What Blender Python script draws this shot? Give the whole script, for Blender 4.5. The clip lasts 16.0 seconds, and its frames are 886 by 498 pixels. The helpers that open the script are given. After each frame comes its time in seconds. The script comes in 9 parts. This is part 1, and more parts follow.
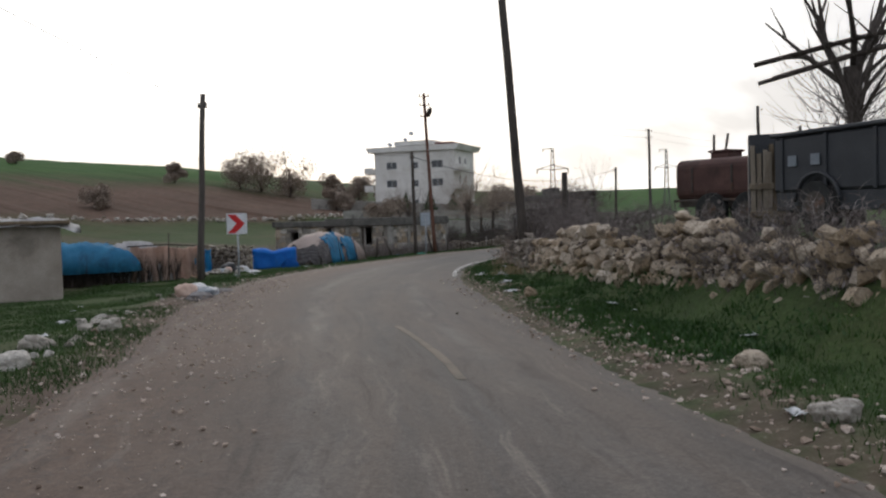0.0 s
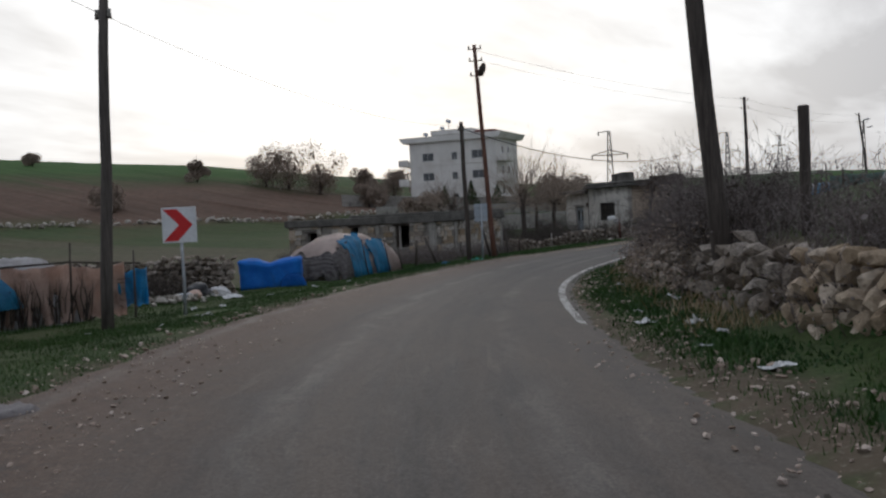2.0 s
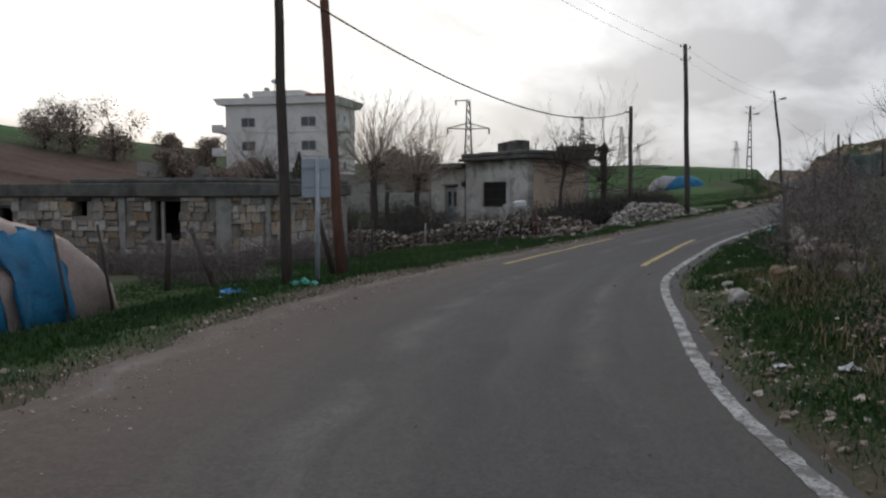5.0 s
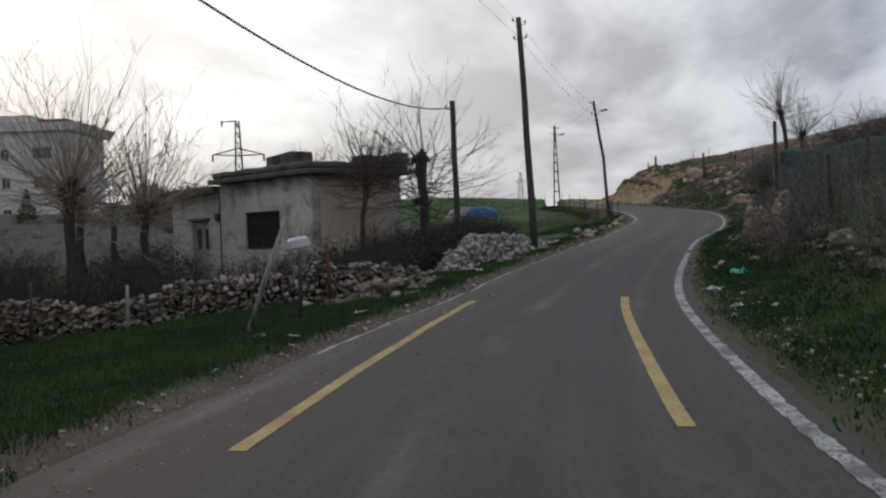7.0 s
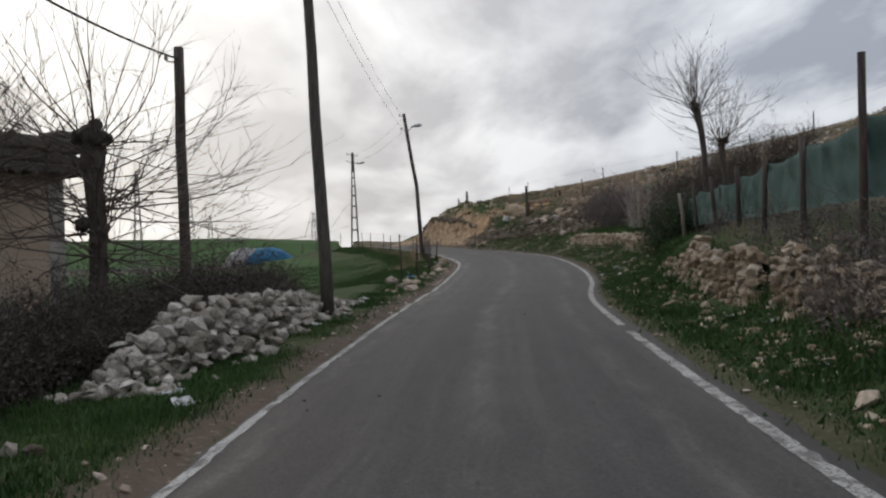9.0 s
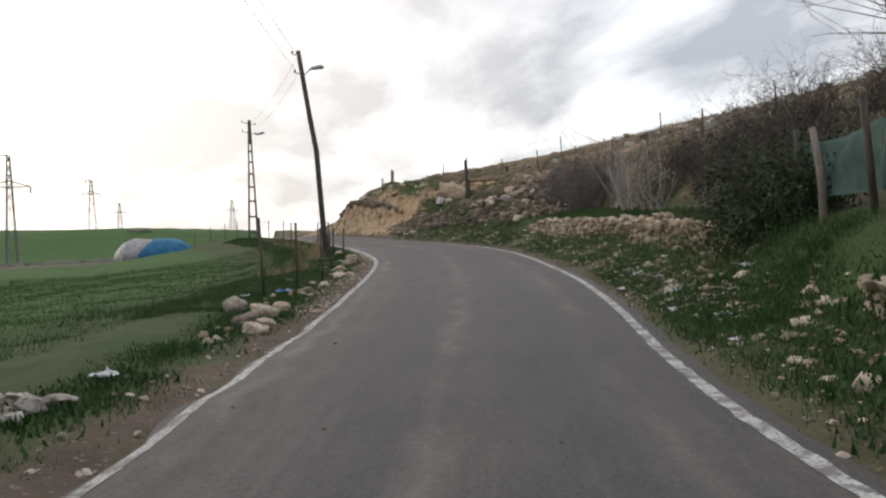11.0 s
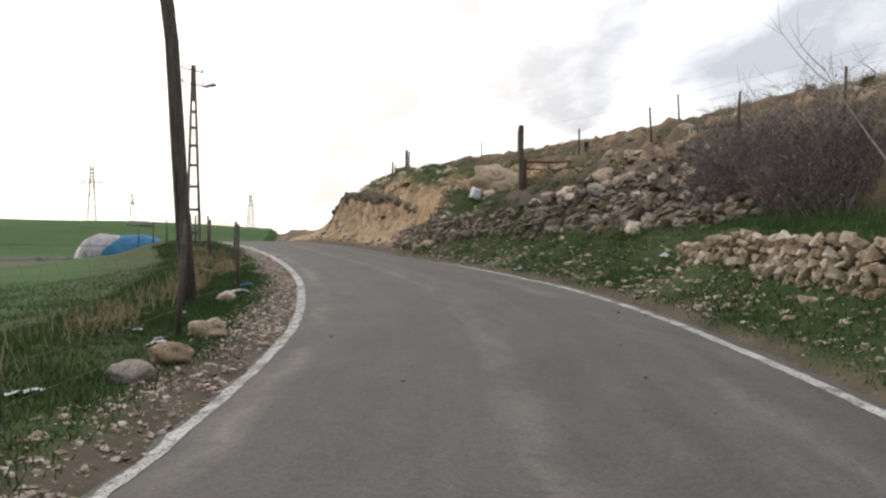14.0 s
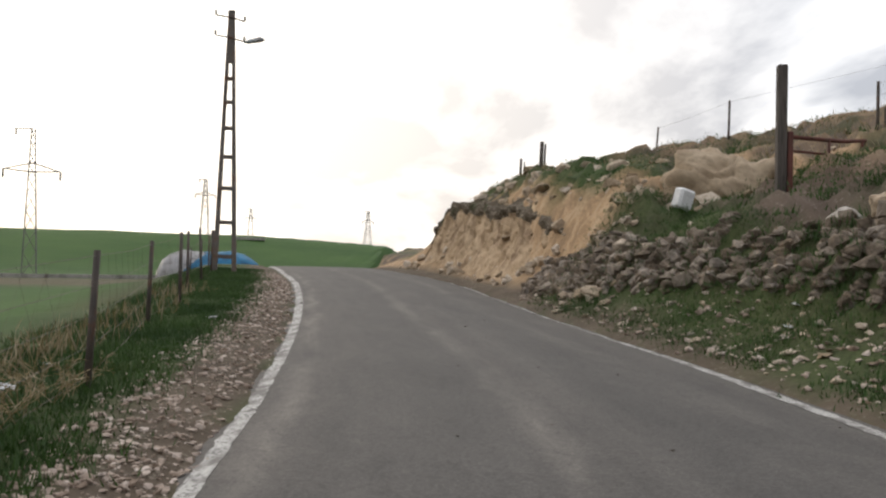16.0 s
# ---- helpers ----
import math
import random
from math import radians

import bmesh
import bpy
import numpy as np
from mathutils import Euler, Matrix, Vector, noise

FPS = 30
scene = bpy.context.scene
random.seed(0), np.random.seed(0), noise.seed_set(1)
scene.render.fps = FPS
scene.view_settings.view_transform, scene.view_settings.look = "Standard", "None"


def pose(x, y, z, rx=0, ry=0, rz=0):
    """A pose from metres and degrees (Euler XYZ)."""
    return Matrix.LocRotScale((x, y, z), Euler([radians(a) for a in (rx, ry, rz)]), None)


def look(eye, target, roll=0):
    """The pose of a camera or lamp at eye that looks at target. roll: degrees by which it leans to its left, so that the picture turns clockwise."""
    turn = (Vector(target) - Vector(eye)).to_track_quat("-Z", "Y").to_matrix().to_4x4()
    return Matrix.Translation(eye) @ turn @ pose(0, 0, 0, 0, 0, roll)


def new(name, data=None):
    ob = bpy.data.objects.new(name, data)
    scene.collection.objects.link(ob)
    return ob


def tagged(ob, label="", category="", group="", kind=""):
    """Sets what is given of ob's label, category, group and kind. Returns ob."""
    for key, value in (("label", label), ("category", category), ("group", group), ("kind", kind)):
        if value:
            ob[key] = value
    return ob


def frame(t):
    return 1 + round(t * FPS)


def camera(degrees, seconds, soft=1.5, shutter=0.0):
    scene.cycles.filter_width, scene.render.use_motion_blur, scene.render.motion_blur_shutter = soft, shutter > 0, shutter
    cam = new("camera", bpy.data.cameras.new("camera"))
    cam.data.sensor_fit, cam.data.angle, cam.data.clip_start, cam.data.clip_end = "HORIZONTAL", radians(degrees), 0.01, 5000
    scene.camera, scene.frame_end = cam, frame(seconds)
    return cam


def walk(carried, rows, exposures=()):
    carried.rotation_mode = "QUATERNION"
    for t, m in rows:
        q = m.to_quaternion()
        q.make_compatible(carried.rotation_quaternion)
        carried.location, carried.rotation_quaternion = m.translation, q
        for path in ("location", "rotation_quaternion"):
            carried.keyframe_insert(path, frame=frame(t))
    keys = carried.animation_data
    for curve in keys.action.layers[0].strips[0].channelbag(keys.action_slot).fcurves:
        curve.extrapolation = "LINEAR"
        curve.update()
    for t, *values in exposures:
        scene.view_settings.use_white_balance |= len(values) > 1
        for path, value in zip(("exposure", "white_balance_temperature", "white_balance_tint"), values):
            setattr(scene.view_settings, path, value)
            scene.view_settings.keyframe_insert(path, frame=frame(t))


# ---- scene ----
cam = camera(54.0, 16.0, 2.3)
METRES, EYE, TILT, LEAN, TURN = 110.0, 1.5, -0.7, -2.5, 33.2
ROWS = [
    (0.0, 0.0, 0.0, 0.0, -0.11, -1.52, 3.98),
    (0.5, -0.0017, 0.0292, 0.0007, 2.38, -0.92, 4.81),
    (1.0, -0.0042, 0.0599, 0.0012, 2.95, -1.18, 5.32),
    (1.5, -0.0071, 0.0901, 0.001, 2.86, -0.9, 5.3),
    (2.0, -0.0101, 0.1204, 0.0008, 2.25, -1.59, 5.25),
    (2.5, -0.0126, 0.152, 0.001, 1.71, -1.93, 4.72),
    (3.0, -0.0145, 0.184, 0.0013, -0.88, -1.28, 5.13),
    (5.5, -0.0054, 0.3387, -0.0007, -11.45, -3.53, 3.12),
    (6.0, 0.0019, 0.3701, -0.0013, -14.63, -3.02, 4.57),
    (6.5, 0.011, 0.4015, -0.0015, -18.36, -2.61, 5.09),
    (7.0, 0.0223, 0.4321, -0.0018, -23.05, -1.92, 4.79),
    (7.5, 0.0351, 0.461, -0.0019, -27.26, -1.72, 4.71),
    (8.0, 0.0496, 0.4894, -0.0023, -30.29, -1.21, 4.33),
    (8.5, 0.0662, 0.5168, -0.0025, -33.99, -1.17, 4.19),
    (9.0, 0.0843, 0.5437, -0.0024, -36.61, -0.18, 4.32),
    (9.5, 0.1034, 0.5694, -0.0024, -39.08, -0.17, 4.6),
    (12.0, 0.2034, 0.6826, -0.0019, -42.05, -1.85, 4.55),
    (12.5, 0.224, 0.7062, -0.0016, -43.01, -1.73, 4.33),
    (13.0, 0.2438, 0.7296, -0.0015, -42.29, -1.44, 2.66),
    (13.5, 0.2638, 0.7532, -0.0009, -40.3, -2.29, 2.6),
    (14.0, 0.2834, 0.777, -0.0001, -39.03, -0.86, 2.41),
    (14.5, 0.3028, 0.8016, 0.0005, -37.8, 0.62, 1.94),
    (15.0, 0.3219, 0.8276, 0.0014, -35.5, 0.33, 1.98),
    (15.5, 0.3398, 0.854, 0.0026, -32.96, 0.7, 1.6),
    (16.0, 0.3568, 0.8815, 0.0038, -31.04, 0.63, 1.15),
]
EXPOSURES = [(0.0, -0.48, 6100, 10), (0.5, -0.52, 6100, 10), (1.0, -0.92, 6050, 10), (1.5, -0.97, 5950, 10), (3.0, -0.78, 5900, 10), (5.5, -0.88, 5950, 10), (7.0, -0.95, 5950, 10), (8.0, -0.86, 6000, 10), (9.0, -0.66, 6200, 10), (9.7, -0.58, 6200, 10), (12.0, 0.06, 6550, 10), (13.2, 0.06, 6550, 10), (14.0, 0.10, 6550, 10), (15.0, -0.06, 6600, 10), (16.0, -0.06, 6600, 10)]
walk(cam, [(t, pose(0, 0, EYE, TILT, LEAN, TURN) @ pose(METRES * x, METRES * y, METRES * z, 90 + pitch, roll, yaw)) for t, x, y, z, yaw, pitch, roll in ROWS], EXPOSURES)

# ---- sky, sun ----
SUN_AZ, SUN_EL = 40.0, 9.0          # degrees left of +y, degrees up
sun_dir = Vector((-math.sin(radians(SUN_AZ)) * math.cos(radians(SUN_EL)), math.cos(radians(SUN_AZ)) * math.cos(radians(SUN_EL)), math.sin(radians(SUN_EL))))
world = bpy.data.worlds.new("sky")
scene.world = world
world.use_nodes = True
wn, wl = world.node_tree.nodes, world.node_tree.links
wn.clear()


def wnode(kind, **values):
    n = wn.new(kind)
    for k, v in values.items():
        n.inputs[k].default_value = v
    return n


w_out = wn.new("ShaderNodeOutputWorld")
w_bg = wnode("ShaderNodeBackground", Strength=1.0)
w_sky = wn.new("ShaderNodeTexSky")
w_sky.sky_type, w_sky.sun_disc = "NISHITA", False
w_sky.sun_elevation, w_sky.sun_rotation = radians(SUN_EL), radians(-SUN_AZ)
w_sky.air_density, w_sky.dust_density = 1.0, 2.5
w_co = wn.new("ShaderNodeTexCoord")
# clouds: long flat bands, drawn out towards the horizon
w_sep = wn.new("ShaderNodeSeparateXYZ")
wl.new(w_co.outputs["Generated"], w_sep.inputs[0])
w_zz = wn.new("ShaderNodeMath"); w_zz.operation = "ADD"; w_zz.inputs[1].default_value = 0.17
wl.new(w_sep.outputs["Z"], w_zz.inputs[0])
w_zm = wn.new("ShaderNodeMath"); w_zm.operation = "MAXIMUM"; w_zm.inputs[1].default_value = 0.15
wl.new(w_zz.outputs[0], w_zm.inputs[0])
w_div = wn.new("ShaderNodeVectorMath"); w_div.operation = "DIVIDE"
w_zc = wn.new("ShaderNodeCombineXYZ")
for i in range(3):
    wl.new(w_zm.outputs[0], w_zc.inputs[i])
wl.new(w_co.outputs["Generated"], w_div.inputs[0]); wl.new(w_zc.outputs[0], w_div.inputs[1])
w_map = wn.new("ShaderNodeMapping")
w_map.inputs["Rotation"].default_value = (0, 0, radians(9))
w_map.inputs["Scale"].default_value = (1.0, 0.46, 1.0)
w_map.inputs["Location"].default_value = (0.55, 0.35, 0)
wl.new(w_div.outputs[0], w_map.inputs[0])
w_n1 = wnode("ShaderNodeTexNoise", Scale=1.75, Detail=8.0, Roughness=0.56, Distortion=0.25)
wl.new(w_map.outputs[0], w_n1.inputs["Vector"])
# one long stratus bank lies across the low sky
w_qs = wn.new("ShaderNodeSeparateXYZ"); wl.new(w_div.outputs[0], w_qs.inputs[0])
w_n2 = wnode("ShaderNodeTexNoise", Scale=2.2, Detail=5.0, Roughness=0.55, Distortion=0.4)
wl.new(w_map.outputs[0], w_n2.inputs["Vector"])


def wmath(op, a, b):
    n = wn.new("ShaderNodeMath")
    n.operation = op
    for i, v in enumerate((a, b)):
        if isinstance(v, (int, float)):
            n.inputs[i].default_value = v
        else:
            wl.new(v, n.inputs[i])
    return n.outputs[0]


w_bank = wmath("ADD", wmath("ADD", w_qs.outputs["Y"], wmath("MULTIPLY", w_qs.outputs["X"], 0.55)), wmath("MULTIPLY", wmath("SUBTRACT", w_n2.outputs[0], 0.5), 1.3))
w_br = wn.new("ShaderNodeValToRGB")
be = w_br.color_ramp.elements
for pos, val in ((0.22, 0.75), (0.42, 0.1), (0.52, 0.1)):
    e_ = be.new(pos); e_.color = (val, val, val, 1)
be[0].position, be[0].color = 0.0, (0.75, 0.75, 0.75, 1)
be[len(be) - 1].position, be[len(be) - 1].color = 0.70, (0.8, 0.8, 0.8, 1)
wl.new(wmath("MULTIPLY", wmath("SUBTRACT", w_bank, 2.2), 0.5), w_br.inputs[0])
w_fac = wmath("ADD", w_n1.outputs[0], wmath("MULTIPLY", wmath("SUBTRACT", w_br.outputs[0], 0.5), 0.17))
w_r1 = wn.new("ShaderNodeValToRGB")
w_r1.color_ramp.elements[0].position, w_r1.color_ramp.elements[0].color = 0.42, (0.62, 0.65, 0.72, 1)
w_r1.color_ramp.elements[1].position, w_r1.color_ramp.elements[1].color = 0.66, (1.32, 1.33, 1.35, 1)
wl.new(w_fac, w_r1.inputs[0])
# thin bright haze round the hidden sun
w_dot = wn.new("ShaderNodeVectorMath"); w_dot.operation = "DOT_PRODUCT"; w_dot.inputs[1].default_value = sun_dir
wl.new(w_co.outputs["Generated"], w_dot.inputs[0])
w_gl = wn.new("ShaderNodeValToRGB")
ge = w_gl.color_ramp.elements
ge[0].position, ge[0].color = 0.50, (0.0, 0.0, 0.0, 1)
ge[1].position, ge[1].color = 1.0, (1.0, 1.0, 1.0, 1)
e2 = ge.new(0.93); e2.color = (0.78, 0.76, 0.72, 1)
e3 = ge.new(0.80); e3.color = (0.42, 0.39, 0.35, 1)
wl.new(w_dot.outputs["Value"], w_gl.inputs[0])
w_glow = wn.new("ShaderNodeMix"); w_glow.data_type = "RGBA"; w_glow.blend_type = "ADD"; w_glow.inputs[0].default_value = 1.0
w_gm = wn.new("ShaderNodeMix"); w_gm.data_type = "RGBA"; w_gm.blend_type = "MULTIPLY"; w_gm.inputs[0].default_value = 1.0
w_gm.inputs[7].default_value = (1.14, 1.0, 0.78, 1)
wl.new(w_gl.outputs[0], w_gm.inputs[6])
wl.new(w_r1.outputs[0], w_glow.inputs[6]); wl.new(w_gm.outputs[2], w_glow.inputs[7])
# clear sky shows through the cloud by a little
w_sm = wn.new("ShaderNodeMix"); w_sm.data_type = "RGBA"; w_sm.blend_type = "MULTIPLY"; w_sm.inputs[0].default_value = 1.0
w_sm.inputs[7].default_value = (0.12, 0.12, 0.12, 1)
wl.new(w_sky.outputs[0], w_sm.inputs[6])
w_mix = wn.new("ShaderNodeMix"); w_mix.data_type = "RGBA"; w_mix.inputs[0].default_value = 0.94
wl.new(w_sm.outputs[2], w_mix.inputs[6]); wl.new(w_glow.outputs[2], w_mix.inputs[7])
# an overcast sky is brighter overhead than low down
w_el = wn.new("ShaderNodeMapRange")
w_el.inputs["From Min"].default_value, w_el.inputs["From Max"].default_value = 0.05, 1.0
w_el.inputs["To Min"].default_value, w_el.inputs["To Max"].default_value = 0.9, 1.55
wl.new(w_sep.outputs["Z"], w_el.inputs[0])
wl.new(w_el.outputs[0], w_bg.inputs["Strength"])
wl.new(w_mix.outputs[2], w_bg.inputs[0]); wl.new(w_bg.outputs[0], w_out.inputs[0])

sun_data = bpy.data.lights.new("sun", "SUN")
sun_data.energy, sun_data.angle, sun_data.color = 0.5, radians(14), (1.0, 0.88, 0.74)
new("sun", sun_data).matrix_world = look(sun_dir * 100, (0, 0, 0))

# ---- materials ----
def ramp(nt, fac, stops):
    r = nt.nodes.new("ShaderNodeValToRGB")
    el = r.color_ramp.elements
    while len(el) < len(stops):
        el.new(0.5)
    for e, (p, c) in zip(el, stops):
        e.position, e.color = p, (*c, 1)
    nt.links.new(fac, r.inputs[0])
    return r.outputs[0]


def mixed(nt, fac, a, b, kind="MIX"):
    m = nt.nodes.new("ShaderNodeMix")
    m.data_type, m.blend_type = "RGBA", kind
    for i, v in ((0, fac), (6, a), (7, b)):
        if isinstance(v, (int, float)):
            m.inputs[i].default_value = v
        elif isinstance(v, tuple):
            m.inputs[i].default_value = (*v, 1)
        else:
            nt.links.new(v, m.inputs[i])
    return m.outputs[2]


def noise_at(nt, vec, scale, detail=5.0, rough=0.55, distort=0.0):
    n = nt.nodes.new("ShaderNodeTexNoise")
    n.inputs["Scale"].default_value, n.inputs["Detail"].default_value = scale, detail
    n.inputs["Roughness"].default_value, n.inputs["Distortion"].default_value = rough, distort
    if vec is not None:
        nt.links.new(vec, n.inputs["Vector"])
    return n.outputs[0]


def scaled(nt, vec, s):
    m = nt.nodes.new("ShaderNodeMapping")
    m.inputs["Scale"].default_value = s
    nt.links.new(vec, m.inputs[0])
    return m.outputs[0]


def material(name, c1, c2, scale=6.0, fine=60.0, rough=0.85, metal=0.0, bump=0.3, depth=0.01, stain=None, stain_scale=1.2, stain_at=(0.52, 0.68), vary=0.0, island=0.0,
             stretch=None, spec=0.3, fleck=None, fleck_at=(0.62, 0.66)):
    """A rough natural surface: two tones at two scales, stains of a third tone, bump."""
    m = bpy.data.materials.new(name)
    m.use_nodes = True
    nt = m.node_tree
    b = nt.nodes["Principled BSDF"]
    vec = nt.nodes.new("ShaderNodeTexCoord").outputs["Object"]
    if stretch:
        vec = scaled(nt, vec, stretch)
    big, small = noise_at(nt, vec, scale), noise_at(nt, vec, fine, 4.0, 0.6)
    col = ramp(nt, big, [(0.32, c1), (0.68, c2)])
    dark = tuple(v * 0.55 for v in c1)
    col = mixed(nt, ramp(nt, small, [(0.3, (0.5,) * 3), (0.62, (0.0,) * 3)]), col, dark)
    if stain:
        col = mixed(nt, ramp(nt, noise_at(nt, vec, stain_scale, 6.0, 0.62, 0.4), [(stain_at[0], (0,) * 3), (stain_at[1], (1,) * 3)]), col, stain)
    if fleck:
        col = mixed(nt, ramp(nt, noise_at(nt, vec, fine * 0.6, 2.0), [(fleck_at[0], (0,) * 3), (fleck_at[1], (1,) * 3)]), col, fleck)
    for source, amount in (("ObjectRandom", vary), ("IslandRandom", island)):
        if amount:
            o = nt.nodes.new("ShaderNodeObjectInfo").outputs["Random"] if source == "ObjectRandom" else nt.nodes.new("ShaderNodeNewGeometry").outputs["Random Per Island"]
            hsv = nt.nodes.new("ShaderNodeHueSaturation")
            mr = nt.nodes.new("ShaderNodeMapRange")
            mr.inputs["To Min"].default_value, mr.inputs["To Max"].default_value = 1 - amount, 1 + amount
            nt.links.new(o, mr.inputs[0])
            nt.links.new(mr.outputs[0], hsv.inputs["Value"])
            mr2 = nt.nodes.new("ShaderNodeMapRange")
            mr2.inputs["To Min"].default_value, mr2.inputs["To Max"].default_value = 1.25, 0.75
            nt.links.new(o, mr2.inputs[0])
            nt.links.new(mr2.outputs[0], hsv.inputs["Saturation"])
            nt.links.new(col, hsv.inputs["Color"])
            col = hsv.outputs[0]
    nt.links.new(col, b.inputs["Base Color"])
    rr = nt.nodes.new("ShaderNodeMapRange")
    rr.inputs["To Min"].default_value, rr.inputs["To Max"].default_value = max(0.05, rough - 0.12), min(1, rough + 0.1)
    nt.links.new(small, rr.inputs[0])
    nt.links.new(rr.outputs[0], b.inputs["Roughness"])
    b.inputs["Metallic"].default_value = metal
    b.inputs["Specular IOR Level"].default_value = spec
    if bump:
        bp = nt.nodes.new("ShaderNodeBump")
        bp.inputs["Strength"].default_value, bp.inputs["Distance"].default_value = bump, depth
        nt.links.new(mixed(nt, 0.5, big, small), bp.inputs["Height"])
        nt.links.new(bp.outputs[0], b.inputs["Normal"])
    return m


M = {}
M["stone"] = material("limestone", (0.30, 0.265, 0.225), (0.54, 0.495, 0.435), 5, 16, 0.92, bump=0.9, depth=0.05, stain=(0.13, 0.115, 0.095), stain_scale=3.2, vary=0.35)
M["stone_many"] = material("limestone_heap", (0.30, 0.265, 0.225), (0.54, 0.495, 0.435), 5, 16, 0.92, bump=0.9, depth=0.05, stain=(0.13, 0.115, 0.095), stain_scale=3.2, island=0.4)
M["stone_warm"] = material("warm_limestone", (0.33, 0.255, 0.18), (0.55, 0.45, 0.34), 4, 16, 0.92, bump=0.9, depth=0.05, stain=(0.17, 0.13, 0.09), stain_scale=3.2, vary=0.35)
M["stone_warm_many"] = material("warm_limestone_heap", (0.33, 0.255, 0.18), (0.55, 0.45, 0.34), 4, 16, 0.92, bump=0.9, depth=0.05, stain=(0.17, 0.13, 0.09), stain_scale=3.2, island=0.4)
M["stone_mid"] = material("brown_fieldstone", (0.175, 0.145, 0.115), (0.37, 0.31, 0.255), 5, 16, 0.93, bump=0.9, depth=0.05, stain=(0.085, 0.07, 0.055), stain_scale=3.2, vary=0.48)
M["stone_mid_many"] = material("brown_fieldstone_heap", (0.175, 0.145, 0.115), (0.37, 0.31, 0.255), 5, 16, 0.93, bump=0.9, depth=0.05, stain=(0.085, 0.07, 0.055), stain_scale=3.2, island=0.5)
M["mortar"] = material("old_mortar", (0.17, 0.155, 0.135), (0.28, 0.258, 0.228), 3, 30, 0.95, bump=0.5, depth=0.02)
M["dead_leaf"] = material("dead_bramble_leaves", (0.10, 0.082, 0.076), (0.18, 0.15, 0.138), 4, 40, 0.95, bump=0, island=0.4)
M["bracken"] = material("dry_brown_bracken", (0.24, 0.18, 0.135), (0.42, 0.33, 0.25), 3, 40, 0.95, bump=0, island=0.45)
M["stone_dark"] = material("brown_rubble", (0.105, 0.083, 0.064), (0.26, 0.208, 0.158), 4, 16, 0.93, bump=0.9, depth=0.05, stain=(0.33, 0.255, 0.18), stain_scale=3.2, stain_at=(0.56, 0.72), vary=0.4)
M["stone_dark_many"] = material("brown_rubble_heap", (0.105, 0.083, 0.064), (0.26, 0.208, 0.158), 4, 16, 0.93, bump=0.9, depth=0.05, stain=(0.33, 0.255, 0.18), stain_scale=3.2, stain_at=(0.56, 0.72), island=0.45)
M["gravel"] = material("verge_gravel", (0.25, 0.19, 0.15), (0.46, 0.375, 0.31), 3, 40, 0.95, bump=0.3, island=0.45)
M["ochre"] = material("ochre_marl_face", (0.31, 0.215, 0.125), (0.49, 0.365, 0.24), 2.2, 26, 0.95, bump=0.7, depth=0.05, stretch=(1.3, 1.3, 0.3), stain=(0.19, 0.125, 0.075), stain_scale=1.5, stain_at=(0.5, 0.66))
M["outcrop"] = material("pale_tan_rock", (0.30, 0.225, 0.15), (0.46, 0.37, 0.265), 1.6, 20, 0.95, bump=0.8, depth=0.05, stain=(0.20, 0.15, 0.10), stain_scale=2.4, stain_at=(0.55, 0.7))
M["cap_soil"] = material("stony_topsoil", (0.065, 0.05, 0.033), (0.13, 0.10, 0.068), 3, 26, 0.97, bump=0.7, depth=0.05, stain=(0.04, 0.06, 0.02), stain_scale=0.9, fleck=(0.30, 0.25, 0.19))
# near-black brown: shade of the wall gaps as colour, also mud clods
M["core"] = material("gap_shade_and_mud", (0.045, 0.038, 0.03), (0.10, 0.085, 0.065), 5, 30, 0.97, bump=0.6, depth=0.03)
M["wood"] = material("weathered_wood", (0.045, 0.037, 0.032), (0.10, 0.082, 0.068), 9, 70, 0.9, bump=0.5, depth=0.008, stretch=(3, 3, 0.25), stain=(0.028, 0.022, 0.018), stain_scale=3, vary=0.25)
M["wood_pale"] = material("bleached_wood", (0.20, 0.175, 0.15), (0.36, 0.32, 0.28), 9, 70, 0.9, bump=0.5, depth=0.006, stretch=(3, 3, 0.3), stain=(0.09, 0.07, 0.06), stain_scale=3, vary=0.25)
M["pole_red"] = material("rusty_pole_steel", (0.10, 0.047, 0.033), (0.17, 0.085, 0.058), 4, 50, 0.85, bump=0.3, depth=0.004, stretch=(2, 2, 0.4), stain=(0.05, 0.03, 0.025), stain_scale=2)
M["metal_dark"] = material("dark_iron", (0.055, 0.047, 0.042), (0.10, 0.08, 0.068), 6, 50, 0.7, metal=0.3, bump=0.2, depth=0.003, stain=(0.12, 0.055, 0.03), stain_scale=4)
M["galv"] = material("galvanised_steel", (0.30, 0.32, 0.34), (0.42, 0.44, 0.46), 6, 60, 0.5, metal=0.4, bump=0.1, depth=0.002, stain=(0.22, 0.2, 0.18), stain_scale=3)
M["concrete"] = material("grey_concrete", (0.24, 0.225, 0.20), (0.36, 0.34, 0.31), 2.5, 40, 0.92, bump=0.35, depth=0.008, stain=(0.11, 0.10, 0.09), stain_scale=1.1)
M["concrete_dark"] = material("sooty_concrete", (0.085, 0.08, 0.072), (0.155, 0.145, 0.13), 2.5, 40, 0.93, bump=0.35, depth=0.008, stain=(0.05, 0.047, 0.042), stain_scale=1.1)
M["block_wall"] = material("tan_block_wall", (0.27, 0.232, 0.195), (0.40, 0.35, 0.30), 1.6, 30, 0.93, bump=0.4, depth=0.01, stain=(0.17, 0.145, 0.12), stain_scale=0.9)
M["plate_blue"] = material("dull_blue_plate", (0.16, 0.18, 0.205), (0.21, 0.235, 0.26), 3, 30, 0.6, bump=0.05)
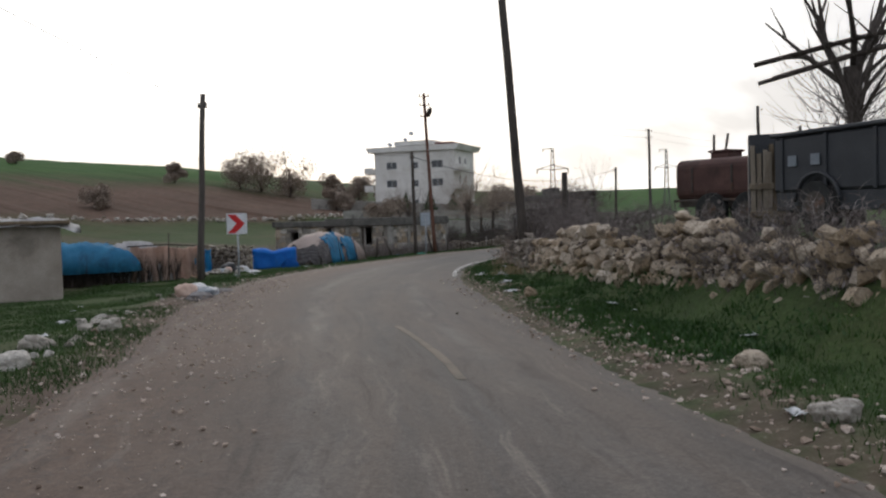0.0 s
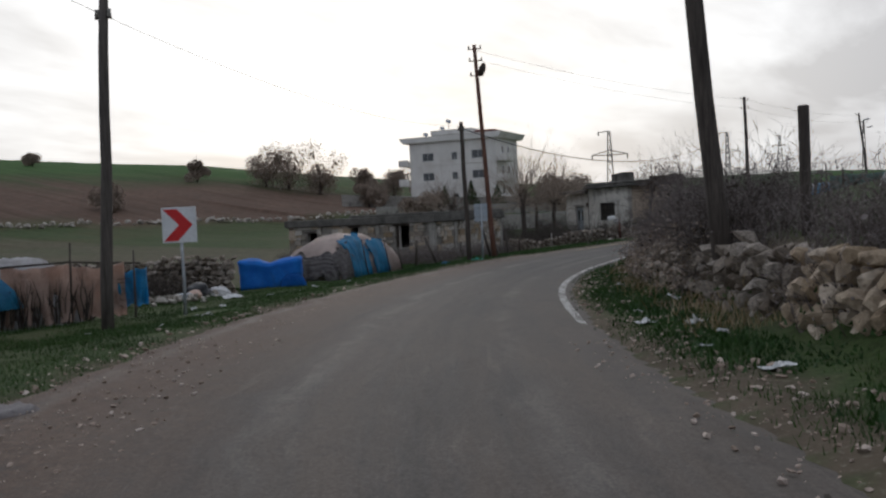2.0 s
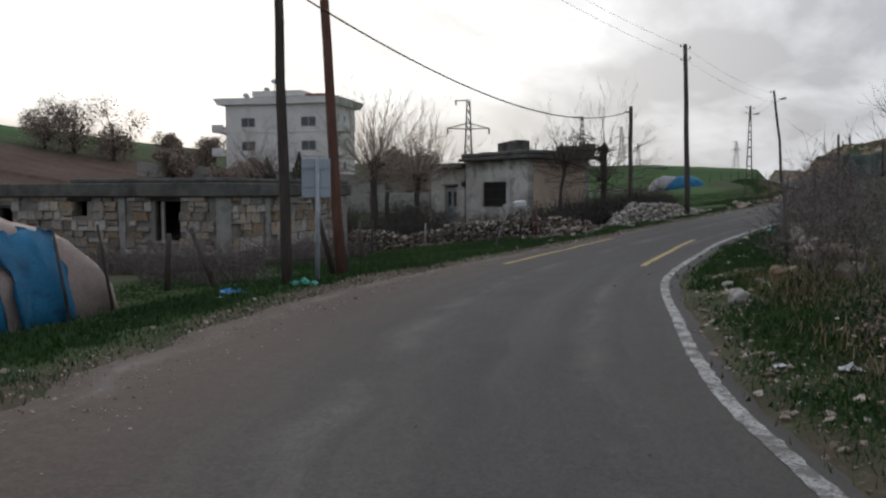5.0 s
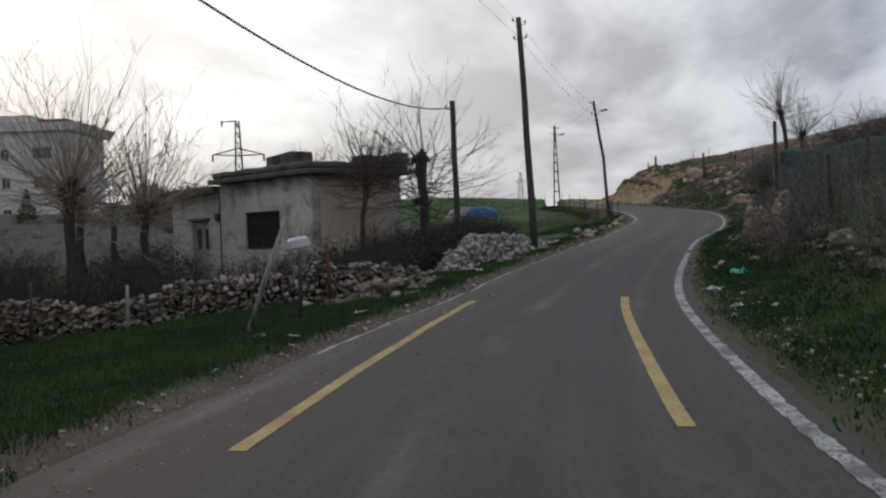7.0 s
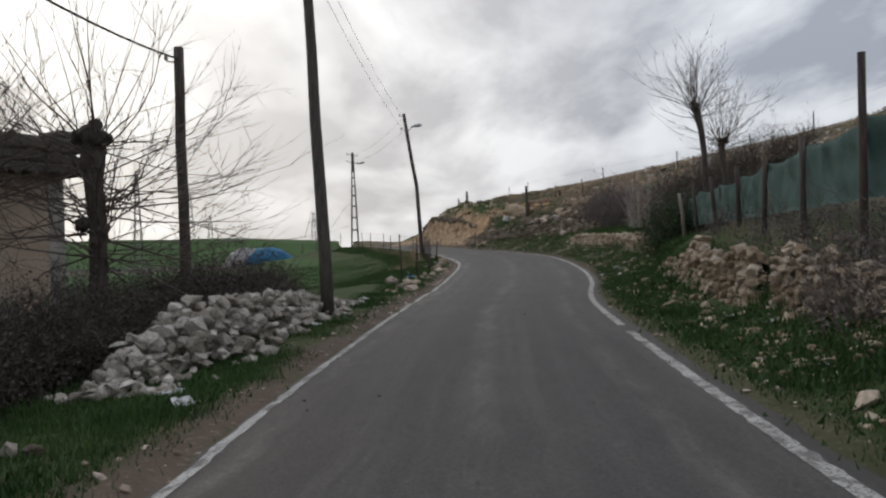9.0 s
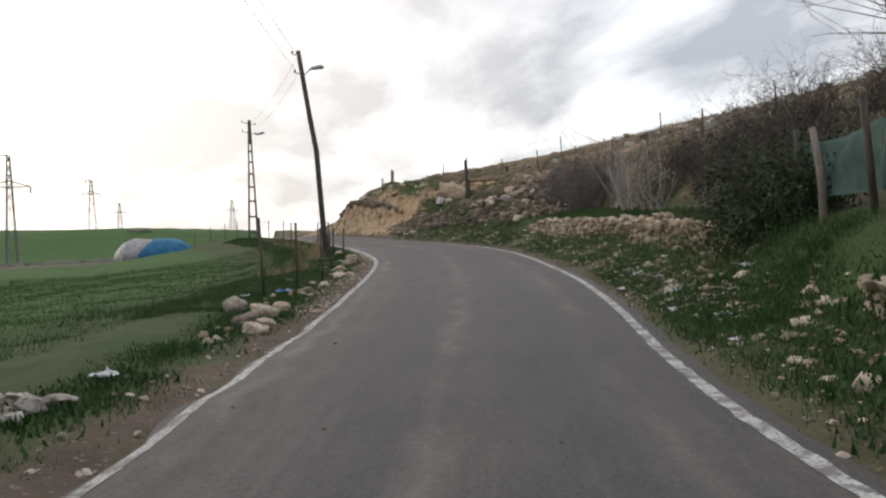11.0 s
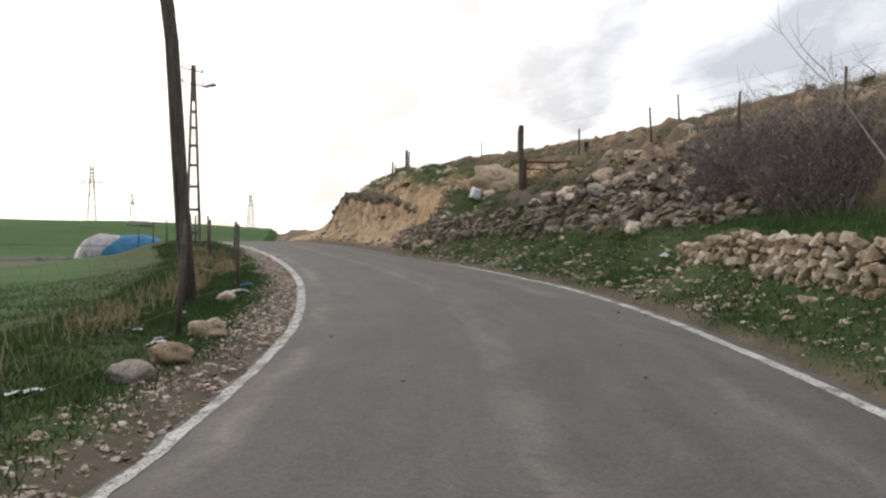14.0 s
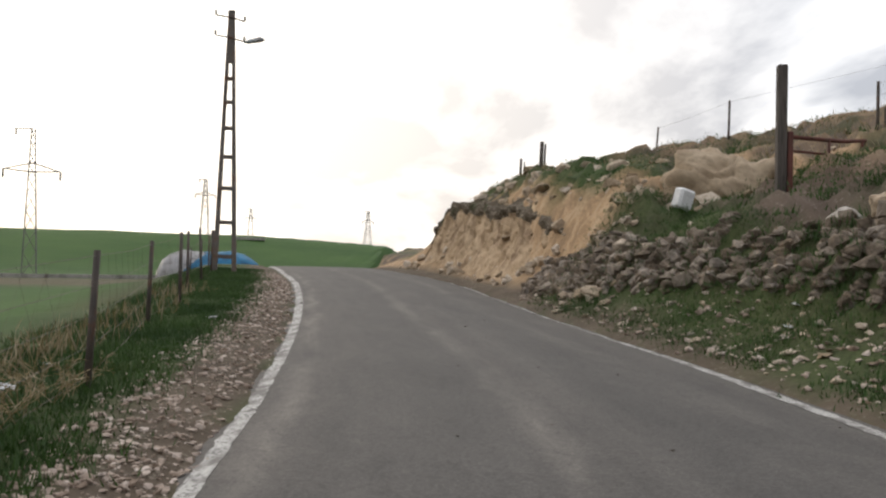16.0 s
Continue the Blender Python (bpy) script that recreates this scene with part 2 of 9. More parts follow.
M["lattice"] = material("aged_pole_concrete", (0.10, 0.085, 0.075), (0.17, 0.15, 0.135), 3, 40, 0.9, bump=0.3, depth=0.004, stain=(0.12, 0.06, 0.035), stain_scale=3)
M["plaster"] = material("stained_plaster", (0.50, 0.47, 0.425), (0.74, 0.70, 0.64), 0.9, 30, 0.93, bump=0.3, depth=0.01, stain=(0.16, 0.145, 0.125), stain_scale=0.8, stain_at=(0.5, 0.7))
M["plaster_warm"] = material("ochre_plaster", (0.55, 0.43, 0.32), (0.72, 0.585, 0.455), 0.9, 30, 0.93, bump=0.3, depth=0.01, stain=(0.36, 0.27, 0.195), stain_scale=0.9, stain_at=(0.52, 0.74))
M["render_wall"] = material("pale_render", (0.66, 0.635, 0.60), (0.78, 0.755, 0.715), 0.5, 14, 0.9, bump=0.1, stain=(0.55, 0.52, 0.48), stain_scale=0.35)
M["glass"] = material("dark_window_glass", (0.03, 0.035, 0.04), (0.055, 0.06, 0.07), 1, 6, 0.14, bump=0, spec=0.6)
M["frame_white"] = material("white_window_frame", (0.55, 0.55, 0.54), (0.68, 0.68, 0.66), 3, 30, 0.5, bump=0)
M["dark_room"] = material("unlit_opening", (0.02, 0.018, 0.016), (0.035, 0.032, 0.028), 2, 20, 0.95, bump=0)
M["door_blue"] = material("faded_blue_door_paint", (0.26, 0.30, 0.34), (0.40, 0.43, 0.45), 3, 40, 0.7, bump=0.15, stain=(0.18, 0.17, 0.15), stain_scale=2)
M["tarp_blue"] = material("blue_tarpaulin", (0.008, 0.09, 0.38), (0.018, 0.15, 0.50), 2, 30, 0.75, bump=0.5, depth=0.03, stain=(0.02, 0.09, 0.26), stain_scale=1.6, spec=0.2)
M["tarp_cyan"] = material("faded_blue_sheet", (0.03, 0.23, 0.44), (0.07, 0.34, 0.58), 2, 30, 0.55, bump=0.35, depth=0.02, stain=(0.03, 0.13, 0.25), stain_scale=1.6, spec=0.4)
M["tarp_white"] = material("dirty_white_plastic", (0.48, 0.47, 0.48), (0.70, 0.68, 0.68), 2, 30, 0.5, bump=0.35, depth=0.02, stain=(0.34, 0.31, 0.29), stain_scale=1.6, spec=0.4)
M["tarp_pink"] = material("pale_pink_plastic", (0.50, 0.40, 0.355), (0.68, 0.57, 0.515), 1.6, 30, 0.55, bump=0.35, depth=0.02, stain=(0.38, 0.30, 0.27), stain_scale=1.4, spec=0.35)
M["cloth_pink"] = material("faded_pink_blanket", (0.46, 0.32, 0.255), (0.61, 0.46, 0.385), 2, 50, 0.95, bump=0.4, depth=0.015, stain=(0.24, 0.16, 0.13), stain_scale=1.4)
M["sacking"] = material("grey_sacking", (0.15, 0.135, 0.13), (0.27, 0.25, 0.245), 5, 50, 0.95, bump=0.5, depth=0.02, stain=(0.08, 0.07, 0.065), stain_scale=3, stretch=(1, 1, 4))
M["bag_grey"] = material("grey_blue_plastic", (0.16, 0.18, 0.20), (0.30, 0.33, 0.36), 4, 30, 0.5, bump=0.5, depth=0.02, stain=(0.10, 0.095, 0.09), stain_scale=3, spec=0.4)
M["bag_black"] = material("black_plastic", (0.012, 0.012, 0.014), (0.03, 0.03, 0.034), 4, 30, 0.4, bump=0.5, depth=0.02, spec=0.4)
M["wicker"] = material("dry_brushwood", (0.05, 0.04, 0.034), (0.115, 0.092, 0.078), 8, 60, 0.95, bump=0.4, stretch=(4, 4, 0.5), island=0.4)
M["hedge_cane"] = material("dark_hedge_canes", (0.048, 0.039, 0.034), (0.098, 0.08, 0.07), 6, 60, 0.95, bump=0.2, island=0.4)
M["hedge_leaf"] = material("dead_hedge_leaves", (0.043, 0.036, 0.03), (0.088, 0.073, 0.06), 4, 40, 0.95, bump=0, island=0.4)
M["twig"] = material("bare_twigs", (0.085, 0.066, 0.055), (0.15, 0.12, 0.098), 8, 60, 0.95, bump=0.2, vary=0.15)
M["twig_pale"] = material("pale_bare_twigs", (0.25, 0.195, 0.155), (0.38, 0.31, 0.25), 8, 60, 0.95, bump=0.2)
M["twig_fig"] = material("grey_fig_bark", (0.25, 0.22, 0.195), (0.42, 0.375, 0.335), 8, 60, 0.95, bump=0.2)
M["bark"] = material("rough_bark", (0.045, 0.037, 0.032), (0.10, 0.082, 0.07), 7, 40, 0.95, bump=0.7, depth=0.03, stretch=(2, 2, 0.5))
M["brush"] = material("leafless_bramble", (0.115, 0.095, 0.088), (0.22, 0.185, 0.17), 6, 60, 0.95, bump=0.2, island=0.4)
M["grass"] = material("verge_grass", (0.031, 0.064, 0.018), (0.068, 0.118, 0.034), 0.7, 30, 0.8, bump=0, island=0.4, stain=(0.10, 0.10, 0.04), stain_scale=0.5, stain_at=(0.64, 0.78), spec=0.15)
M["weed"] = material("dark_weeds", (0.024, 0.055, 0.016), (0.05, 0.10, 0.028), 0.7, 30, 0.8, bump=0, island=0.4, spec=0.15)
M["dry_grass"] = material("dry_grass", (0.22, 0.165, 0.09), (0.36, 0.28, 0.16), 0.7, 30, 0.9, bump=0, island=0.4)
M["leaf"] = material("evergreen_leaves", (0.02, 0.045, 0.014), (0.05, 0.085, 0.028), 2, 30, 0.75, bump=0, island=0.4, spec=0.2)
M["leaf_bud"] = material("budding_grey_leaves", (0.23, 0.175, 0.135), (0.36, 0.285, 0.225), 2, 30, 0.85, bump=0, island=0.4)
M["net"] = material("green_shade_net", (0.10, 0.165, 0.15), (0.15, 0.225, 0.205), 1.2, 90, 0.9, bump=0.1, stain=(0.05, 0.10, 0.075), stain_scale=0.8)
M["wire"] = material("black_cable", (0.02, 0.02, 0.02), (0.035, 0.035, 0.035), 3, 30, 0.6, bump=0)
M["rust_tank"] = material("rusted_maroon_paint", (0.062, 0.030, 0.025), (0.105, 0.052, 0.043), 1.6, 30, 0.7, bump=0.2, stain=(0.04, 0.022, 0.017), stain_scale=1.3)
M["truck_paint"] = material("dull_slate_paint", (0.030, 0.032, 0.037), (0.050, 0.052, 0.058), 1.3, 30, 0.6, bump=0.1, stain=(0.08, 0.07, 0.06), stain_scale=1.2, stain_at=(0.58, 0.8))
M["rubber"] = material("worn_rubber", (0.018, 0.018, 0.018), (0.04, 0.04, 0.038), 4, 40, 0.85, bump=0.2)
M["planks"] = material("grey_timber_planks", (0.16, 0.125, 0.09), (0.28, 0.23, 0.17), 6, 50, 0.92, bump=0.4, stretch=(1, 1, 0.2), vary=0.3, stain=(0.08, 0.065, 0.05), stain_scale=2)
M["sign_white"] = material("white_sign_sheeting", (0.62, 0.63, 0.65), (0.72, 0.73, 0.75), 2, 40, 0.45, bump=0)
M["sign_red"] = material("red_sign_sheeting", (0.50, 0.022, 0.025), (0.60, 0.035, 0.035), 2, 40, 0.45, bump=0)
M["sign_back"] = material("grey_sign_back", (0.36, 0.405, 0.45), (0.44, 0.485, 0.53), 2, 40, 0.5, metal=0.2, bump=0.05)
M["red_paint"] = material("weathered_red_paint", (0.085, 0.032, 0.026), (0.15, 0.055, 0.042), 4, 40, 0.8, bump=0.2, stain=(0.08, 0.045, 0.035), stain_scale=3)
M["litter_white"] = material("pale_plastic_litter", (0.55, 0.55, 0.55), (0.72, 0.72, 0.72), 5, 40, 0.5, bump=0.2, island=0.25)
M["litter_blue"] = material("blue_plastic_litter", (0.02, 0.16, 0.42), (0.05, 0.27, 0.55), 5, 40, 0.5, bump=0.2)
M["litter_teal"] = material("teal_plastic_litter", (0.08, 0.38, 0.30), (0.15, 0.48, 0.38), 5, 40, 0.5, bump=0.2)
M["pylon"] = material("grey_steel_lattice", (0.13, 0.125, 0.12), (0.20, 0.195, 0.19), 2, 30, 0.7, metal=0.2, bump=0)
M["roof_red"] = material("dull_red_roof_sheet", (0.17, 0.07, 0.055), (0.24, 0.10, 0.08), 2, 30, 0.8, bump=0.1)
M["line_white"] = material("worn_white_road_paint", (0.36, 0.35, 0.33), (0.56, 0.545, 0.515), 2.0, 60, 0.85, bump=0.3, depth=0.004, stain=(0.16, 0.148, 0.138), stain_scale=3.6, stain_at=(0.48, 0.6), fleck=(0.12, 0.115, 0.11), fleck_at=(0.54, 0.6))
M["line_faded_yellow"] = material("almost_worn_off_yellow_paint", (0.118, 0.100, 0.080), (0.152, 0.130, 0.097), 2.0, 40, 0.9, bump=0.2, depth=0.004, stain=(0.16, 0.128, 0.10), stain_scale=2.4, stain_at=(0.40, 0.58))
M["line_yellow"] = material("worn_yellow_road_paint", (0.38, 0.27, 0.11), (0.52, 0.385, 0.17), 2.0, 60, 0.85, bump=0.3, depth=0.004, stain=(0.25, 0.19, 0.10), stain_scale=2.2, stain_at=(0.58, 0.72), fleck=(0.14, 0.12, 0.09), fleck_at=(0.6, 0.66))

# ---- the lie of the land ----
ROAD_L = [(12.80, -21.60), (-2.20, -1.60), (-7.50, 5.20), (-14.00, 12.00), (-18.60, 18.50), (-22.40, 25.50), (-25.40, 32.50), (-27.20, 39.00), (-27.60, 45.00), (-27.37, 51.50), (-26.78, 56.99), (-26.18, 63.49), (-24.89, 73.96), (-23.45, 83.48), (-22.34, 91.49), (-21.56, 99.00), (-21.68, 105.00), (-22.27, 111.03), (-23.40, 118.04), (-25.14, 126.04), (-27.65, 135.04), (-31.35, 150.02), (-32.85, 176.01)]
ROAD_R = [(17.10, -18.40), (2.10, 1.60), (-3.50, 8.50), (-8.60, 14.80), (-13.10, 20.73), (-17.13, 27.44), (-19.94, 33.99), (-21.43, 39.79), (-22.42, 44.99), (-22.67, 51.50), (-22.58, 57.00), (-21.86, 64.01), (-20.33, 74.99), (-18.40, 83.50), (-17.08, 91.51), (-16.40, 99.00), (-16.58, 105.48), (-17.54, 111.47), (-19.10, 118.48), (-21.00, 127.58), (-23.70, 136.47), (-27.30, 150.99), (-28.80, 175.99)]


def spline(points, n=16):
    """A smooth line through the points, n steps from one to the next."""
    p = np.array(points, float)
    p = np.vstack([2 * p[0] - p[1], p, 2 * p[-1] - p[-2]])
    out = []
    for i in range(1, len(p) - 2):
        for t in np.linspace(0, 1, n, endpoint=False):
            a, b, c, d = p[i - 1], p[i], p[i + 1], p[i + 2]
            out.append(0.5 * (2 * b + (c - a) * t + (2 * a - 5 * b + 4 * c - d) * t * t + (3 * b - a - 3 * c + d) * t ** 3))
    out.append(p[-2])
    return np.array(out)


EDGE_L, EDGE_R = spline(ROAD_L), spline(ROAD_R)
ROAD_Y = [-30, 0, 5.3, 7.9, 10.5, 13.2, 16, 23, 30.9, 34.2, 41, 48, 51.6, 55, 58.6, 67, 75, 78.5, 81.9, 85.2, 88.6, 92, 95.6, 99, 102.6, 112, 126, 134, 141, 150, 176, 200]
ROAD_Z = [0.1, 0, 0.03, -0.05, -0.12, -0.15, -0.17, -0.36, -0.56, -0.63, -0.67, -0.67, -0.65, -0.59, -0.53, -0.33, -0.15, -0.05, 0.03, 0.16, 0.31, 0.43, 0.59, 0.77, 0.95, 1.37, 2.0, 2.3, 2.4, 2.2, 1.2, 1.0]


def road_z(y):
    return np.interp(y, ROAD_Y, ROAD_Z)


def edge_distance(x, y, edge):
    """Distance from an edge line, positive to the left of it, and the y of the nearest place on it."""
    best, side, near = np.full(x.shape, 1e9), np.zeros(x.shape), np.zeros(x.shape)
    for (ax, ay), (bx, by) in zip(edge[:-1:2], np.vstack([edge[2::2], edge[-1:]])):
        ux, uy = bx - ax, by - ay
        ll = ux * ux + uy * uy
        if ll < 1e-9:
            continue
        t = np.clip(((x - ax) * ux + (y - ay) * uy) / ll, 0, 1)
        dx, dy = x - ax - t * ux, y - ay - t * uy
        d = np.hypot(dx, dy)
        m = d < best - 1e-9
        best = np.where(m, d, best)
        side = np.where(m, np.sign(ux * dy - uy * dx), side)
        near = np.where(m, ay + t * uy, near)
    return best * side, near


def smooth(a, b, v):
    t = np.clip((v - a) / (b - a), 0, 1)
    return t * t * (3 - 2 * t)


# height over the road, station by station along it: distance from the edge, height
LEFT = [(-30, [(0, 0), (1, -0.05), (3, -0.27), (6, -0.36), (12, -0.5), (30, -0.8), (70, -0.2)]),
        (25, [(0, 0), (1, -0.05), (3, -0.24), (6, -0.34), (12, -0.4), (30, -0.6), (70, 0.0)]),
        (40, [(0, 0), (1, -0.05), (3, -0.25), (6, -0.3), (12, -0.3), (30, -0.3), (70, 0.3)]),
        (56, [(0, 0), (1, -0.06), (2.5, -0.18), (6, -0.5), (10, -1.05), (18, -1.0), (30, -0.6), (70, 0.6)]),
        (70, [(0, 0), (1, -0.03), (3, -0.1), (6, -0.4), (12, -0.7), (30, -0.6), (70, 0.2)]),
        (85, [(0, 0), (1, 0.04), (2.5, 0.1), (5, -0.15), (12, -0.45), (30, -0.7), (70, 0.0)]),
        (110, [(0, 0), (1, 0.05), (2.5, 0.05), (5, -0.55), (12, -1.1), (30, -1.4), (70, 0.0)]),
        (135, [(0, 0), (1, 0.05), (2.5, 0.05), (5, -0.7), (12, -1.7), (30, -2.0), (70, 0.0)]),
        (152, [(0, 0), (1, 0.05), (2.5, 0.0), (5, -0.8), (12, -1.7), (30, -1.9), (70, 0.0)]),
        (176, [(0, 0), (1, 0.0), (2.5, -0.1), (5, -0.2), (12, -0.3), (30, -0.4), (70, 0.3)])]
RIGHT = [(-30, [(0, 0), (1, 0.04), (2.3, 0.12), (2.9, 0.78), (3.4, 0.98), (8, 1.18), (15, 1.3), (30, 1.6), (70, 2.2)]),
         (30, [(0, 0), (0.8, 0.04), (1.9, 0.15), (2.5, 0.9), (3.1, 1.15), (8, 1.2), (15, 1.3), (30, 1.6), (70, 2.4)]),
         (45, [(0, 0), (0.8, 0.05), (2.0, 0.3), (2.8, 0.8), (4, 1.0), (8, 1.2), (15, 1.7), (30, 2.6), (70, 4)]),
         (60, [(0, 0), (0.8, 0.05), (1.9, 0.35), (2.5, 1.05), (3.0, 1.7), (5, 2.1), (8, 2.8), (15, 4.9), (30, 8.2), (70, 12)]),
         (75, [(0, 0), (0.8, 0.08), (1.8, 0.45), (2.4, 1.1), (3.2, 1.65), (5, 2.2), (8, 3.5), (15, 6.7), (30, 11.0), (70, 13.2)]),
         (88, [(0, 0), (0.8, 0.15), (1.8, 0.5), (2.4, 1.15), (4.5, 1.4), (7.4, 3.6), (12, 5.95), (30, 10.25), (70, 13.2)]),
         (103, [(0, 0), (0.8, 0.18), (1.5, 0.5), (2.1, 1.2), (4.4, 1.5), (6.6, 3.9), (12, 5.65), (30, 10.0), (70, 12.2)]),
         (112, [(0, 0), (0.8, 0.12), (1.6, 0.45), (2.6, 1.15), (3.5, 2.0), (4.7, 2.7), (8, 4.6), (15, 6.25), (30, 9.4), (70, 11)]),
         (119, [(0, 0), (0.7, 0.12), (1.2, 0.65), (1.7, 1.4), (2.3, 2.2), (4.0, 2.25), (8, 4.25), (15, 5.92), (30, 8.4), (70, 10)]),
         (127, [(0, 0), (0.9, 0.05), (1.6, 0.4), (2.2, 2.4), (3.2, 3.5), (8, 4.4), (15, 5.6), (30, 7.3), (70, 8)]),
         (134, [(0, 0), (0.9, 0.1), (1.8, 0.8), (2.5, 2.5), (4.0, 3.5), (8, 3.9), (15, 4.2), (30, 4.8), (70, 5)]),
         (142, [(0, 0), (1.2, 0.1), (3.0, 0.8), (6, 2.0), (9, 2.4), (15, 2.6), (30, 3), (70, 4)])]


def side_height(table, d, y):
    stations = np.array([s for s, _ in table], float)
    h = np.array([np.interp(d, *zip(*row)) for _, row in table])
    i = np.clip(np.searchsorted(stations, y) - 1, 0, len(table) - 2)
    t = np.clip((y - stations[i]) / (stations[i + 1] - stations[i]), 0, 1)
    k = np.arange(len(d))
    return h[i, k] * (1 - t) + h[i + 1, k] * t


FAR_AZ = [-180, -120, -60, -20, -6, 2, 12, 20, 30, 38, 46, 56, 70, 90, 130, 180]
FAR_H = [3, 3, 12, 12, 6, 6, 8.6, 8.2, 8.0, 10, 13.2, 17.5, 20, 20.5, 10, 3]


def ground_all(x, y):
    x, y = np.asarray(x, float).ravel(), np.asarray(y, float).ravel()
    dl, yl = edge_distance(x, y, EDGE_L)
    dr, yr = edge_distance(x, y, EDGE_R)
    on_left, on_right = dl > 0, dr < 0
    d = np.where(on_left, dl, np.where(on_right, -dr, 0))
    zl = road_z(yl) + side_height(LEFT, np.maximum(dl, 0), yl)
    zr = road_z(yr) + side_height(RIGHT, np.maximum(-dr, 0), yr)
    z = np.where(on_left, zl, np.where(on_right, zr, road_z((yl + yr) / 2)))
    az = np.degrees(np.arctan2(-(x + 15), y - 40))
    r = np.hypot(x + 15, y - 40)
    far = np.interp(az, FAR_AZ, FAR_H) * smooth(55, 235, r)
    w = smooth(45, 110, d)
    return z * (1 - w) + far * w, d, on_left & (d > 0), on_right & (d > 0)


# ---- building blocks ----
def link(name, bm, mat, parent=None, label="", smooth_shade=False):
    me = bpy.data.meshes.new(name)
    bm.to_mesh(me)
    bm.free()
    if smooth_shade:
        me.polygons.foreach_set("use_smooth", [True] * len(me.polygons))
    for m in (mat if isinstance(mat, (list, tuple)) else [mat]):
        me.materials.append(m)
    ob = new(name, me)
    if parent:
        ob.parent = parent
    if label:
        ob["label"] = label
    return ob


part = link


def raw(name, verts, faces, mat, parent=None, smooth_shade=False, label=""):
    me = bpy.data.meshes.new(name)
    me.from_pydata([tuple(v) for v in verts], [], [tuple(f) for f in faces])
    if smooth_shade:
        me.polygons.foreach_set("use_smooth", [True] * len(me.polygons))
    for m in (mat if isinstance(mat, (list, tuple)) else [mat]):
        me.materials.append(m)
    ob = new(name, me)
    if parent:
        ob.parent = parent
    if label:
        ob["label"] = label
    return ob


def empty(name, x, y, z, turn=0.0):
    ob = new(name)
    ob.matrix_basis = pose(x, y, z, 0, 0, turn)
    ob.empty_display_size = 0.2
    return ob


def add_box(bm, lo, hi, bevel=0.0, m=None):
    """A box with chamfered edges between two corners."""
    c = [(a + b) / 2 for a, b in zip(lo, hi)]
    s = [abs(b - a) for a, b in zip(lo, hi)]
    mat = Matrix.Translation(c) @ Matrix.Diagonal((*s, 1))
    if m is not None:
        mat = m @ mat
    geo = bmesh.ops.create_cube(bm, size=1.0, matrix=mat)
    if bevel:
        edges = list({e for v in geo["verts"] for e in v.link_edges})
        bmesh.ops.bevel(bm, geom=edges, offset=bevel, segments=1, affect="EDGES", profile=0.5)
    return bm


def box(lo, hi, bevel=0.0):
    return add_box(bmesh.new(), lo, hi, bevel)


def tube_into(verts, faces, pts, radii, sides=5, cap=True):
    """A tapered tube along points, added to lists of vertices and faces."""
    pts = [Vector(p) for p in pts]
    base = len(verts)
    n = len(pts)
    for i, p in enumerate(pts):
        d = (pts[min(i + 1, n - 1)] - pts[max(i - 1, 0)])
        d = d.normalized() if d.length > 1e-9 else Vector((0, 0, 1))
        a = d.cross(Vector((0, 0, 1)) if abs(d.z) < 0.9 else Vector((1, 0, 0))).normalized()
        b = d.cross(a)
        for k in range(sides):
            w = 2 * math.pi * k / sides
            verts.append(p + (a * math.cos(w) + b * math.sin(w)) * radii[i])
    for i in range(n - 1):
        for k in range(sides):
            k2 = (k + 1) % sides
            faces.append((base + i * sides + k, base + i * sides + k2, base + (i + 1) * sides + k2, base + (i + 1) * sides + k))
    if cap:
        faces.append(tuple(base + k for k in range(sides))[::-1])
        faces.append(tuple(base + (n - 1) * sides + k for k in range(sides)))


def tube(name, pts, radii, mat, parent=None, sides=8, label=""):
    v, f = [], []
    tube_into(v, f, pts, radii, sides)
    return raw(name, v, f, mat, parent, True, label)




def stone_mesh(rng, mat):
    """An angular field stone about 1 across."""
    bm = bmesh.new()
    power = rng.choice((2.6, 3.2, 4.5))
    for _ in range(rng.randint(13, 19)):
        v = Vector((rng.gauss(0, 1), rng.gauss(0, 1), rng.gauss(0, 1)))
        k = (abs(v.x) ** power + abs(v.y) ** power + abs(v.z) ** power) ** (1 / power)
        bm.verts.new(v * (0.5 / k * rng.uniform(0.80, 1.12)))
    hull = bmesh.ops.convex_hull(bm, input=bm.verts[:])
    bmesh.ops.delete(bm, geom=list({g for g in hull["geom_interior"] + hull["geom_unused"] if isinstance(g, bmesh.types.BMVert)}), context="VERTS")
    me = bpy.data.meshes.new("stone")
    bm.to_mesh(me)
    bm.free()
    me.materials.append(mat)
    return me


def stone_set(mat, seed, n=18):
    rng = random.Random(seed)
    return [stone_mesh(rng, mat) for _ in range(n)]


STONE_SETS = {k: stone_set(M[k], i) for i, k in enumerate(("stone", "stone_warm", "stone_dark", "stone_mid"))}
SHAPES = [([tuple(v.co) for v in me.vertices], [tuple(p.vertices) for p in me.polygons]) for me in STONE_SETS["stone"]]


def one_stone(parent, kind, rng, x, y, z, sx, sy, sz, turn, tilt=12, name="stone"):
    ob = new(name, rng.choice(STONE_SETS[kind]))
    ob.matrix_basis = pose(x, y, z, rng.uniform(-tilt, tilt), rng.uniform(-tilt, tilt), turn) @ Matrix.Diagonal((sx, sy, sz, 1))
    ob.parent = parent
    return ob


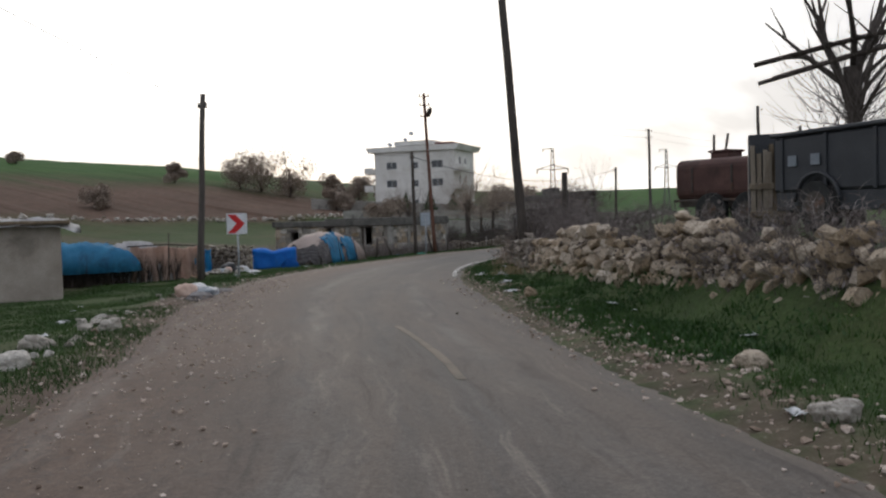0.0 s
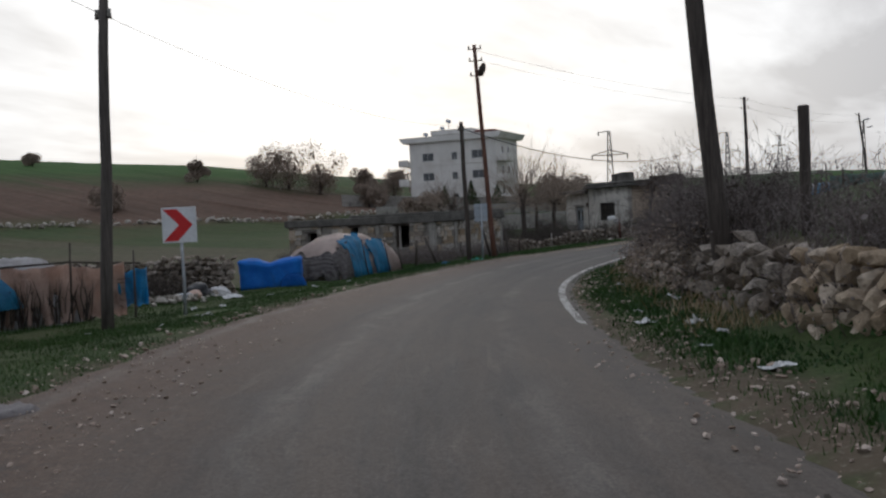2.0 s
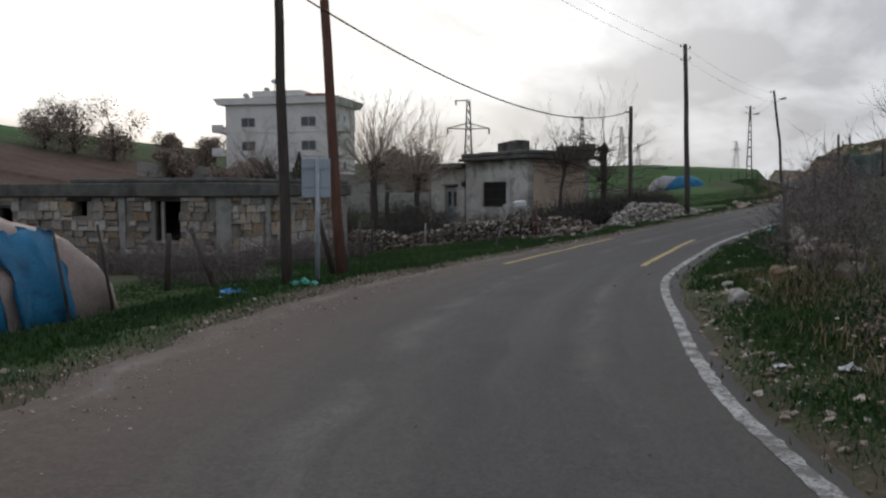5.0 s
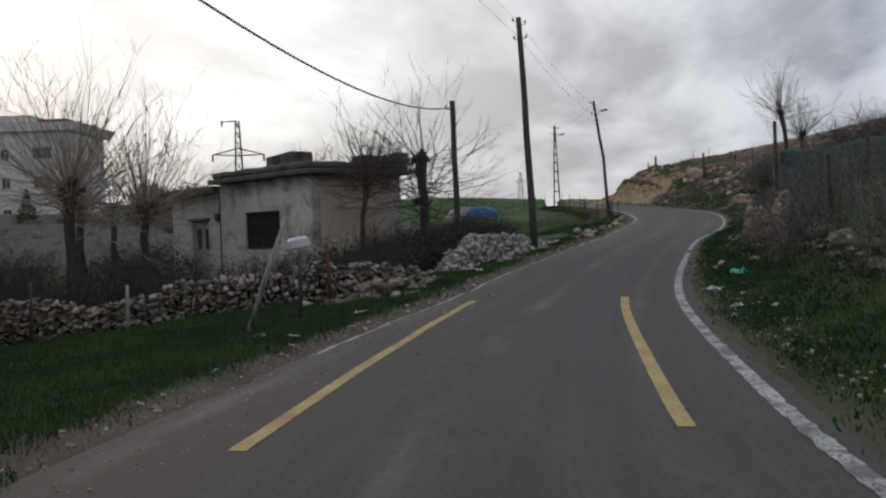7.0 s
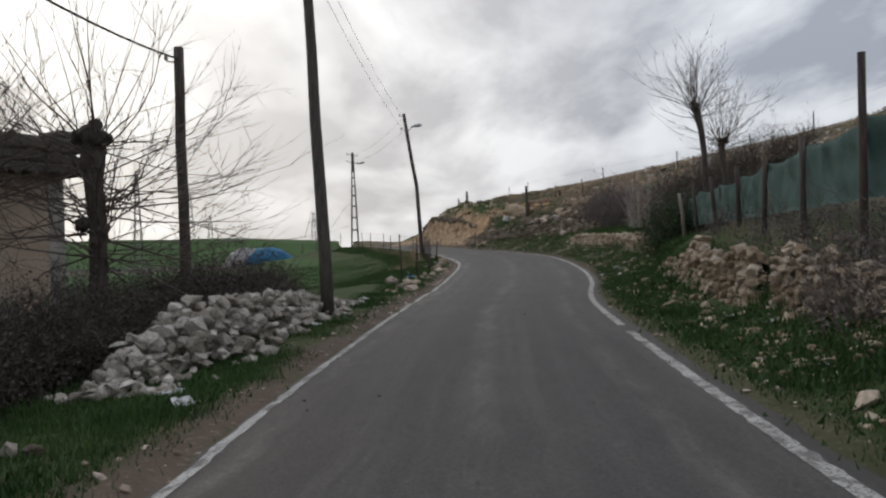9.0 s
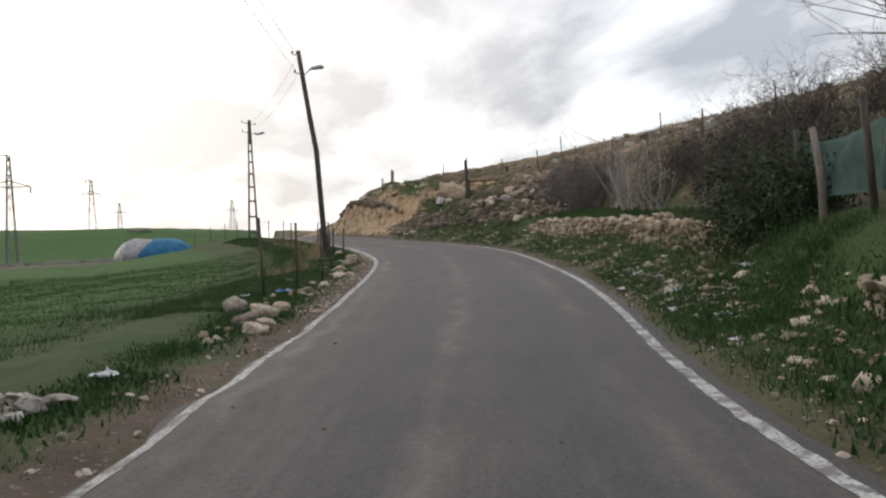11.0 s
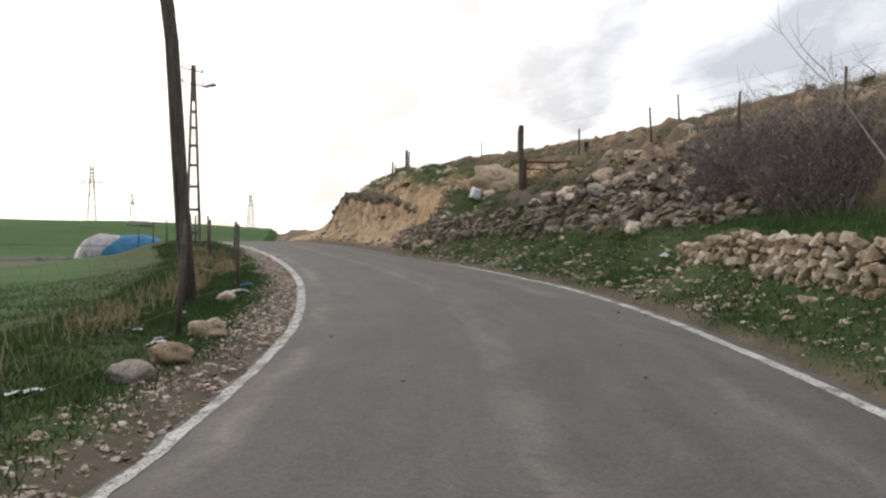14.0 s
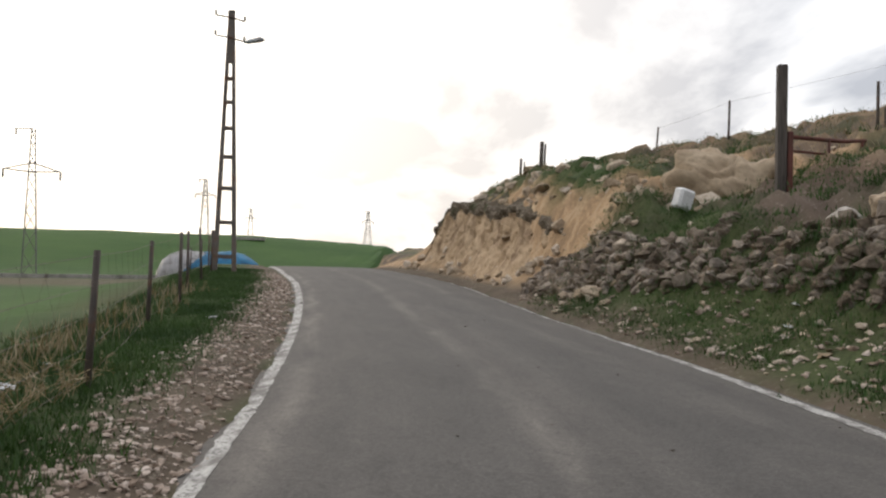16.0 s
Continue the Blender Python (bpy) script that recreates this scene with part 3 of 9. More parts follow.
def stones_into(verts, faces, rng, x, y, z, sx, sy, sz, turn, tilt=12):
    sv, sf = rng.choice(SHAPES)
    m = pose(x, y, z, rng.uniform(-tilt, tilt), rng.uniform(-tilt, tilt), turn) @ Matrix.Diagonal((sx, sy, sz, 1))
    b = len(verts)
    verts.extend(m @ Vector(v) for v in sv)
    faces.extend(tuple(b + i for i in f) for f in sf)


# ---- ground: one sheet to the horizon ----
def steps(lo, hi, fine, reach):
    a = list(np.arange(lo, hi + fine / 2, fine))
    s = fine
    while a[-1] < hi + reach:
        s *= 1.16
        a.append(a[-1] + s)
    s = fine
    while a[0] > lo - reach:
        s *= 1.16
        a.insert(0, a[0] - s)
    return np.array(a)


def fbm(x, y, scale, seed):
    return np.array([noise.fractal((a * scale + seed, b * scale - seed, seed * 0.37), 1.0, 2.0, 3) for a, b in zip(x, y)])


gx, gy = steps(-40, 1, 0.32, 1500), steps(-4, 139, 0.32, 1500)
GX, GY = np.meshgrid(gx, gy)
fx, fy = GX.ravel(), GY.ravel()
fz, fd, on_l, on_r = ground_all(fx, fy)
rough = fbm(fx, fy, 0.45, 3.1)
fine_n = fbm(fx, fy, 1.7, 7.7)
off = smooth(0.2, 2.0, fd)
fz = fz + off * (0.07 * rough + 0.035 * fine_n) * np.where(fd > 60, 3.0, 1.0)
# the cut bank: ragged rock face
bank = on_r * smooth(104, 112, fy) * (1 - smooth(136, 142, fy)) * smooth(1.2, 2.2, fd) * (1 - smooth(5, 14, fd))
crag = fbm(np.where(bank > 0, fx, 0), np.where(bank > 0, fy, 0), 2.4, 5.3)
fz = fz + bank * (0.26 * fine_n + 0.14 * rough + 0.30 * crag)
fz = fz - 0.10 * (1 - smooth(0.0, 0.45, fd))
nx, ny = len(gx), len(gy)
ii, jj = np.meshgrid(np.arange(nx - 1), np.arange(ny - 1))
q = (jj * nx + ii).ravel()
gme = bpy.data.meshes.new("ground")
gme.from_pydata(np.column_stack([fx, fy, fz]).tolist(), [], np.column_stack([q, q + 1, q + nx + 1, q + nx]).tolist())
gme.polygons.foreach_set("use_smooth", [True] * len(gme.polygons))
# what covers it: red bare earth, green young crop, blue raw rock
cover = np.zeros((len(fx), 4))
earth = np.zeros(len(fx))
earth = np.maximum(earth, on_l * (fy < 48) * (1 - smooth(0.0, 0.6, fd + 0.5 * rough - 1.2 * smooth(40, 45, fy) - 0.5 * (1 - smooth(12, 16, fy)))))
earth = np.maximum(earth, on_l * (fy >= 48) * (fy < 86) * (1 - smooth(0.35, 0.95, fd + 0.5 * rough)))
earth = np.maximum(earth, on_l * (fy >= 86) * (1 - smooth(0.5, 0.9, fd + 0.3 * rough - 0.35 * smooth(104, 112, fy))) * 0.9)
earth = np.maximum(earth, on_r * np.where((fy > 34) & (fy < 80), 0.5, 0.85) * (1 - smooth(0.4, 0.85, fd + 0.5 * rough)))
earth = np.maximum(earth, on_r * smooth(20, 23, fy) * (1 - smooth(38, 42, fy)) * smooth(1.2, 1.7, fd + 0.5 * rough) * (1 - smooth(2.8, 3.6, fd)) * 0.9)
earth = np.maximum(earth, on_r * smooth(117, 121, fy) * (1 - smooth(1.4, 2.6, fd + rough)) * 0.9)
earth = np.maximum(earth, on_r * smooth(104, 108, fy) * (1 - smooth(120, 124, fy)) * smooth(2.2, 3.0, fd) * (1 - smooth(7, 10, fd)) * smooth(-0.55, 0.15, rough))
plough_r = np.hypot(fx + 15, fy - 40)
az_all = np.degrees(np.arctan2(-(fx + 15), fy - 40))
ploughed = on_l * smooth(98, 101, plough_r + 1.5 * rough) * (1 - smooth(138, 150, plough_r + 8 * rough)) * smooth(34, 42, az_all)
earth = np.maximum(earth, on_l * (fy < 62) * smooth(5, 9, fd) * (fd < 75) * (0.5 + 0.3 * rough))
strip = on_l * smooth(160, 164, fy) * (1 - smooth(177, 180, fy)) * smooth(8, 12, fd) * (fx > -110)
earth = np.maximum(earth, strip * 0.75)
hill = on_r * smooth(58, 70, fy) * np.where(fy < 92, smooth(2.4, 4.6, fd), smooth(3.8, 5.6, fd)) * (0.5 + 0.5 * smooth(-0.4, 0.3, rough))
earth = np.maximum(earth, hill * 0.95)
crop = on_l * smooth(4.5, 7, fd) * smooth(76, 84, fy) * np.where(fd < 60, 1, 0.8) * (1 - smooth(33, 37, az_all))
crop = np.maximum(crop, smooth(150, 165, plough_r + 8 * rough) * smooth(44, 52, az_all))
crop = np.maximum(crop, smooth(120, 200, plough_r) * (az_all < 30) * (az_all > -8))
cover[:, 0], cover[:, 1] = np.clip(earth, 0, 1), np.clip(crop, 0, 1)
outcrop = np.exp(-(((fy - 121.2) / 2.6) ** 4) - (((fd - 4.4 + 0.25 * (fy - 121)) / 1.5) ** 4))
cover[:, 2] = np.clip(on_r * np.maximum(smooth(119, 122, fy) * smooth(0.7, 1.3, fd) * (1 - smooth(2.3, 3.0, fd + 0.8 * rough)), smooth(0.35, 0.6, outcrop + 0.3 * fine_n)), 0, 1)
cover[:, 2] = np.maximum(cover[:, 2], np.clip(hill * smooth(84, 92, fy) * smooth(0.0, 0.45, fine_n + 0.5 * rough) * 0.55, 0, 1))
cover[:, 3] = np.clip(ploughed, 0, 1)
attr = gme.attributes.new("cover", "FLOAT_COLOR", "POINT")
attr.data.foreach_set("color", cover.ravel())

gm = bpy.data.materials.new("open_ground")
gm.use_nodes = True
nt = gm.node_tree
gb = nt.nodes["Principled BSDF"]
gvec = nt.nodes.new("ShaderNodeTexCoord").outputs["Object"]
ga = nt.nodes.new("ShaderNodeAttribute"); ga.attribute_name = "cover"
gs = nt.nodes.new("ShaderNodeSeparateColor")
nt.links.new(ga.outputs["Color"], gs.inputs[0])
n_big, n_mid, n_fine = noise_at(nt, gvec, 0.09, 5, 0.6), noise_at(nt, gvec, 1.1, 6, 0.65), noise_at(nt, gvec, 14, 5, 0.65)
turf = ramp(nt, n_mid, [(0.3, (0.024, 0.042, 0.013)), (0.58, (0.046, 0.072, 0.022)), (0.78, (0.072, 0.068, 0.036))])
turf = mixed(nt, ramp(nt, n_big, [(0.45, (0,) * 3), (0.7, (0.55,) * 3)]), turf, (0.095, 0.078, 0.045))
turf = mixed(nt, ramp(nt, n_fine, [(0.36, (0.6,) * 3), (0.58, (0,) * 3)]), turf, (0.016, 0.022, 0.008))
turf = mixed(nt, ramp(nt, noise_at(nt, gvec, 45, 3, 0.7), [(0.55, (0,) * 3), (0.7, (0.5,) * 3)]), turf, (0.085, 0.12, 0.04))
young = ramp(nt, n_big, [(0.3, (0.028, 0.074, 0.016)), (0.7, (0.052, 0.105, 0.026))])
young = mixed(nt, ramp(nt, n_fine, [(0.3, (0.4,) * 3), (0.6, (0,) * 3)]), young, (0.03, 0.045, 0.014))
col = mixed(nt, gs.outputs[1], turf, young)
soil = ramp(nt, n_mid, [(0.3, (0.062, 0.045, 0.034)), (0.7, (0.125, 0.094, 0.072))])
soil = mixed(nt, ramp(nt, n_fine, [(0.58, (0,) * 3), (0.68, (0.7,) * 3)]), soil, (0.25, 0.215, 0.18))
col = mixed(nt, gs.outputs[0], col, soil)
field = ramp(nt, n_big, [(0.3, (0.085, 0.052, 0.038)), (0.7, (0.135, 0.085, 0.062))])
field = mixed(nt, ramp(nt, n_mid, [(0.4, (0.6,) * 3), (0.6, (0,) * 3)]), field, (0.06, 0.042, 0.03))
col = mixed(nt, ga.outputs["Alpha"], col, field)
rock = ramp(nt, noise_at(nt, scaled(nt, gvec, (1.2, 1.2, 0.5)), 1.3, 7, 0.65, 0.5), [(0.3, (0.13, 0.085, 0.05)), (0.5, (0.35, 0.235, 0.135)), (0.7, (0.50, 0.37, 0.24))])
rock = mixed(nt, ramp(nt, n_fine, [(0.3, (0.6,) * 3), (0.55, (0,) * 3)]), rock, (0.15, 0.10, 0.065))
col = mixed(nt, gs.outputs[2], col, rock)
nt.links.new(col, gb.inputs["Base Color"])
gb.inputs["Roughness"].default_value = 0.95
gb.inputs["Specular IOR Level"].default_value = 0.15
gbp = nt.nodes.new("ShaderNodeBump")
gbp.inputs["Strength"].default_value, gbp.inputs["Distance"].default_value = 0.7, 0.06
nt.links.new(mixed(nt, 0.45, n_mid, n_fine), gbp.inputs["Height"])
nt.links.new(gbp.outputs[0], gb.inputs["Normal"])
gme.materials.append(gm)
ground = tagged(new("ground", gme), "rough grass verges, ploughed earth and young green crop", "ground", kind="structure")
GZ = fz.reshape(ny, nx)


def gnd(x, y):
    """Height of the built ground at a place."""
    i, j = int(np.clip(np.searchsorted(gx, x) - 1, 0, nx - 2)), int(np.clip(np.searchsorted(gy, y) - 1, 0, ny - 2))
    u, v = (x - gx[i]) / (gx[i + 1] - gx[i]), (y - gy[j]) / (gy[j + 1] - gy[j])
    return float((GZ[j, i] * (1 - u) + GZ[j, i + 1] * u) * (1 - v) + (GZ[j + 1, i] * (1 - u) + GZ[j + 1, i + 1] * u) * v)


# ---- road ----
COLS = 17
rv, rf, ruv = [], [], []
ROAD_ROWS = []
along = 0.0
for i in range(len(EDGE_L)):
    l, r = EDGE_L[i], EDGE_R[i]
    if i:
        along += float(np.linalg.norm((l + r) / 2 - (EDGE_L[i - 1] + EDGE_R[i - 1]) / 2))
    axis = (r - l) / np.linalg.norm(r - l)
    jl = (0.16 if l[1] > 44 else 0.4) * noise.noise((along * 0.8, 1.0, 0)) + 0.09 * noise.noise((along * 3.1, 4.0, 0))
    jr = 0.13 * noise.noise((along * 0.8, 9.0, 0)) + 0.07 * noise.noise((along * 3.1, 14.0, 0))
    wide_r = float(np.interp(r[1], [10, 14, 20, 24, 60, 74, 80, 106, 118], [0.0, 0.05, 0.3, 0.45, 0.48, 0.52, 0.58, 0.55, 0.26]))
    a, b = l - axis * (0.14 + jl), r + axis * (wide_r + jr)
    ROAD_ROWS.append((a, b, len(rv)))
    for k in range(COLS):
        t = k / (COLS - 1)
        p = a * (1 - t) + b * t
        z = road_z((l[1] + r[1]) / 2) * 1.0
        zl, zr = road_z(l[1]), road_z(r[1])
        z = zl * (1 - t) + zr * t
        crown = 0.03 * (1 - (2 * t - 1) ** 2)
        lip = -0.07 if k in (0, COLS - 1) else 0.0
        rv.append((p[0], p[1], z + crown + lip + 0.012 * noise.noise((p[0] * 0.7, p[1] * 0.7, 2))))
        ruv.append((t, along))
for i in range(len(EDGE_L) - 1):
    for k in range(COLS - 1):
        rf.append((i * COLS + k, i * COLS + k + 1, (i + 1) * COLS + k + 1, (i + 1) * COLS + k))
road = raw("road", rv, rf, [], None, True)
lay = road.data.uv_layers.new(name="UVMap")
for loop in road.data.loops:
    lay.data[loop.index].uv = ruv[loop.vertex_index]
am = bpy.data.materials.new("worn_asphalt")
am.use_nodes = True
nt = am.node_tree
ab = nt.nodes["Principled BSDF"]
tc = nt.nodes.new("ShaderNodeTexCoord")
avec, auv = tc.outputs["Object"], tc.outputs["UV"]
sx = nt.nodes.new("ShaderNodeSeparateXYZ")
nt.links.new(auv, sx.inputs[0])
grain, patch, broad = noise_at(nt, avec, 90, 3, 0.7), noise_at(nt, scaled(nt, auv, (9.0, 0.55, 1)), 1.0, 8, 0.70, 0.2), noise_at(nt, scaled(nt, auv, (1.6, 0.05, 1)), 1.0, 5, 0.6)
streak = noise_at(nt, scaled(nt, auv, (13, 0.045, 1)), 1.0, 6, 0.7, 0.0)
tar = ramp(nt, patch, [(0.28, (0.036, 0.034, 0.033)), (0.72, (0.072, 0.067, 0.064))])
speck = noise_at(nt, avec, 22, 4, 0.75)
tar = mixed(nt, ramp(nt, speck, [(0.36, (0.6,) * 3), (0.55, (0,) * 3)]), tar, (0.030, 0.029, 0.028))
tar = mixed(nt, ramp(nt, streak, [(0.48, (0,) * 3), (0.70, (0.45,) * 3)]), tar, (0.118, 0.108, 0.100))
tar = mixed(nt, ramp(nt, broad, [(0.42, (0,) * 3), (0.68, (0.45,) * 3)]), tar, (0.046, 0.044, 0.043))
# pale dust between the wheel paths and out at the sides
dust = ramp(nt, sx.outputs[0], [(0.0, (1.0,) * 3), (0.10, (0.85,) * 3), (0.25, (0.25,) * 3), (0.36, (0.05,) * 3), (0.5, (0.5,) * 3), (0.64, (0.05,) * 3), (0.80, (0.35,) * 3), (1.0, (0.8,) * 3)])
dmask = mixed(nt, 1.0, dust, ramp(nt, patch, [(0.34, (0.15,) * 3), (0.62, (1,) * 3)]), "MULTIPLY")
# the first stretch, through the yards, is dustier
mr = nt.nodes.new("ShaderNodeMapRange")
mr.inputs["From Min"].default_value, mr.inputs["From Max"].default_value = 40, 66
mr.inputs["To Min"].default_value, mr.inputs["To Max"].default_value = 1.0, 0.34
nt.links.new(sx.outputs[1], mr.inputs[0])
dm = nt.nodes.new("ShaderNodeMath"); dm.operation = "MULTIPLY"
nt.links.new(dmask, dm.inputs[0]); nt.links.new(mr.outputs[0], dm.inputs[1])
tar = mixed(nt, dm.outputs[0], tar, (0.138, 0.114, 0.096))
# the last stretch is paler asphalt
mp = nt.nodes.new("ShaderNodeMapRange")
mp.inputs["From Min"].default_value, mp.inputs["From Max"].default_value = 98, 122
mp.inputs["To Min"].default_value, mp.inputs["To Max"].default_value = 0.0, 0.30
nt.links.new(sx.outputs[1], mp.inputs[0])
tar = mixed(nt, mp.outputs[0], tar, ramp(nt, patch, [(0.3, (0.085, 0.078, 0.071)), (0.7, (0.16, 0.148, 0.135))]))
mq = nt.nodes.new("ShaderNodeMapRange")
mq.inputs["From Min"].default_value, mq.inputs["From Max"].default_value = 40, 74
mq.inputs["To Min"].default_value, mq.inputs["To Max"].default_value = 0.75, 0.0
nt.links.new(sx.outputs[1], mq.inputs[0])
dq = nt.nodes.new("ShaderNodeMath"); dq.operation = "MULTIPLY"
nt.links.new(ramp(nt, noise_at(nt, scaled(nt, auv, (11, 0.16, 1)), 1.0, 6, 0.7, 0.15), [(0.36, (0.15,) * 3), (0.6, (1.0,) * 3)]), dq.inputs[0]); nt.links.new(mq.outputs[0], dq.inputs[1])
tar = mixed(nt, dq.outputs[0], tar, (0.102, 0.080, 0.064))
# dirt dragged on to the asphalt from the shoulder
rut = noise_at(nt, scaled(nt, auv, (7, 0.35, 1)), 1.0, 7, 0.75, 0.3)
dirt = mixed(nt, 1.0, ramp(nt, sx.outputs[0], [(0.0, (1,) * 3), (0.13, (1.0,) * 3), (0.42, (0.0,) * 3)]), ramp(nt, rut, [(0.32, (0.45,) * 3), (0.52, (1,) * 3)]), "MULTIPLY")
mr3 = nt.nodes.new("ShaderNodeMapRange")
mr3.inputs["From Min"].default_value, mr3.inputs["From Max"].default_value = 72, 100
mr3.inputs["To Min"].default_value, mr3.inputs["To Max"].default_value = 1.0, 0.0
nt.links.new(sx.outputs[1], mr3.inputs[0])
dr_ = nt.nodes.new("ShaderNodeMath"); dr_.operation = "MULTIPLY"
nt.links.new(dirt, dr_.inputs[0]); nt.links.new(mr3.outputs[0], dr_.inputs[1])
tar = mixed(nt, dr_.outputs[0], tar, (0.078, 0.056, 0.043))
# the brown earth shoulder of the first stretch spills over the edge
md = nt.nodes.new("ShaderNodeMapRange")
md.inputs["From Min"].default_value, md.inputs["From Max"].default_value = 50, 84
md.inputs["To Min"].default_value, md.inputs["To Max"].default_value = 1.0, 0.0
nt.links.new(sx.outputs[1], md.inputs[0])
spill = nt.nodes.new("ShaderNodeMath"); spill.operation = "ADD"
nt.links.new(sx.outputs[0], spill.inputs[0])
spn = nt.nodes.new("ShaderNodeMath"); spn.operation = "MULTIPLY_ADD"; spn.inputs[1].default_value, spn.inputs[2].default_value = 0.34, -0.17
nt.links.new(noise_at(nt, scaled(nt, auv, (4, 0.5, 1)), 1.0, 7, 0.7, 0.3), spn.inputs[0]); nt.links.new(spn.outputs[0], spill.inputs[1])
sd = nt.nodes.new("ShaderNodeMath"); sd.operation = "MULTIPLY"
nt.links.new(ramp(nt, spill.outputs[0], [(0.17, (0.95,) * 3), (0.42, (0,) * 3)]), sd.inputs[0]); nt.links.new(md.outputs[0], sd.inputs[1])
tar = mixed(nt, sd.outputs[0], tar, ramp(nt, noise_at(nt, avec, 9, 5, 0.7), [(0.3, (0.056, 0.036, 0.026)), (0.7, (0.124, 0.083, 0.060))]))
# a worn centre line and pale scuffed tracks
track = ramp(nt, sx.outputs[0], [(0.05, (0,) * 3), (0.085, (0.55,) * 3), (0.12, (0,) * 3), (0.39, (0,) * 3), (0.44, (0.42,) * 3), (0.49, (0,) * 3), (0.72, (0,) * 3), (0.76, (0.35,) * 3), (0.80, (0,) * 3)])
tmask = mixed(nt, 1.0, track, ramp(nt, noise_at(nt, scaled(nt, auv, (5, 0.3, 1)), 1.0, 8, 0.75, 0.4), [(0.44, (0,) * 3), (0.66, (1,) * 3)]), "MULTIPLY")
tar = mixed(nt, tmask, tar, (0.24, 0.215, 0.19))
# worn blotches and oil
blot = noise_at(nt, avec, 5.5, 6, 0.7, 0.6)
tar = mixed(nt, ramp(nt, blot, [(0.36, (0.4,) * 3), (0.46, (0,) * 3)]), tar, (0.055, 0.05, 0.047))
tar = mixed(nt, ramp(nt, blot, [(0.62, (0,) * 3), (0.74, (0.3,) * 3)]), tar, (0.19, 0.165, 0.145))
tar = mixed(nt, ramp(nt, grain, [(0.56, (0,) * 3), (0.70, (0.5,) * 3)]), tar, (0.17, 0.157, 0.145))
# muddy ruts and scuffs of the first stretch
mu = nt.nodes.new("ShaderNodeMapRange")
mu.inputs["From Min"].default_value, mu.inputs["From Max"].default_value = 34, 58
mu.inputs["To Min"].default_value, mu.inputs["To Max"].default_value = 1.0, 0.0
nt.links.new(sx.outputs[1], mu.inputs[0])
rutted = noise_at(nt, scaled(nt, auv, (20, 0.35, 1)), 1.0, 8, 0.75, 0.6)
for stops, tone in (([(0.34, (0.75,) * 3), (0.47, (0,) * 3)], (0.048, 0.039, 0.033)), ([(0.56, (0,) * 3), (0.70, (0.6,) * 3)], (0.20, 0.168, 0.142))):
    mm = nt.nodes.new("ShaderNodeMath"); mm.operation = "MULTIPLY"
    nt.links.new(ramp(nt, rutted, stops), mm.inputs[0]); nt.links.new(mu.outputs[0], mm.inputs[1])
    tar = mixed(nt, mm.outputs[0], tar, tone)
# coarse grit of the worn surface
grit = noise_at(nt, avec, 34, 4, 0.8)
tar = mixed(nt, 1.0, tar, ramp(nt, grit, [(0.30, (0.66,) * 3), (0.50, (1.0,) * 3), (0.68, (1.34,) * 3)]), "MULTIPLY")
nt.links.new(tar, ab.inputs["Base Color"])
rr = nt.nodes.new("ShaderNodeMapRange")
rr.inputs["To Min"].default_value, rr.inputs["To Max"].default_value = 0.72, 0.95
nt.links.new(patch, rr.inputs[0]); nt.links.new(rr.outputs[0], ab.inputs["Roughness"])
ab.inputs["Specular IOR Level"].default_value = 0.3
bp = nt.nodes.new("ShaderNodeBump")
bp.inputs["Strength"].default_value, bp.inputs["Distance"].default_value = 0.5, 0.01
nt.links.new(mixed(nt, 0.6, patch, grain), bp.inputs["Height"]); nt.links.new(bp.outputs[0], ab.inputs["Normal"])
road.data.materials.append(am)
tagged(road, "narrow worn asphalt village road with dusty edges", "road", kind="structure")


def road_point(i, inset_from, inset):
    """A place on the road surface, inset metres in from its left or right edge at spline step i."""
    l, r = EDGE_L[i], EDGE_R[i]
    w = np.linalg.norm(r - l)
    t = inset / w if inset_from == "l" else 1 - inset / w
    p = l * (1 - t) + r * t
    a, b, first = ROAD_ROWS[i]
    k = float(np.clip(np.dot(p - a, b - a) / np.dot(b - a, b - a), 0.001, 0.999)) * (COLS - 1)
    k0 = int(k)
    z = rv[first + k0][2] * (1 - k + k0) + rv[first + k0 + 1][2] * (k - k0)
    return Vector((p[0], p[1], z + 0.005))


def road_stripe(name, side, inset, width, i0, i1, mat, label, ragged=0.035, gaps=()):
    v, f = [], []
    n = 0
    first_in, last_in = inset if isinstance(inset, tuple) else (inset, inset)
    for i in range(i0, i1):
        for s in np.linspace(0, 1, 5)[:-1]:
            inset = first_in + (last_in - first_in) * (i + s - i0) / (i1 - i0)
            if any(a <= i + s < b for a, b in gaps):
                n = 0
                continue
            k = (i + s) * 1.7
            a = road_point(i, side, inset + width / 2 + ragged * noise.noise((k * 1.3, inset, 1))).lerp(road_point(i + 1, side, inset + width / 2 + ragged * noise.noise((k * 1.3, inset, 1))), s)
            b = road_point(i, side, inset - width / 2 + ragged * noise.noise((k * 1.3, inset, 5))).lerp(road_point(i + 1, side, inset - width / 2 + ragged * noise.noise((k * 1.3, inset, 5))), s)
            v += [a, b]
            n += 1
            if n > 1:
                m = len(v)
                f.append((m - 4, m - 3, m - 1, m - 2))
    ob = raw(name, v, f, mat)
    return tagged(ob, label, "road marking", kind="structure")


def step_at(y, edge):
    return int(np.argmin(np.abs(edge[:, 1] - y)))


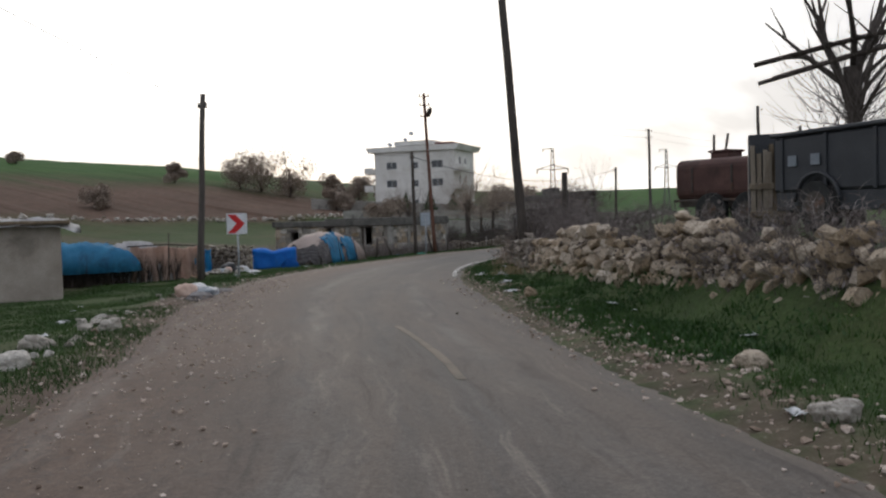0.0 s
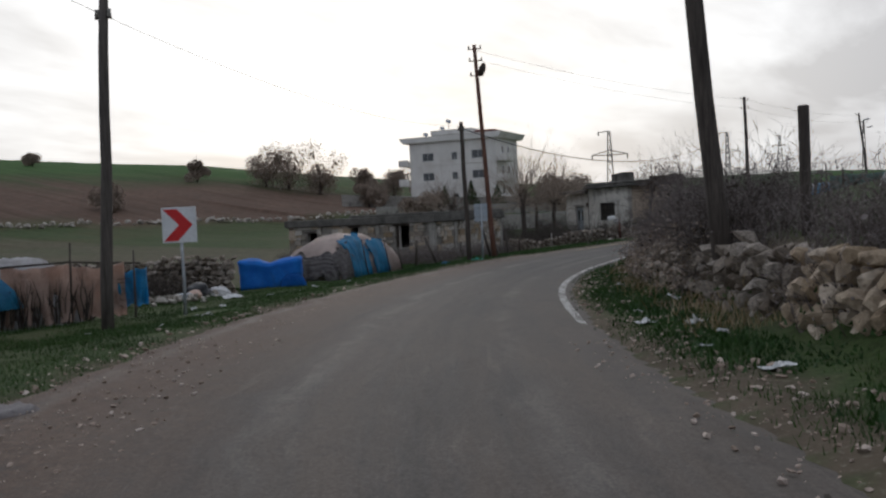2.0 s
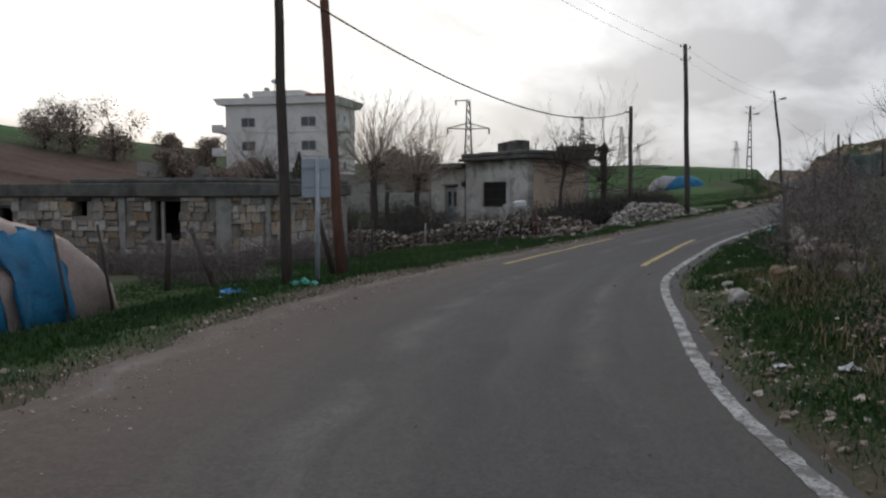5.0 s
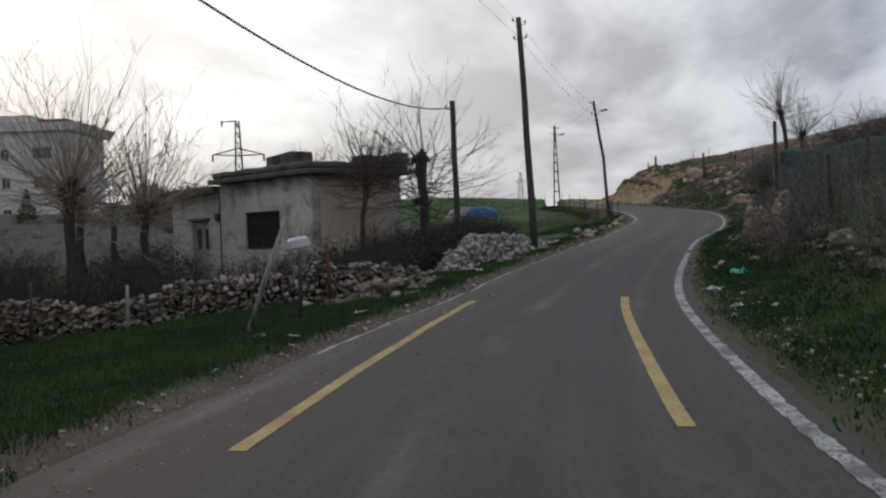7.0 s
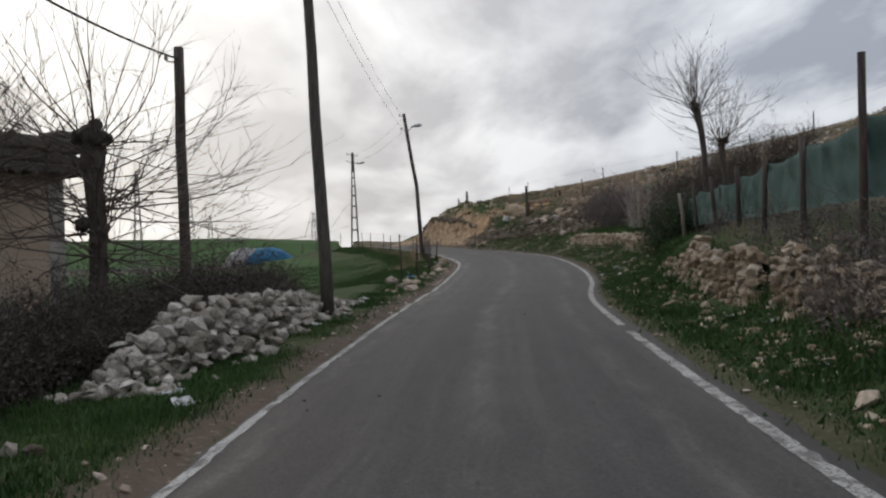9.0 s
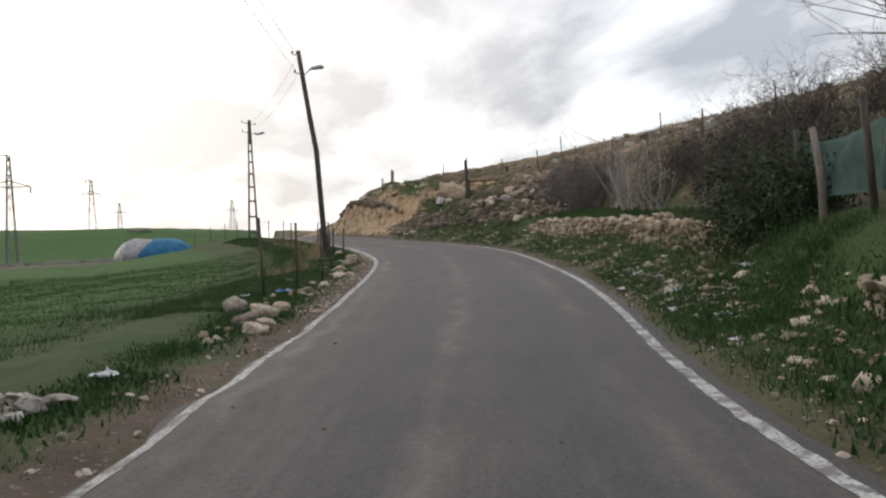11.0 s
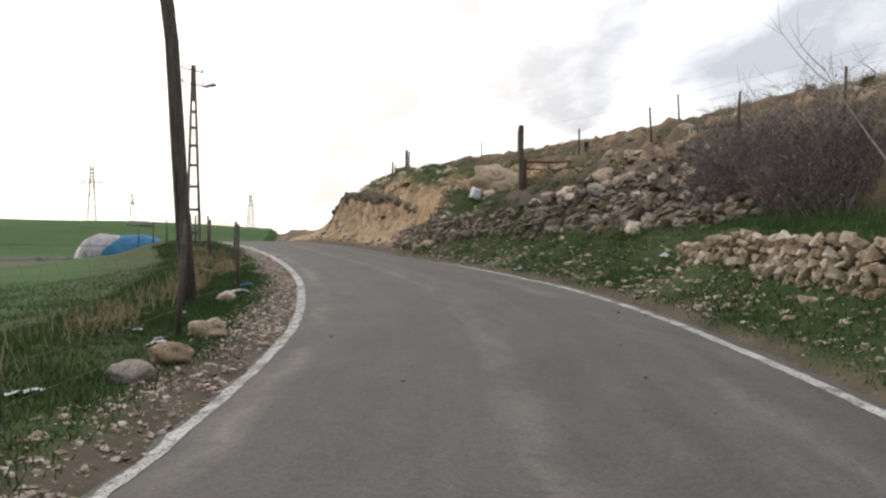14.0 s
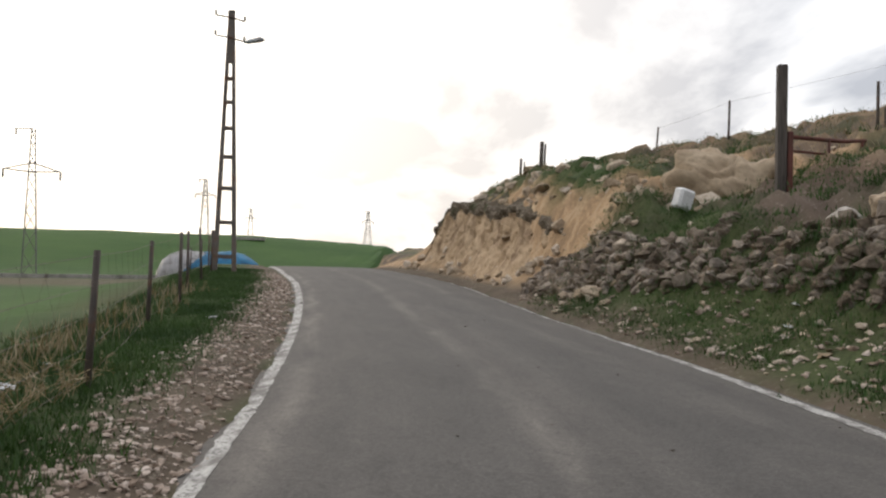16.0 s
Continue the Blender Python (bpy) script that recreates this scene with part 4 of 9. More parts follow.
road_stripe("trim_line", "r", 0.0, 0.145, step_at(22, EDGE_R), step_at(149, EDGE_R), M["line_white"], "worn white edge line on the asphalt", gaps=((step_at(69, EDGE_R), step_at(69.6, EDGE_R)),))
road_stripe("trim_line", "l", 0.0, 0.145, step_at(51, EDGE_L), step_at(149, EDGE_L), M["line_white"], "worn white edge line on the asphalt")
road_stripe("trim_line", "l", (1.2, 0.62), 0.135, step_at(46.8, EDGE_L), step_at(56.6, EDGE_L), M["line_yellow"], "single short yellow paint stripe on the asphalt", 0.01)
road_stripe("trim_line", "r", (0.80, 0.93), 0.135, step_at(47.2, EDGE_R), step_at(56.6, EDGE_R), M["line_yellow"], "single short yellow paint stripe on the asphalt", 0.01)
road_stripe("trim_line", "l", (3.48, 3.48), 0.09, step_at(4.6, EDGE_L), step_at(8.2, EDGE_L), M["line_faded_yellow"], "almost worn off yellow stripe on the asphalt", 0.012)


# ---- poles ----
def pole(name, base, top, r0, r1, mat, label, category="utility pole", arms=(), lamp=None, group="poles along the road", dish=None, pegs=(), bend=None):
    """A round timber pole; arms: (height from top, length, direction in degrees), each with two insulators."""
    bx, by = base[:2]
    z0 = gnd(bx, by)
    e = empty(name, bx, by, z0)
    t = Vector((top[0] - bx, top[1] - by, top[2] - z0))
    foot = Vector((0, 0, -0.25))
    if bend:
        k_, q_ = bend[0], Vector((bend[1] - bx, bend[2] - by, bend[0] * t.z))
        along_pole = lambda k: foot.lerp(q_, k / k_) if k < k_ else q_.lerp(t, (k - k_) / (1 - k_))
    else:
        along_pole = lambda k: foot.lerp(t, k)
    pts = [along_pole(k / 6) + Vector((0.012 * math.sin(k * 2.1 + bx), 0.012 * math.cos(k * 1.7 + by), 0)) for k in range(7)]
    tube("shaft", pts, [r0 + (r1 - r0) * k / 6 for k in range(7)], mat, e, 10)
    up = t.normalized()
    for drop, length, turn in arms:
        c = t - up * drop
        d = Vector((math.cos(radians(turn)), math.sin(radians(turn)), 0))
        tube("crossarm", [c - d * length / 2, c + d * length / 2], [0.028, 0.028], M["metal_dark"], e, 6)
        for s in (-1, 1):
            q0 = c + d * s * (length / 2 - 0.04)
            tube("insulator", [q0, q0 + Vector((0, 0, 0.06)), q0 + Vector((0, 0, 0.10)), q0 + Vector((0, 0, 0.16))], [0.02, 0.045, 0.03, 0.04], M["concrete"], e, 8)
    for drop, turn in pegs:
        c = t - up * drop
        d = Vector((math.cos(radians(turn)), math.sin(radians(turn)), 0))
        tube("insulator", [c, c + d * 0.22, c + d * 0.24 + Vector((0, 0, 0.05)), c + d * 0.24 + Vector((0, 0, 0.14))], [0.016, 0.016, 0.045, 0.035], M["concrete"], e, 6)
    if lamp:
        drop, length, turn = lamp
        c = t - up * drop
        d = Vector((math.cos(radians(turn)), math.sin(radians(turn)), 0))
        tube("lamp_arm", [c, c + d * length * 0.45 + Vector((0, 0, 0.12)), c + d * length + Vector((0, 0, 0.3))], [0.025, 0.022, 0.02], M["galv"], e, 6)
        hd = c + d * length + Vector((0, 0, 0.3))
        tube("lamp_head", [hd - d * 0.05, hd + d * 0.12 + Vector((0, 0, 0.05)), hd + d * 0.42 + Vector((0, 0, 0.10)), hd + d * 0.55 + Vector((0, 0, 0.09))], [0.03, 0.075, 0.095, 0.03], M["galv"], e, 8, "grey street lamp head")
    if dish:
        drop, turn = dish
        c = t - up * drop + Vector((math.cos(radians(turn)), math.sin(radians(turn)), 0)) * 0.28
        bm = bmesh.new()
        bmesh.ops.create_uvsphere(bm, u_segments=14, v_segments=8, radius=0.27, matrix=pose(*c, 20, 0, turn + 90) @ Matrix.Diagonal((1, 0.45, 1.2, 1)))
        part("loudspeaker", bm, M["metal_dark"], e, "dark round public loudspeaker", True)
    return tagged(e, label, category, group)


pole("utility_pole", (-22.93, 20.1), (-22.82, 20.39, 5.80), 0.12, 0.085, M["wood"], "weathered round timber pole standing on the grass verge", arms=((0.45, 0.34, 25),))
pole("utility_pole", (-28.91, 41.49), (-29.05, 41.5, 5.22), 0.115, 0.085, M["wood"], "short dark timber pole leaning by the ruin wall", arms=((0.35, 0.3, 30),))
pole("utility_pole", (-29.07, 43.75), (-29.88, 44.12, 8.93), 0.12, 0.085, M["pole_red"], "tall rust-brown steel pole with crossarms and loudspeaker", arms=((0.18, 0.62, 25), (0.72, 0.62, 25), (1.4, 0.62, 25)), dish=(1.15, 10), bend=(0.5, -29.28, 43.6))
pole("utility_pole", (-29.02, 72.6), (-29.12, 72.9, 5.38), 0.115, 0.10, M["wood"], "short squared-off timber pole behind the stone pile", pegs=((0.3, 200),))
pole("utility_pole", (-26.34, 73.93), (-26.71, 74.77, 8.66), 0.15, 0.105, M["wood"], "tall dark timber pole leaning at the roadside", pegs=((0.15, 200), (0.8, 20), (0.25, 20), (0.85, 200)))
pole("street_lamp", (-23.24, 102.47), (-24.05, 103.02, 9.05), 0.12, 0.09, M["wood"], "leaning dark timber pole carrying a small street lamp", "street lamp", pegs=((0.15, 190), (0.9, 190)), lamp=(1.05, 0.35, 0), bend=(0.5, -23.49, 102.25))
pole("utility_pole", (-12.23, 23.31), (-12.88, 23.24, 9.0), 0.15, 0.11, M["wood"], "thick leaning timber pole at the foot of the stone wall", pegs=((0.4, 200), (0.9, 20)))
pole("utility_pole", (-12.6, 54.5), (-12.7, 54.6, 7.6), 0.12, 0.09, M["wood"], "slim timber pole standing on the upper field", pegs=((0.3, 20),))


def lattice_pole(x, y, top, label):
    """Tapering concrete ladder pole: two legs with rungs, solid head, crossarms, lamp."""
    z0 = gnd(x, y)
    e = empty("street_lamp", x, y, z0, 10)
    h = top - z0
    for s in (-1, 1):
        bm = bmesh.new()
        add_box(bm, (-0.07, -0.10, -0.3), (0.07, 0.10, h), 0.012)
        for v in bm.verts:
            k = max(0, v.co.z) / h
            v.co.x = v.co.x * (1 - 0.35 * k) + s * (0.30 * (1 - k) + 0.05 * k)
            v.co.y *= 1 - 0.4 * k
        part("leg", bm, M["lattice"], e)
    for i, k in enumerate((0.06, 0.19, 0.32, 0.44, 0.55, 0.65, 0.74)):
        w = 0.30 * (1 - k) + 0.05 * k
        part("rung", box((-w, -0.05, k * h - 0.06), (w, 0.05, k * h + 0.06), 0.01), M["lattice"], e)
    part("head", box((-0.10, -0.06, h * 0.80), (0.10, 0.06, h * 1.003), 0.01), M["lattice"], e)
    for dz in (0.22, 0.85):
        tube("crossarm", [(-0.48, 0, h - dz + 0.08), (0.0, -0.08, h - dz), (0.40, 0, h - dz - 0.08)], [0.022, 0.025, 0.022], M["metal_dark"], e, 6)
        for sx_, zz in ((-0.48, 0.08), (0.40, -0.08)):
            tube("insulator", [(sx_, 0, h - dz + zz), (sx_, 0, h - dz + zz + 0.07), (sx_, 0, h - dz + zz + 0.16)], [0.02, 0.045, 0.03], M["concrete"], e, 6)
    hd = Vector((0.40, 0, h - 0.95))
    tube("lamp_head", [hd, hd + Vector((0.15, 0, 0.03)), hd + Vector((0.5, 0, 0.12)), hd + Vector((0.62, 0, 0.12))], [0.03, 0.07, 0.09, 0.03], M["galv"], e, 8, "grey street lamp head")
    return tagged(e, label, "street lamp", "poles along the road")


lattice_pole(-28.0, 129.2, 10.3, "tapering concrete ladder pole with street lamp and crossarms")


def pylon(x, y, top, width, label, arm=0.35):
    """A far steel lattice mast with one main crossarm and a short one at the head."""
    z0 = gnd(x, y)
    e = empty("transmission_pylon", x, y, z0, 28)
    h = top - z0
    v, f = [], []
    levels = [0, 0.17, 0.32, 0.45, 0.57, 0.67, 0.76, 0.84, 0.92, 1.0]
    half = lambda k: width * (0.5 * (1 - k) + 0.13 * k)
    for sx_, sy_ in ((1, 1), (1, -1), (-1, 1), (-1, -1)):
        tube_into(v, f, [(sx_ * half(k), sy_ * half(k), k * h - (0.3 if k == 0 else 0)) for k in levels], [0.055] * len(levels), 4)
    part_v, part_f = [], []
    for a, b in zip(levels, levels[1:]):
        wa, wb = half(a), half(b)
        for p0, p1 in (((-1, -1), (1, -1)), ((1, -1), (1, 1)), ((1, 1), (-1, 1)), ((-1, 1), (-1, -1))):
            tube_into(part_v, part_f, [(p0[0] * wa, p0[1] * wa, a * h), (p1[0] * wb, p1[1] * wb, b * h)], [0.028, 0.028], 3, False)
            tube_into(part_v, part_f, [(p1[0] * wa, p1[1] * wa, a * h), (p0[0] * wb, p0[1] * wb, b * h)], [0.028, 0.028], 3, False)
    raw("mast", v, f, M["pylon"], e)
    raw("bracing", part_v, part_f, M["pylon"], e)
    av, af = [], []
    L = h * arm
    zc = h * 0.72
    for s in (-1, 1):
        tube_into(av, af, [(0, 0, zc + 0.05 * h), (s * L / 2, 0, zc)], [0.07, 0.05], 4)
        tube_into(av, af, [(0, 0, zc - 0.01 * h), (s * L / 2, 0, zc)], [0.07, 0.05], 4)
        tube_into(av, af, [(s * L / 2, 0, zc), (s * L / 2, 0, zc - 0.06 * h)], [0.09, 0.09], 4)
    raw("crossarm", av, af, M["pylon"], e)
    hv, hf = [], []
    tube_into(hv, hf, [(0, 0, h), (-L * 0.32, 0, h - 0.01 * h)], [0.07, 0.05], 4)
    tube_into(hv, hf, [(-L * 0.3, 0, h), (-L * 0.3, 0, h - 0.05 * h)], [0.08, 0.08], 4)
    raw("head_arm", hv, hf, M["pylon"], e)
    return tagged(e, label, "pylon", "pylons on the plain")


pylon(-55.4, 114.6, 10.8, 1.15, "grey steel lattice pylon standing beyond the flat-roofed house", 0.42)
pylon(-60.3, 179.2, 14.2, 1.25, "grey steel lattice pylon standing in the green field")
pylon(-74.3, 273.4, 19.2, 1.7, "grey steel lattice pylon standing in the green field")
pylon(-85.3, 350.7, 18.6, 1.8, "far grey steel lattice pylon on the plain")
pylon(-49.5, 335.8, 17.6, 2.0, "far grey steel lattice mast on the plain", 0.3)


def cable(points_, sag, label, r=0.012):
    v, f = [], []
    for a, b in zip(points_, points_[1:]):
        a, b = Vector(a), Vector(b)
        pts = [a.lerp(b, k / 24) - Vector((0, 0, sag * 4 * (k / 24) * (1 - k / 24))) for k in range(25)]
        tube_into(v, f, pts, [r] * 25, 4, False)
    return tagged(raw("overhead_cable", v, f, M["wire"]), label, "cable", "overhead cables")


cable([(-29.04, 41.5, 4.95), (-29.12, 72.9, 5.15)], 1.2, "thick black cable sagging between timber poles", 0.022)
cable([(-22.82, 20.38, 5.4), (-29.04, 41.5, 5.05)], 0.55, "thin black cable sagging between timber poles", 0.005)
cable([(-17.0, 4.0, 8.2), (-22.82, 20.38, 5.4)], 0.3, "thin black cable sagging between timber poles", 0.006)
for k in (0, 1):
    cable([(-29.87 + 0.25 * k, 44.12, 8.7 - 0.5 * k), (-26.71, 74.75, 8.5 - 0.6 * k), (-24.05, 103.0, 8.85 - 0.7 * k), (-28.0, 129.2, 10.1 - 0.6 * k)], 0.35, "thin black wire strung from pole to pole", 0.006)


# ---- chevron sign ----
def chevron_sign(x, y, turn, size, bottom):
    z0 = gnd(x, y)
    e = empty("chevron_sign", x, y, z0, turn)
    h = bottom - z0
    tube("post", [(0, 0.04, -0.2), (0.02, 0.04, h * 0.5), (0.0, 0.04, h + size)], [0.035] * 3, M["galv"], e, 8, "grey steel post")
    part("plate", box((-size / 2, -0.012, h), (size / 2, 0.012, h + size), 0.004), M["sign_white"], e, "white square plate")
    s = size / 2
    pts = [(-0.92 * s, 0.90 * s), (-0.1 * s, 0.90 * s), (0.80 * s, 0), (-0.1 * s, -0.90 * s), (-0.92 * s, -0.90 * s), (0.0 * s, 0)]
    bm = bmesh.new()
    vs = [bm.verts.new((a, -0.0175, h + s + b)) for a, b in pts]
    vb = [bm.verts.new((a, -0.0125, h + s + b)) for a, b in pts]
    bm.faces.new(vs)
    for i in range(6):
        bm.faces.new((vs[i], vs[(i + 1) % 6], vb[(i + 1) % 6], vb[i]))
    bmesh.ops.recalc_face_normals(bm, faces=bm.faces[:])
    part("chevron", bm, M["sign_red"], e, "red chevron")
    return tagged(e, "white square road sign with one red chevron on a post", "road sign")


chevron_sign(-23.2, 22.1, 30, 0.74, 1.02)


def back_sign(x, y, turn, w, h, bottom):
    z0 = gnd(x, y)
    e = empty("road_sign", x, y, z0, turn)
    tube("post", [(0, 0, -0.2), (0.02, 0, 1.0), (0.03, 0, bottom - z0 + h)], [0.045] * 3, M["galv"], e, 8, "grey steel post")
    part("plate", box((-w / 2, 0.05, bottom - z0), (w / 2, 0.075, bottom - z0 + h), 0.006), M["sign_back"], e)
    for k in (0.25, 0.75):
        part("bracket", box((-w * 0.46, 0.03, bottom - z0 + h * k - 0.02), (w * 0.46, 0.05, bottom - z0 + h * k + 0.02)), M["galv"], e)
    return tagged(e, "bluish-grey back of a rectangular road sign on a post", "road sign")


back_sign(-28.7, 42.2, 32, 0.56, 0.76, 0.93)


# ---- shed with plastic-covered roof ----
def shed(x, y, turn):
    z0 = gnd(x, y)
    e = empty("shed", x, y, z0, turn)
    part("wall", box((-5.0, -0.2, -0.4), (0, 0.0, 2.05), 0.03), M["block_wall"], e, "grey unplastered concrete block front")
    part("wall", box((-0.2, 0.003, -0.4), (0, 4.0, 1.98), 0.03), M["block_wall"], e)
    part("wall", box((-5.0, 3.8, -0.4), (-0.203, 4.0, 2.1), 0.03), M["block_wall"], e)
    part("roof_slab", box((-5.2, -0.35, 2.053), (0.25, 4.2, 2.16), 0.03), M["planks"], e)
    bm = bmesh.new()
    n, m = 34, 26
    g = [[bm.verts.new((-5.35 + 5.85 * i / n, -0.5 + 4.9 * j / m, 2.2 + 0.10 * noise.noise((i * 0.45, j * 0.45, 2)) + 0.05 * noise.noise((i * 1.3, j * 1.3, 5)) - 0.22 * smooth(0.9, 1.0, i / n) - 0.2 * smooth(0.12, 0.0, j / m))) for j in range(m + 1)] for i in range(n + 1)]
    for i in range(n):
        for j in range(m):
            bm.faces.new((g[i][j], g[i + 1][j], g[i + 1][j + 1], g[i][j + 1]))
    ext = bmesh.ops.solidify(bm, geom=bm.faces[:], thickness=0.03)
    part("roof_sheet", bm, M["tarp_white"], e, "crumpled white plastic sheet over the roof", True)
    rng = random.Random(4)
    for i in range(9):
        s = rng.uniform(0.18, 0.34)
        one_stone(e, "stone", rng, rng.uniform(-4.6, -0.2), rng.uniform(0.2, 3.4), 2.3, s, s * 0.8, s * 0.55, rng.uniform(0, 360), name="weight_stone")
    return tagged(e, "low grey concrete shed with white plastic sheet roof", "shed")


shed(-21.7, 14.2, 57)


# ---- draped sheets over heaps ----
def draped(name, x, y, turn, lx, ly, h, mat, label, category, seed, hollow=0.35, fold=0.05, solid=0.03, parent=None, flat=0.6, skirt=0.0, nx_=30, ny_=22):
    """A sheet hanging over a heap: domed, with folds down its sides."""
    z0 = gnd(x, y) if parent is None else 0
    bm = bmesh.new()
    g = []
    for i in range(nx_ + 1):
        row = []
        for j in range(ny_ + 1):
            u, v = i / nx_ * 2 - 1, j / ny_ * 2 - 1
            k = max(abs(u) ** 2.6, abs(v) ** 2.6, min(1.0, (abs(u) ** 2.2 + abs(v) ** 2.2) * flat))
            z = h * (1 - k) ** 0.55 if k < 1 else 0.0
            rim = smooth(0.35, 1.0, k)
            w = noise.noise((u * 3 + seed, v * 3, seed)) * 0.10 + noise.noise((u * 9, v * 9 + seed, seed)) * fold
            out = 1 + rim * 0.09 * noise.noise((math.atan2(v, u) * 6, seed, 0))
            row.append(bm.verts.new((u * lx / 2 * out, v * ly / 2 * out, max(0.0, z + w * (h * 0.5 + 0.2) * (0.4 + 0.6 * (1 - rim))) - 0.04)))
        g.append(row)
    for i in range(nx_):
        for j in range(ny_):
            bm.faces.new((g[i][j], g[i + 1][j], g[i + 1][j + 1], g[i][j + 1]))
    if solid:
        bmesh.ops.solidify(bm, geom=bm.faces[:], thickness=solid)
    ob = part(name, bm, mat, parent, "", True)
    ob.matrix_basis = pose(x, y, z0, 0, 0, turn)
    if parent is None:
        tagged(ob, label, category)
    elif label:
        ob["label"] = label
    return ob


def fitted_sheet(parent, lx, ly, h, seed, u0, u1, v0, v1, mat, label, flat=0.6, fold=0.05, n=26):
    """A torn sheet lying close on a draped heap of the same size and seed, over part of it."""
    bm = bmesh.new()
    g = []
    for i in range(n + 1):
        row = []
        for j in range(n + 1):
            a, b = i / n, j / n
            u = u0 + (u1 - u0) * a + 0.07 * noise.noise((b * 5, seed, 1)) * (1 if a in (0, 1) else 0)
            v = v0 + (v1 - v0) * b + 0.09 * noise.noise((a * 6, seed, 7)) * (1 if b == 1 else 0)
            u, v = max(-1, min(1, u)), max(-1, min(1, v))
            k = max(abs(u) ** 2.6, abs(v) ** 2.6, min(1.0, (abs(u) ** 2.2 + abs(v) ** 2.2) * flat))
            z = h * (1 - k) ** 0.55 if k < 1 else 0.0
            rim = smooth(0.35, 1.0, k)
            w = noise.noise((u * 3 + seed, v * 3, seed)) * 0.10 + noise.noise((u * 9, v * 9 + seed, seed)) * fold
            grow = 1.035 + 0.025 * noise.noise((a * 9, b * 2, seed + u0))
            out = (1 + rim * 0.09 * noise.noise((math.atan2(v, u) * 6, seed, 0))) * grow
            row.append(bm.verts.new((u * lx / 2 * out, v * ly / 2 * out, max(0.0, z + w * (h * 0.5 + 0.2) * (0.4 + 0.6 * (1 - rim))) * grow)))
        g.append(row)
    for i in range(n):
        for j in range(n):
            bm.faces.new((g[i][j], g[i + 1][j], g[i + 1][j + 1], g[i][j + 1]))
    bmesh.ops.solidify(bm, geom=bm.faces[:], thickness=0.012)
    return part("side_sheet", bm, mat, parent, label, True)


def hung_sheet(name, a, b, z_top, z_bot, mat, parent, label, seed, sag=0.08, depth=0.10, n=26, m=12):
    """A cloth hung along a line from a to b (x, y), with vertical folds."""
    bm = bmesh.new()
    a, b = Vector((*a, 0)), Vector((*b, 0))
    out = (b - a).cross(Vector((0, 0, 1))).normalized()
    g = []
    for i in range(n + 1):
        u = i / n
        row = []
        for j in range(m + 1):
            t = j / m
            p = a.lerp(b, u) + out * (depth * (0.3 + 0.7 * t) * noise.noise((u * 7 + seed, t * 1.2, seed)) + 0.05 * noise.noise((u * 19, t * 3, seed)))
            zt = z_top - sag * math.sin(u * math.pi) + 0.07 * noise.noise((u * 5, seed, 3))
            zb = z_bot + 0.10 * noise.noise((u * 6, seed, 9))
            p.z = zt * (1 - t) + zb * t
            row.append(bm.verts.new(p))
        g.append(row)
    for i in range(n):
        for j in range(m):
            bm.faces.new((g[i][j], g[i + 1][j], g[i + 1][j + 1], g[i][j + 1]))
    bmesh.ops.solidify(bm, geom=bm.faces[:], thickness=0.015)
    return part(name, bm, mat, parent, label, True)


def brush_fence(pts, h, seed, label, lean=0.0, density=30):
    """A fence of upright brushwood sticks between stakes."""
    rng = random.Random(seed)
    e = empty("brushwood_fence", *pts[0], gnd(*pts[0]))
    o = Vector((pts[0][0], pts[0][1], gnd(*pts[0])))
    v, f = [], []
    for (ax, ay), (bx, by) in zip(pts, pts[1:]):
        L = math.hypot(bx - ax, by - ay)
        for i in range(int(L * density)):
            u = rng.random()
            x, y = ax + (bx - ax) * u + rng.gauss(0, 0.09), ay + (by - ay) * u + rng.gauss(0, 0.09)
            z = gnd(x, y)
            hh = h * rng.uniform(0.6, 1.12)
            t = Vector((rng.gauss(0, 0.16), rng.gauss(0, 0.16), hh))
            p = Vector((x, y, z)) - o
            mid = p + t * 0.55 + Vector((rng.gauss(0, 0.05), rng.gauss(0, 0.05), 0))
            tube_into(v, f, [p, mid, p + t], [rng.uniform(0.012, 0.024), 0.014, 0.004], 3, False)
        for i in range(int(L * density * 0.35)):
            u = rng.random()
            x, y = ax + (bx - ax) * u, ay + (by - ay) * u
            z = gnd(x, y) + rng.uniform(0.1, h * 0.8)
            d = Vector((bx - ax, by - ay, rng.gauss(0, 0.5))).normalized() * rng.uniform(0.5, 1.1)
            p = Vector((x, y, z)) - o
            tube_into(v, f, [p, p + d * 0.5 + Vector((0, 0, 0.06)), p + d], [0.014, 0.012, 0.004], 3, False)
    tagged(raw("brushwood", v, f, M["wicker"], e), kind="stuff")
    for (ax, ay), (bx, by) in zip(pts, pts[1:]):
        L = math.hypot(bx - ax, by - ay)
        for i in range(max(2, int(L / 1.6)) + 1):
            u = i / max(2, int(L / 1.6))
            x, y = ax + (bx - ax) * u, ay + (by - ay) * u
            p = Vector((x, y, gnd(x, y))) - o
            tube("stake", [p - Vector((0, 0, 0.2)), p + Vector((rng.gauss(0, 0.06), rng.gauss(0, 0.06), h * rng.uniform(1.05, 1.35)))], [0.035, 0.025], M["wood"], e, 6)
    return tagged(e, label, "fence")


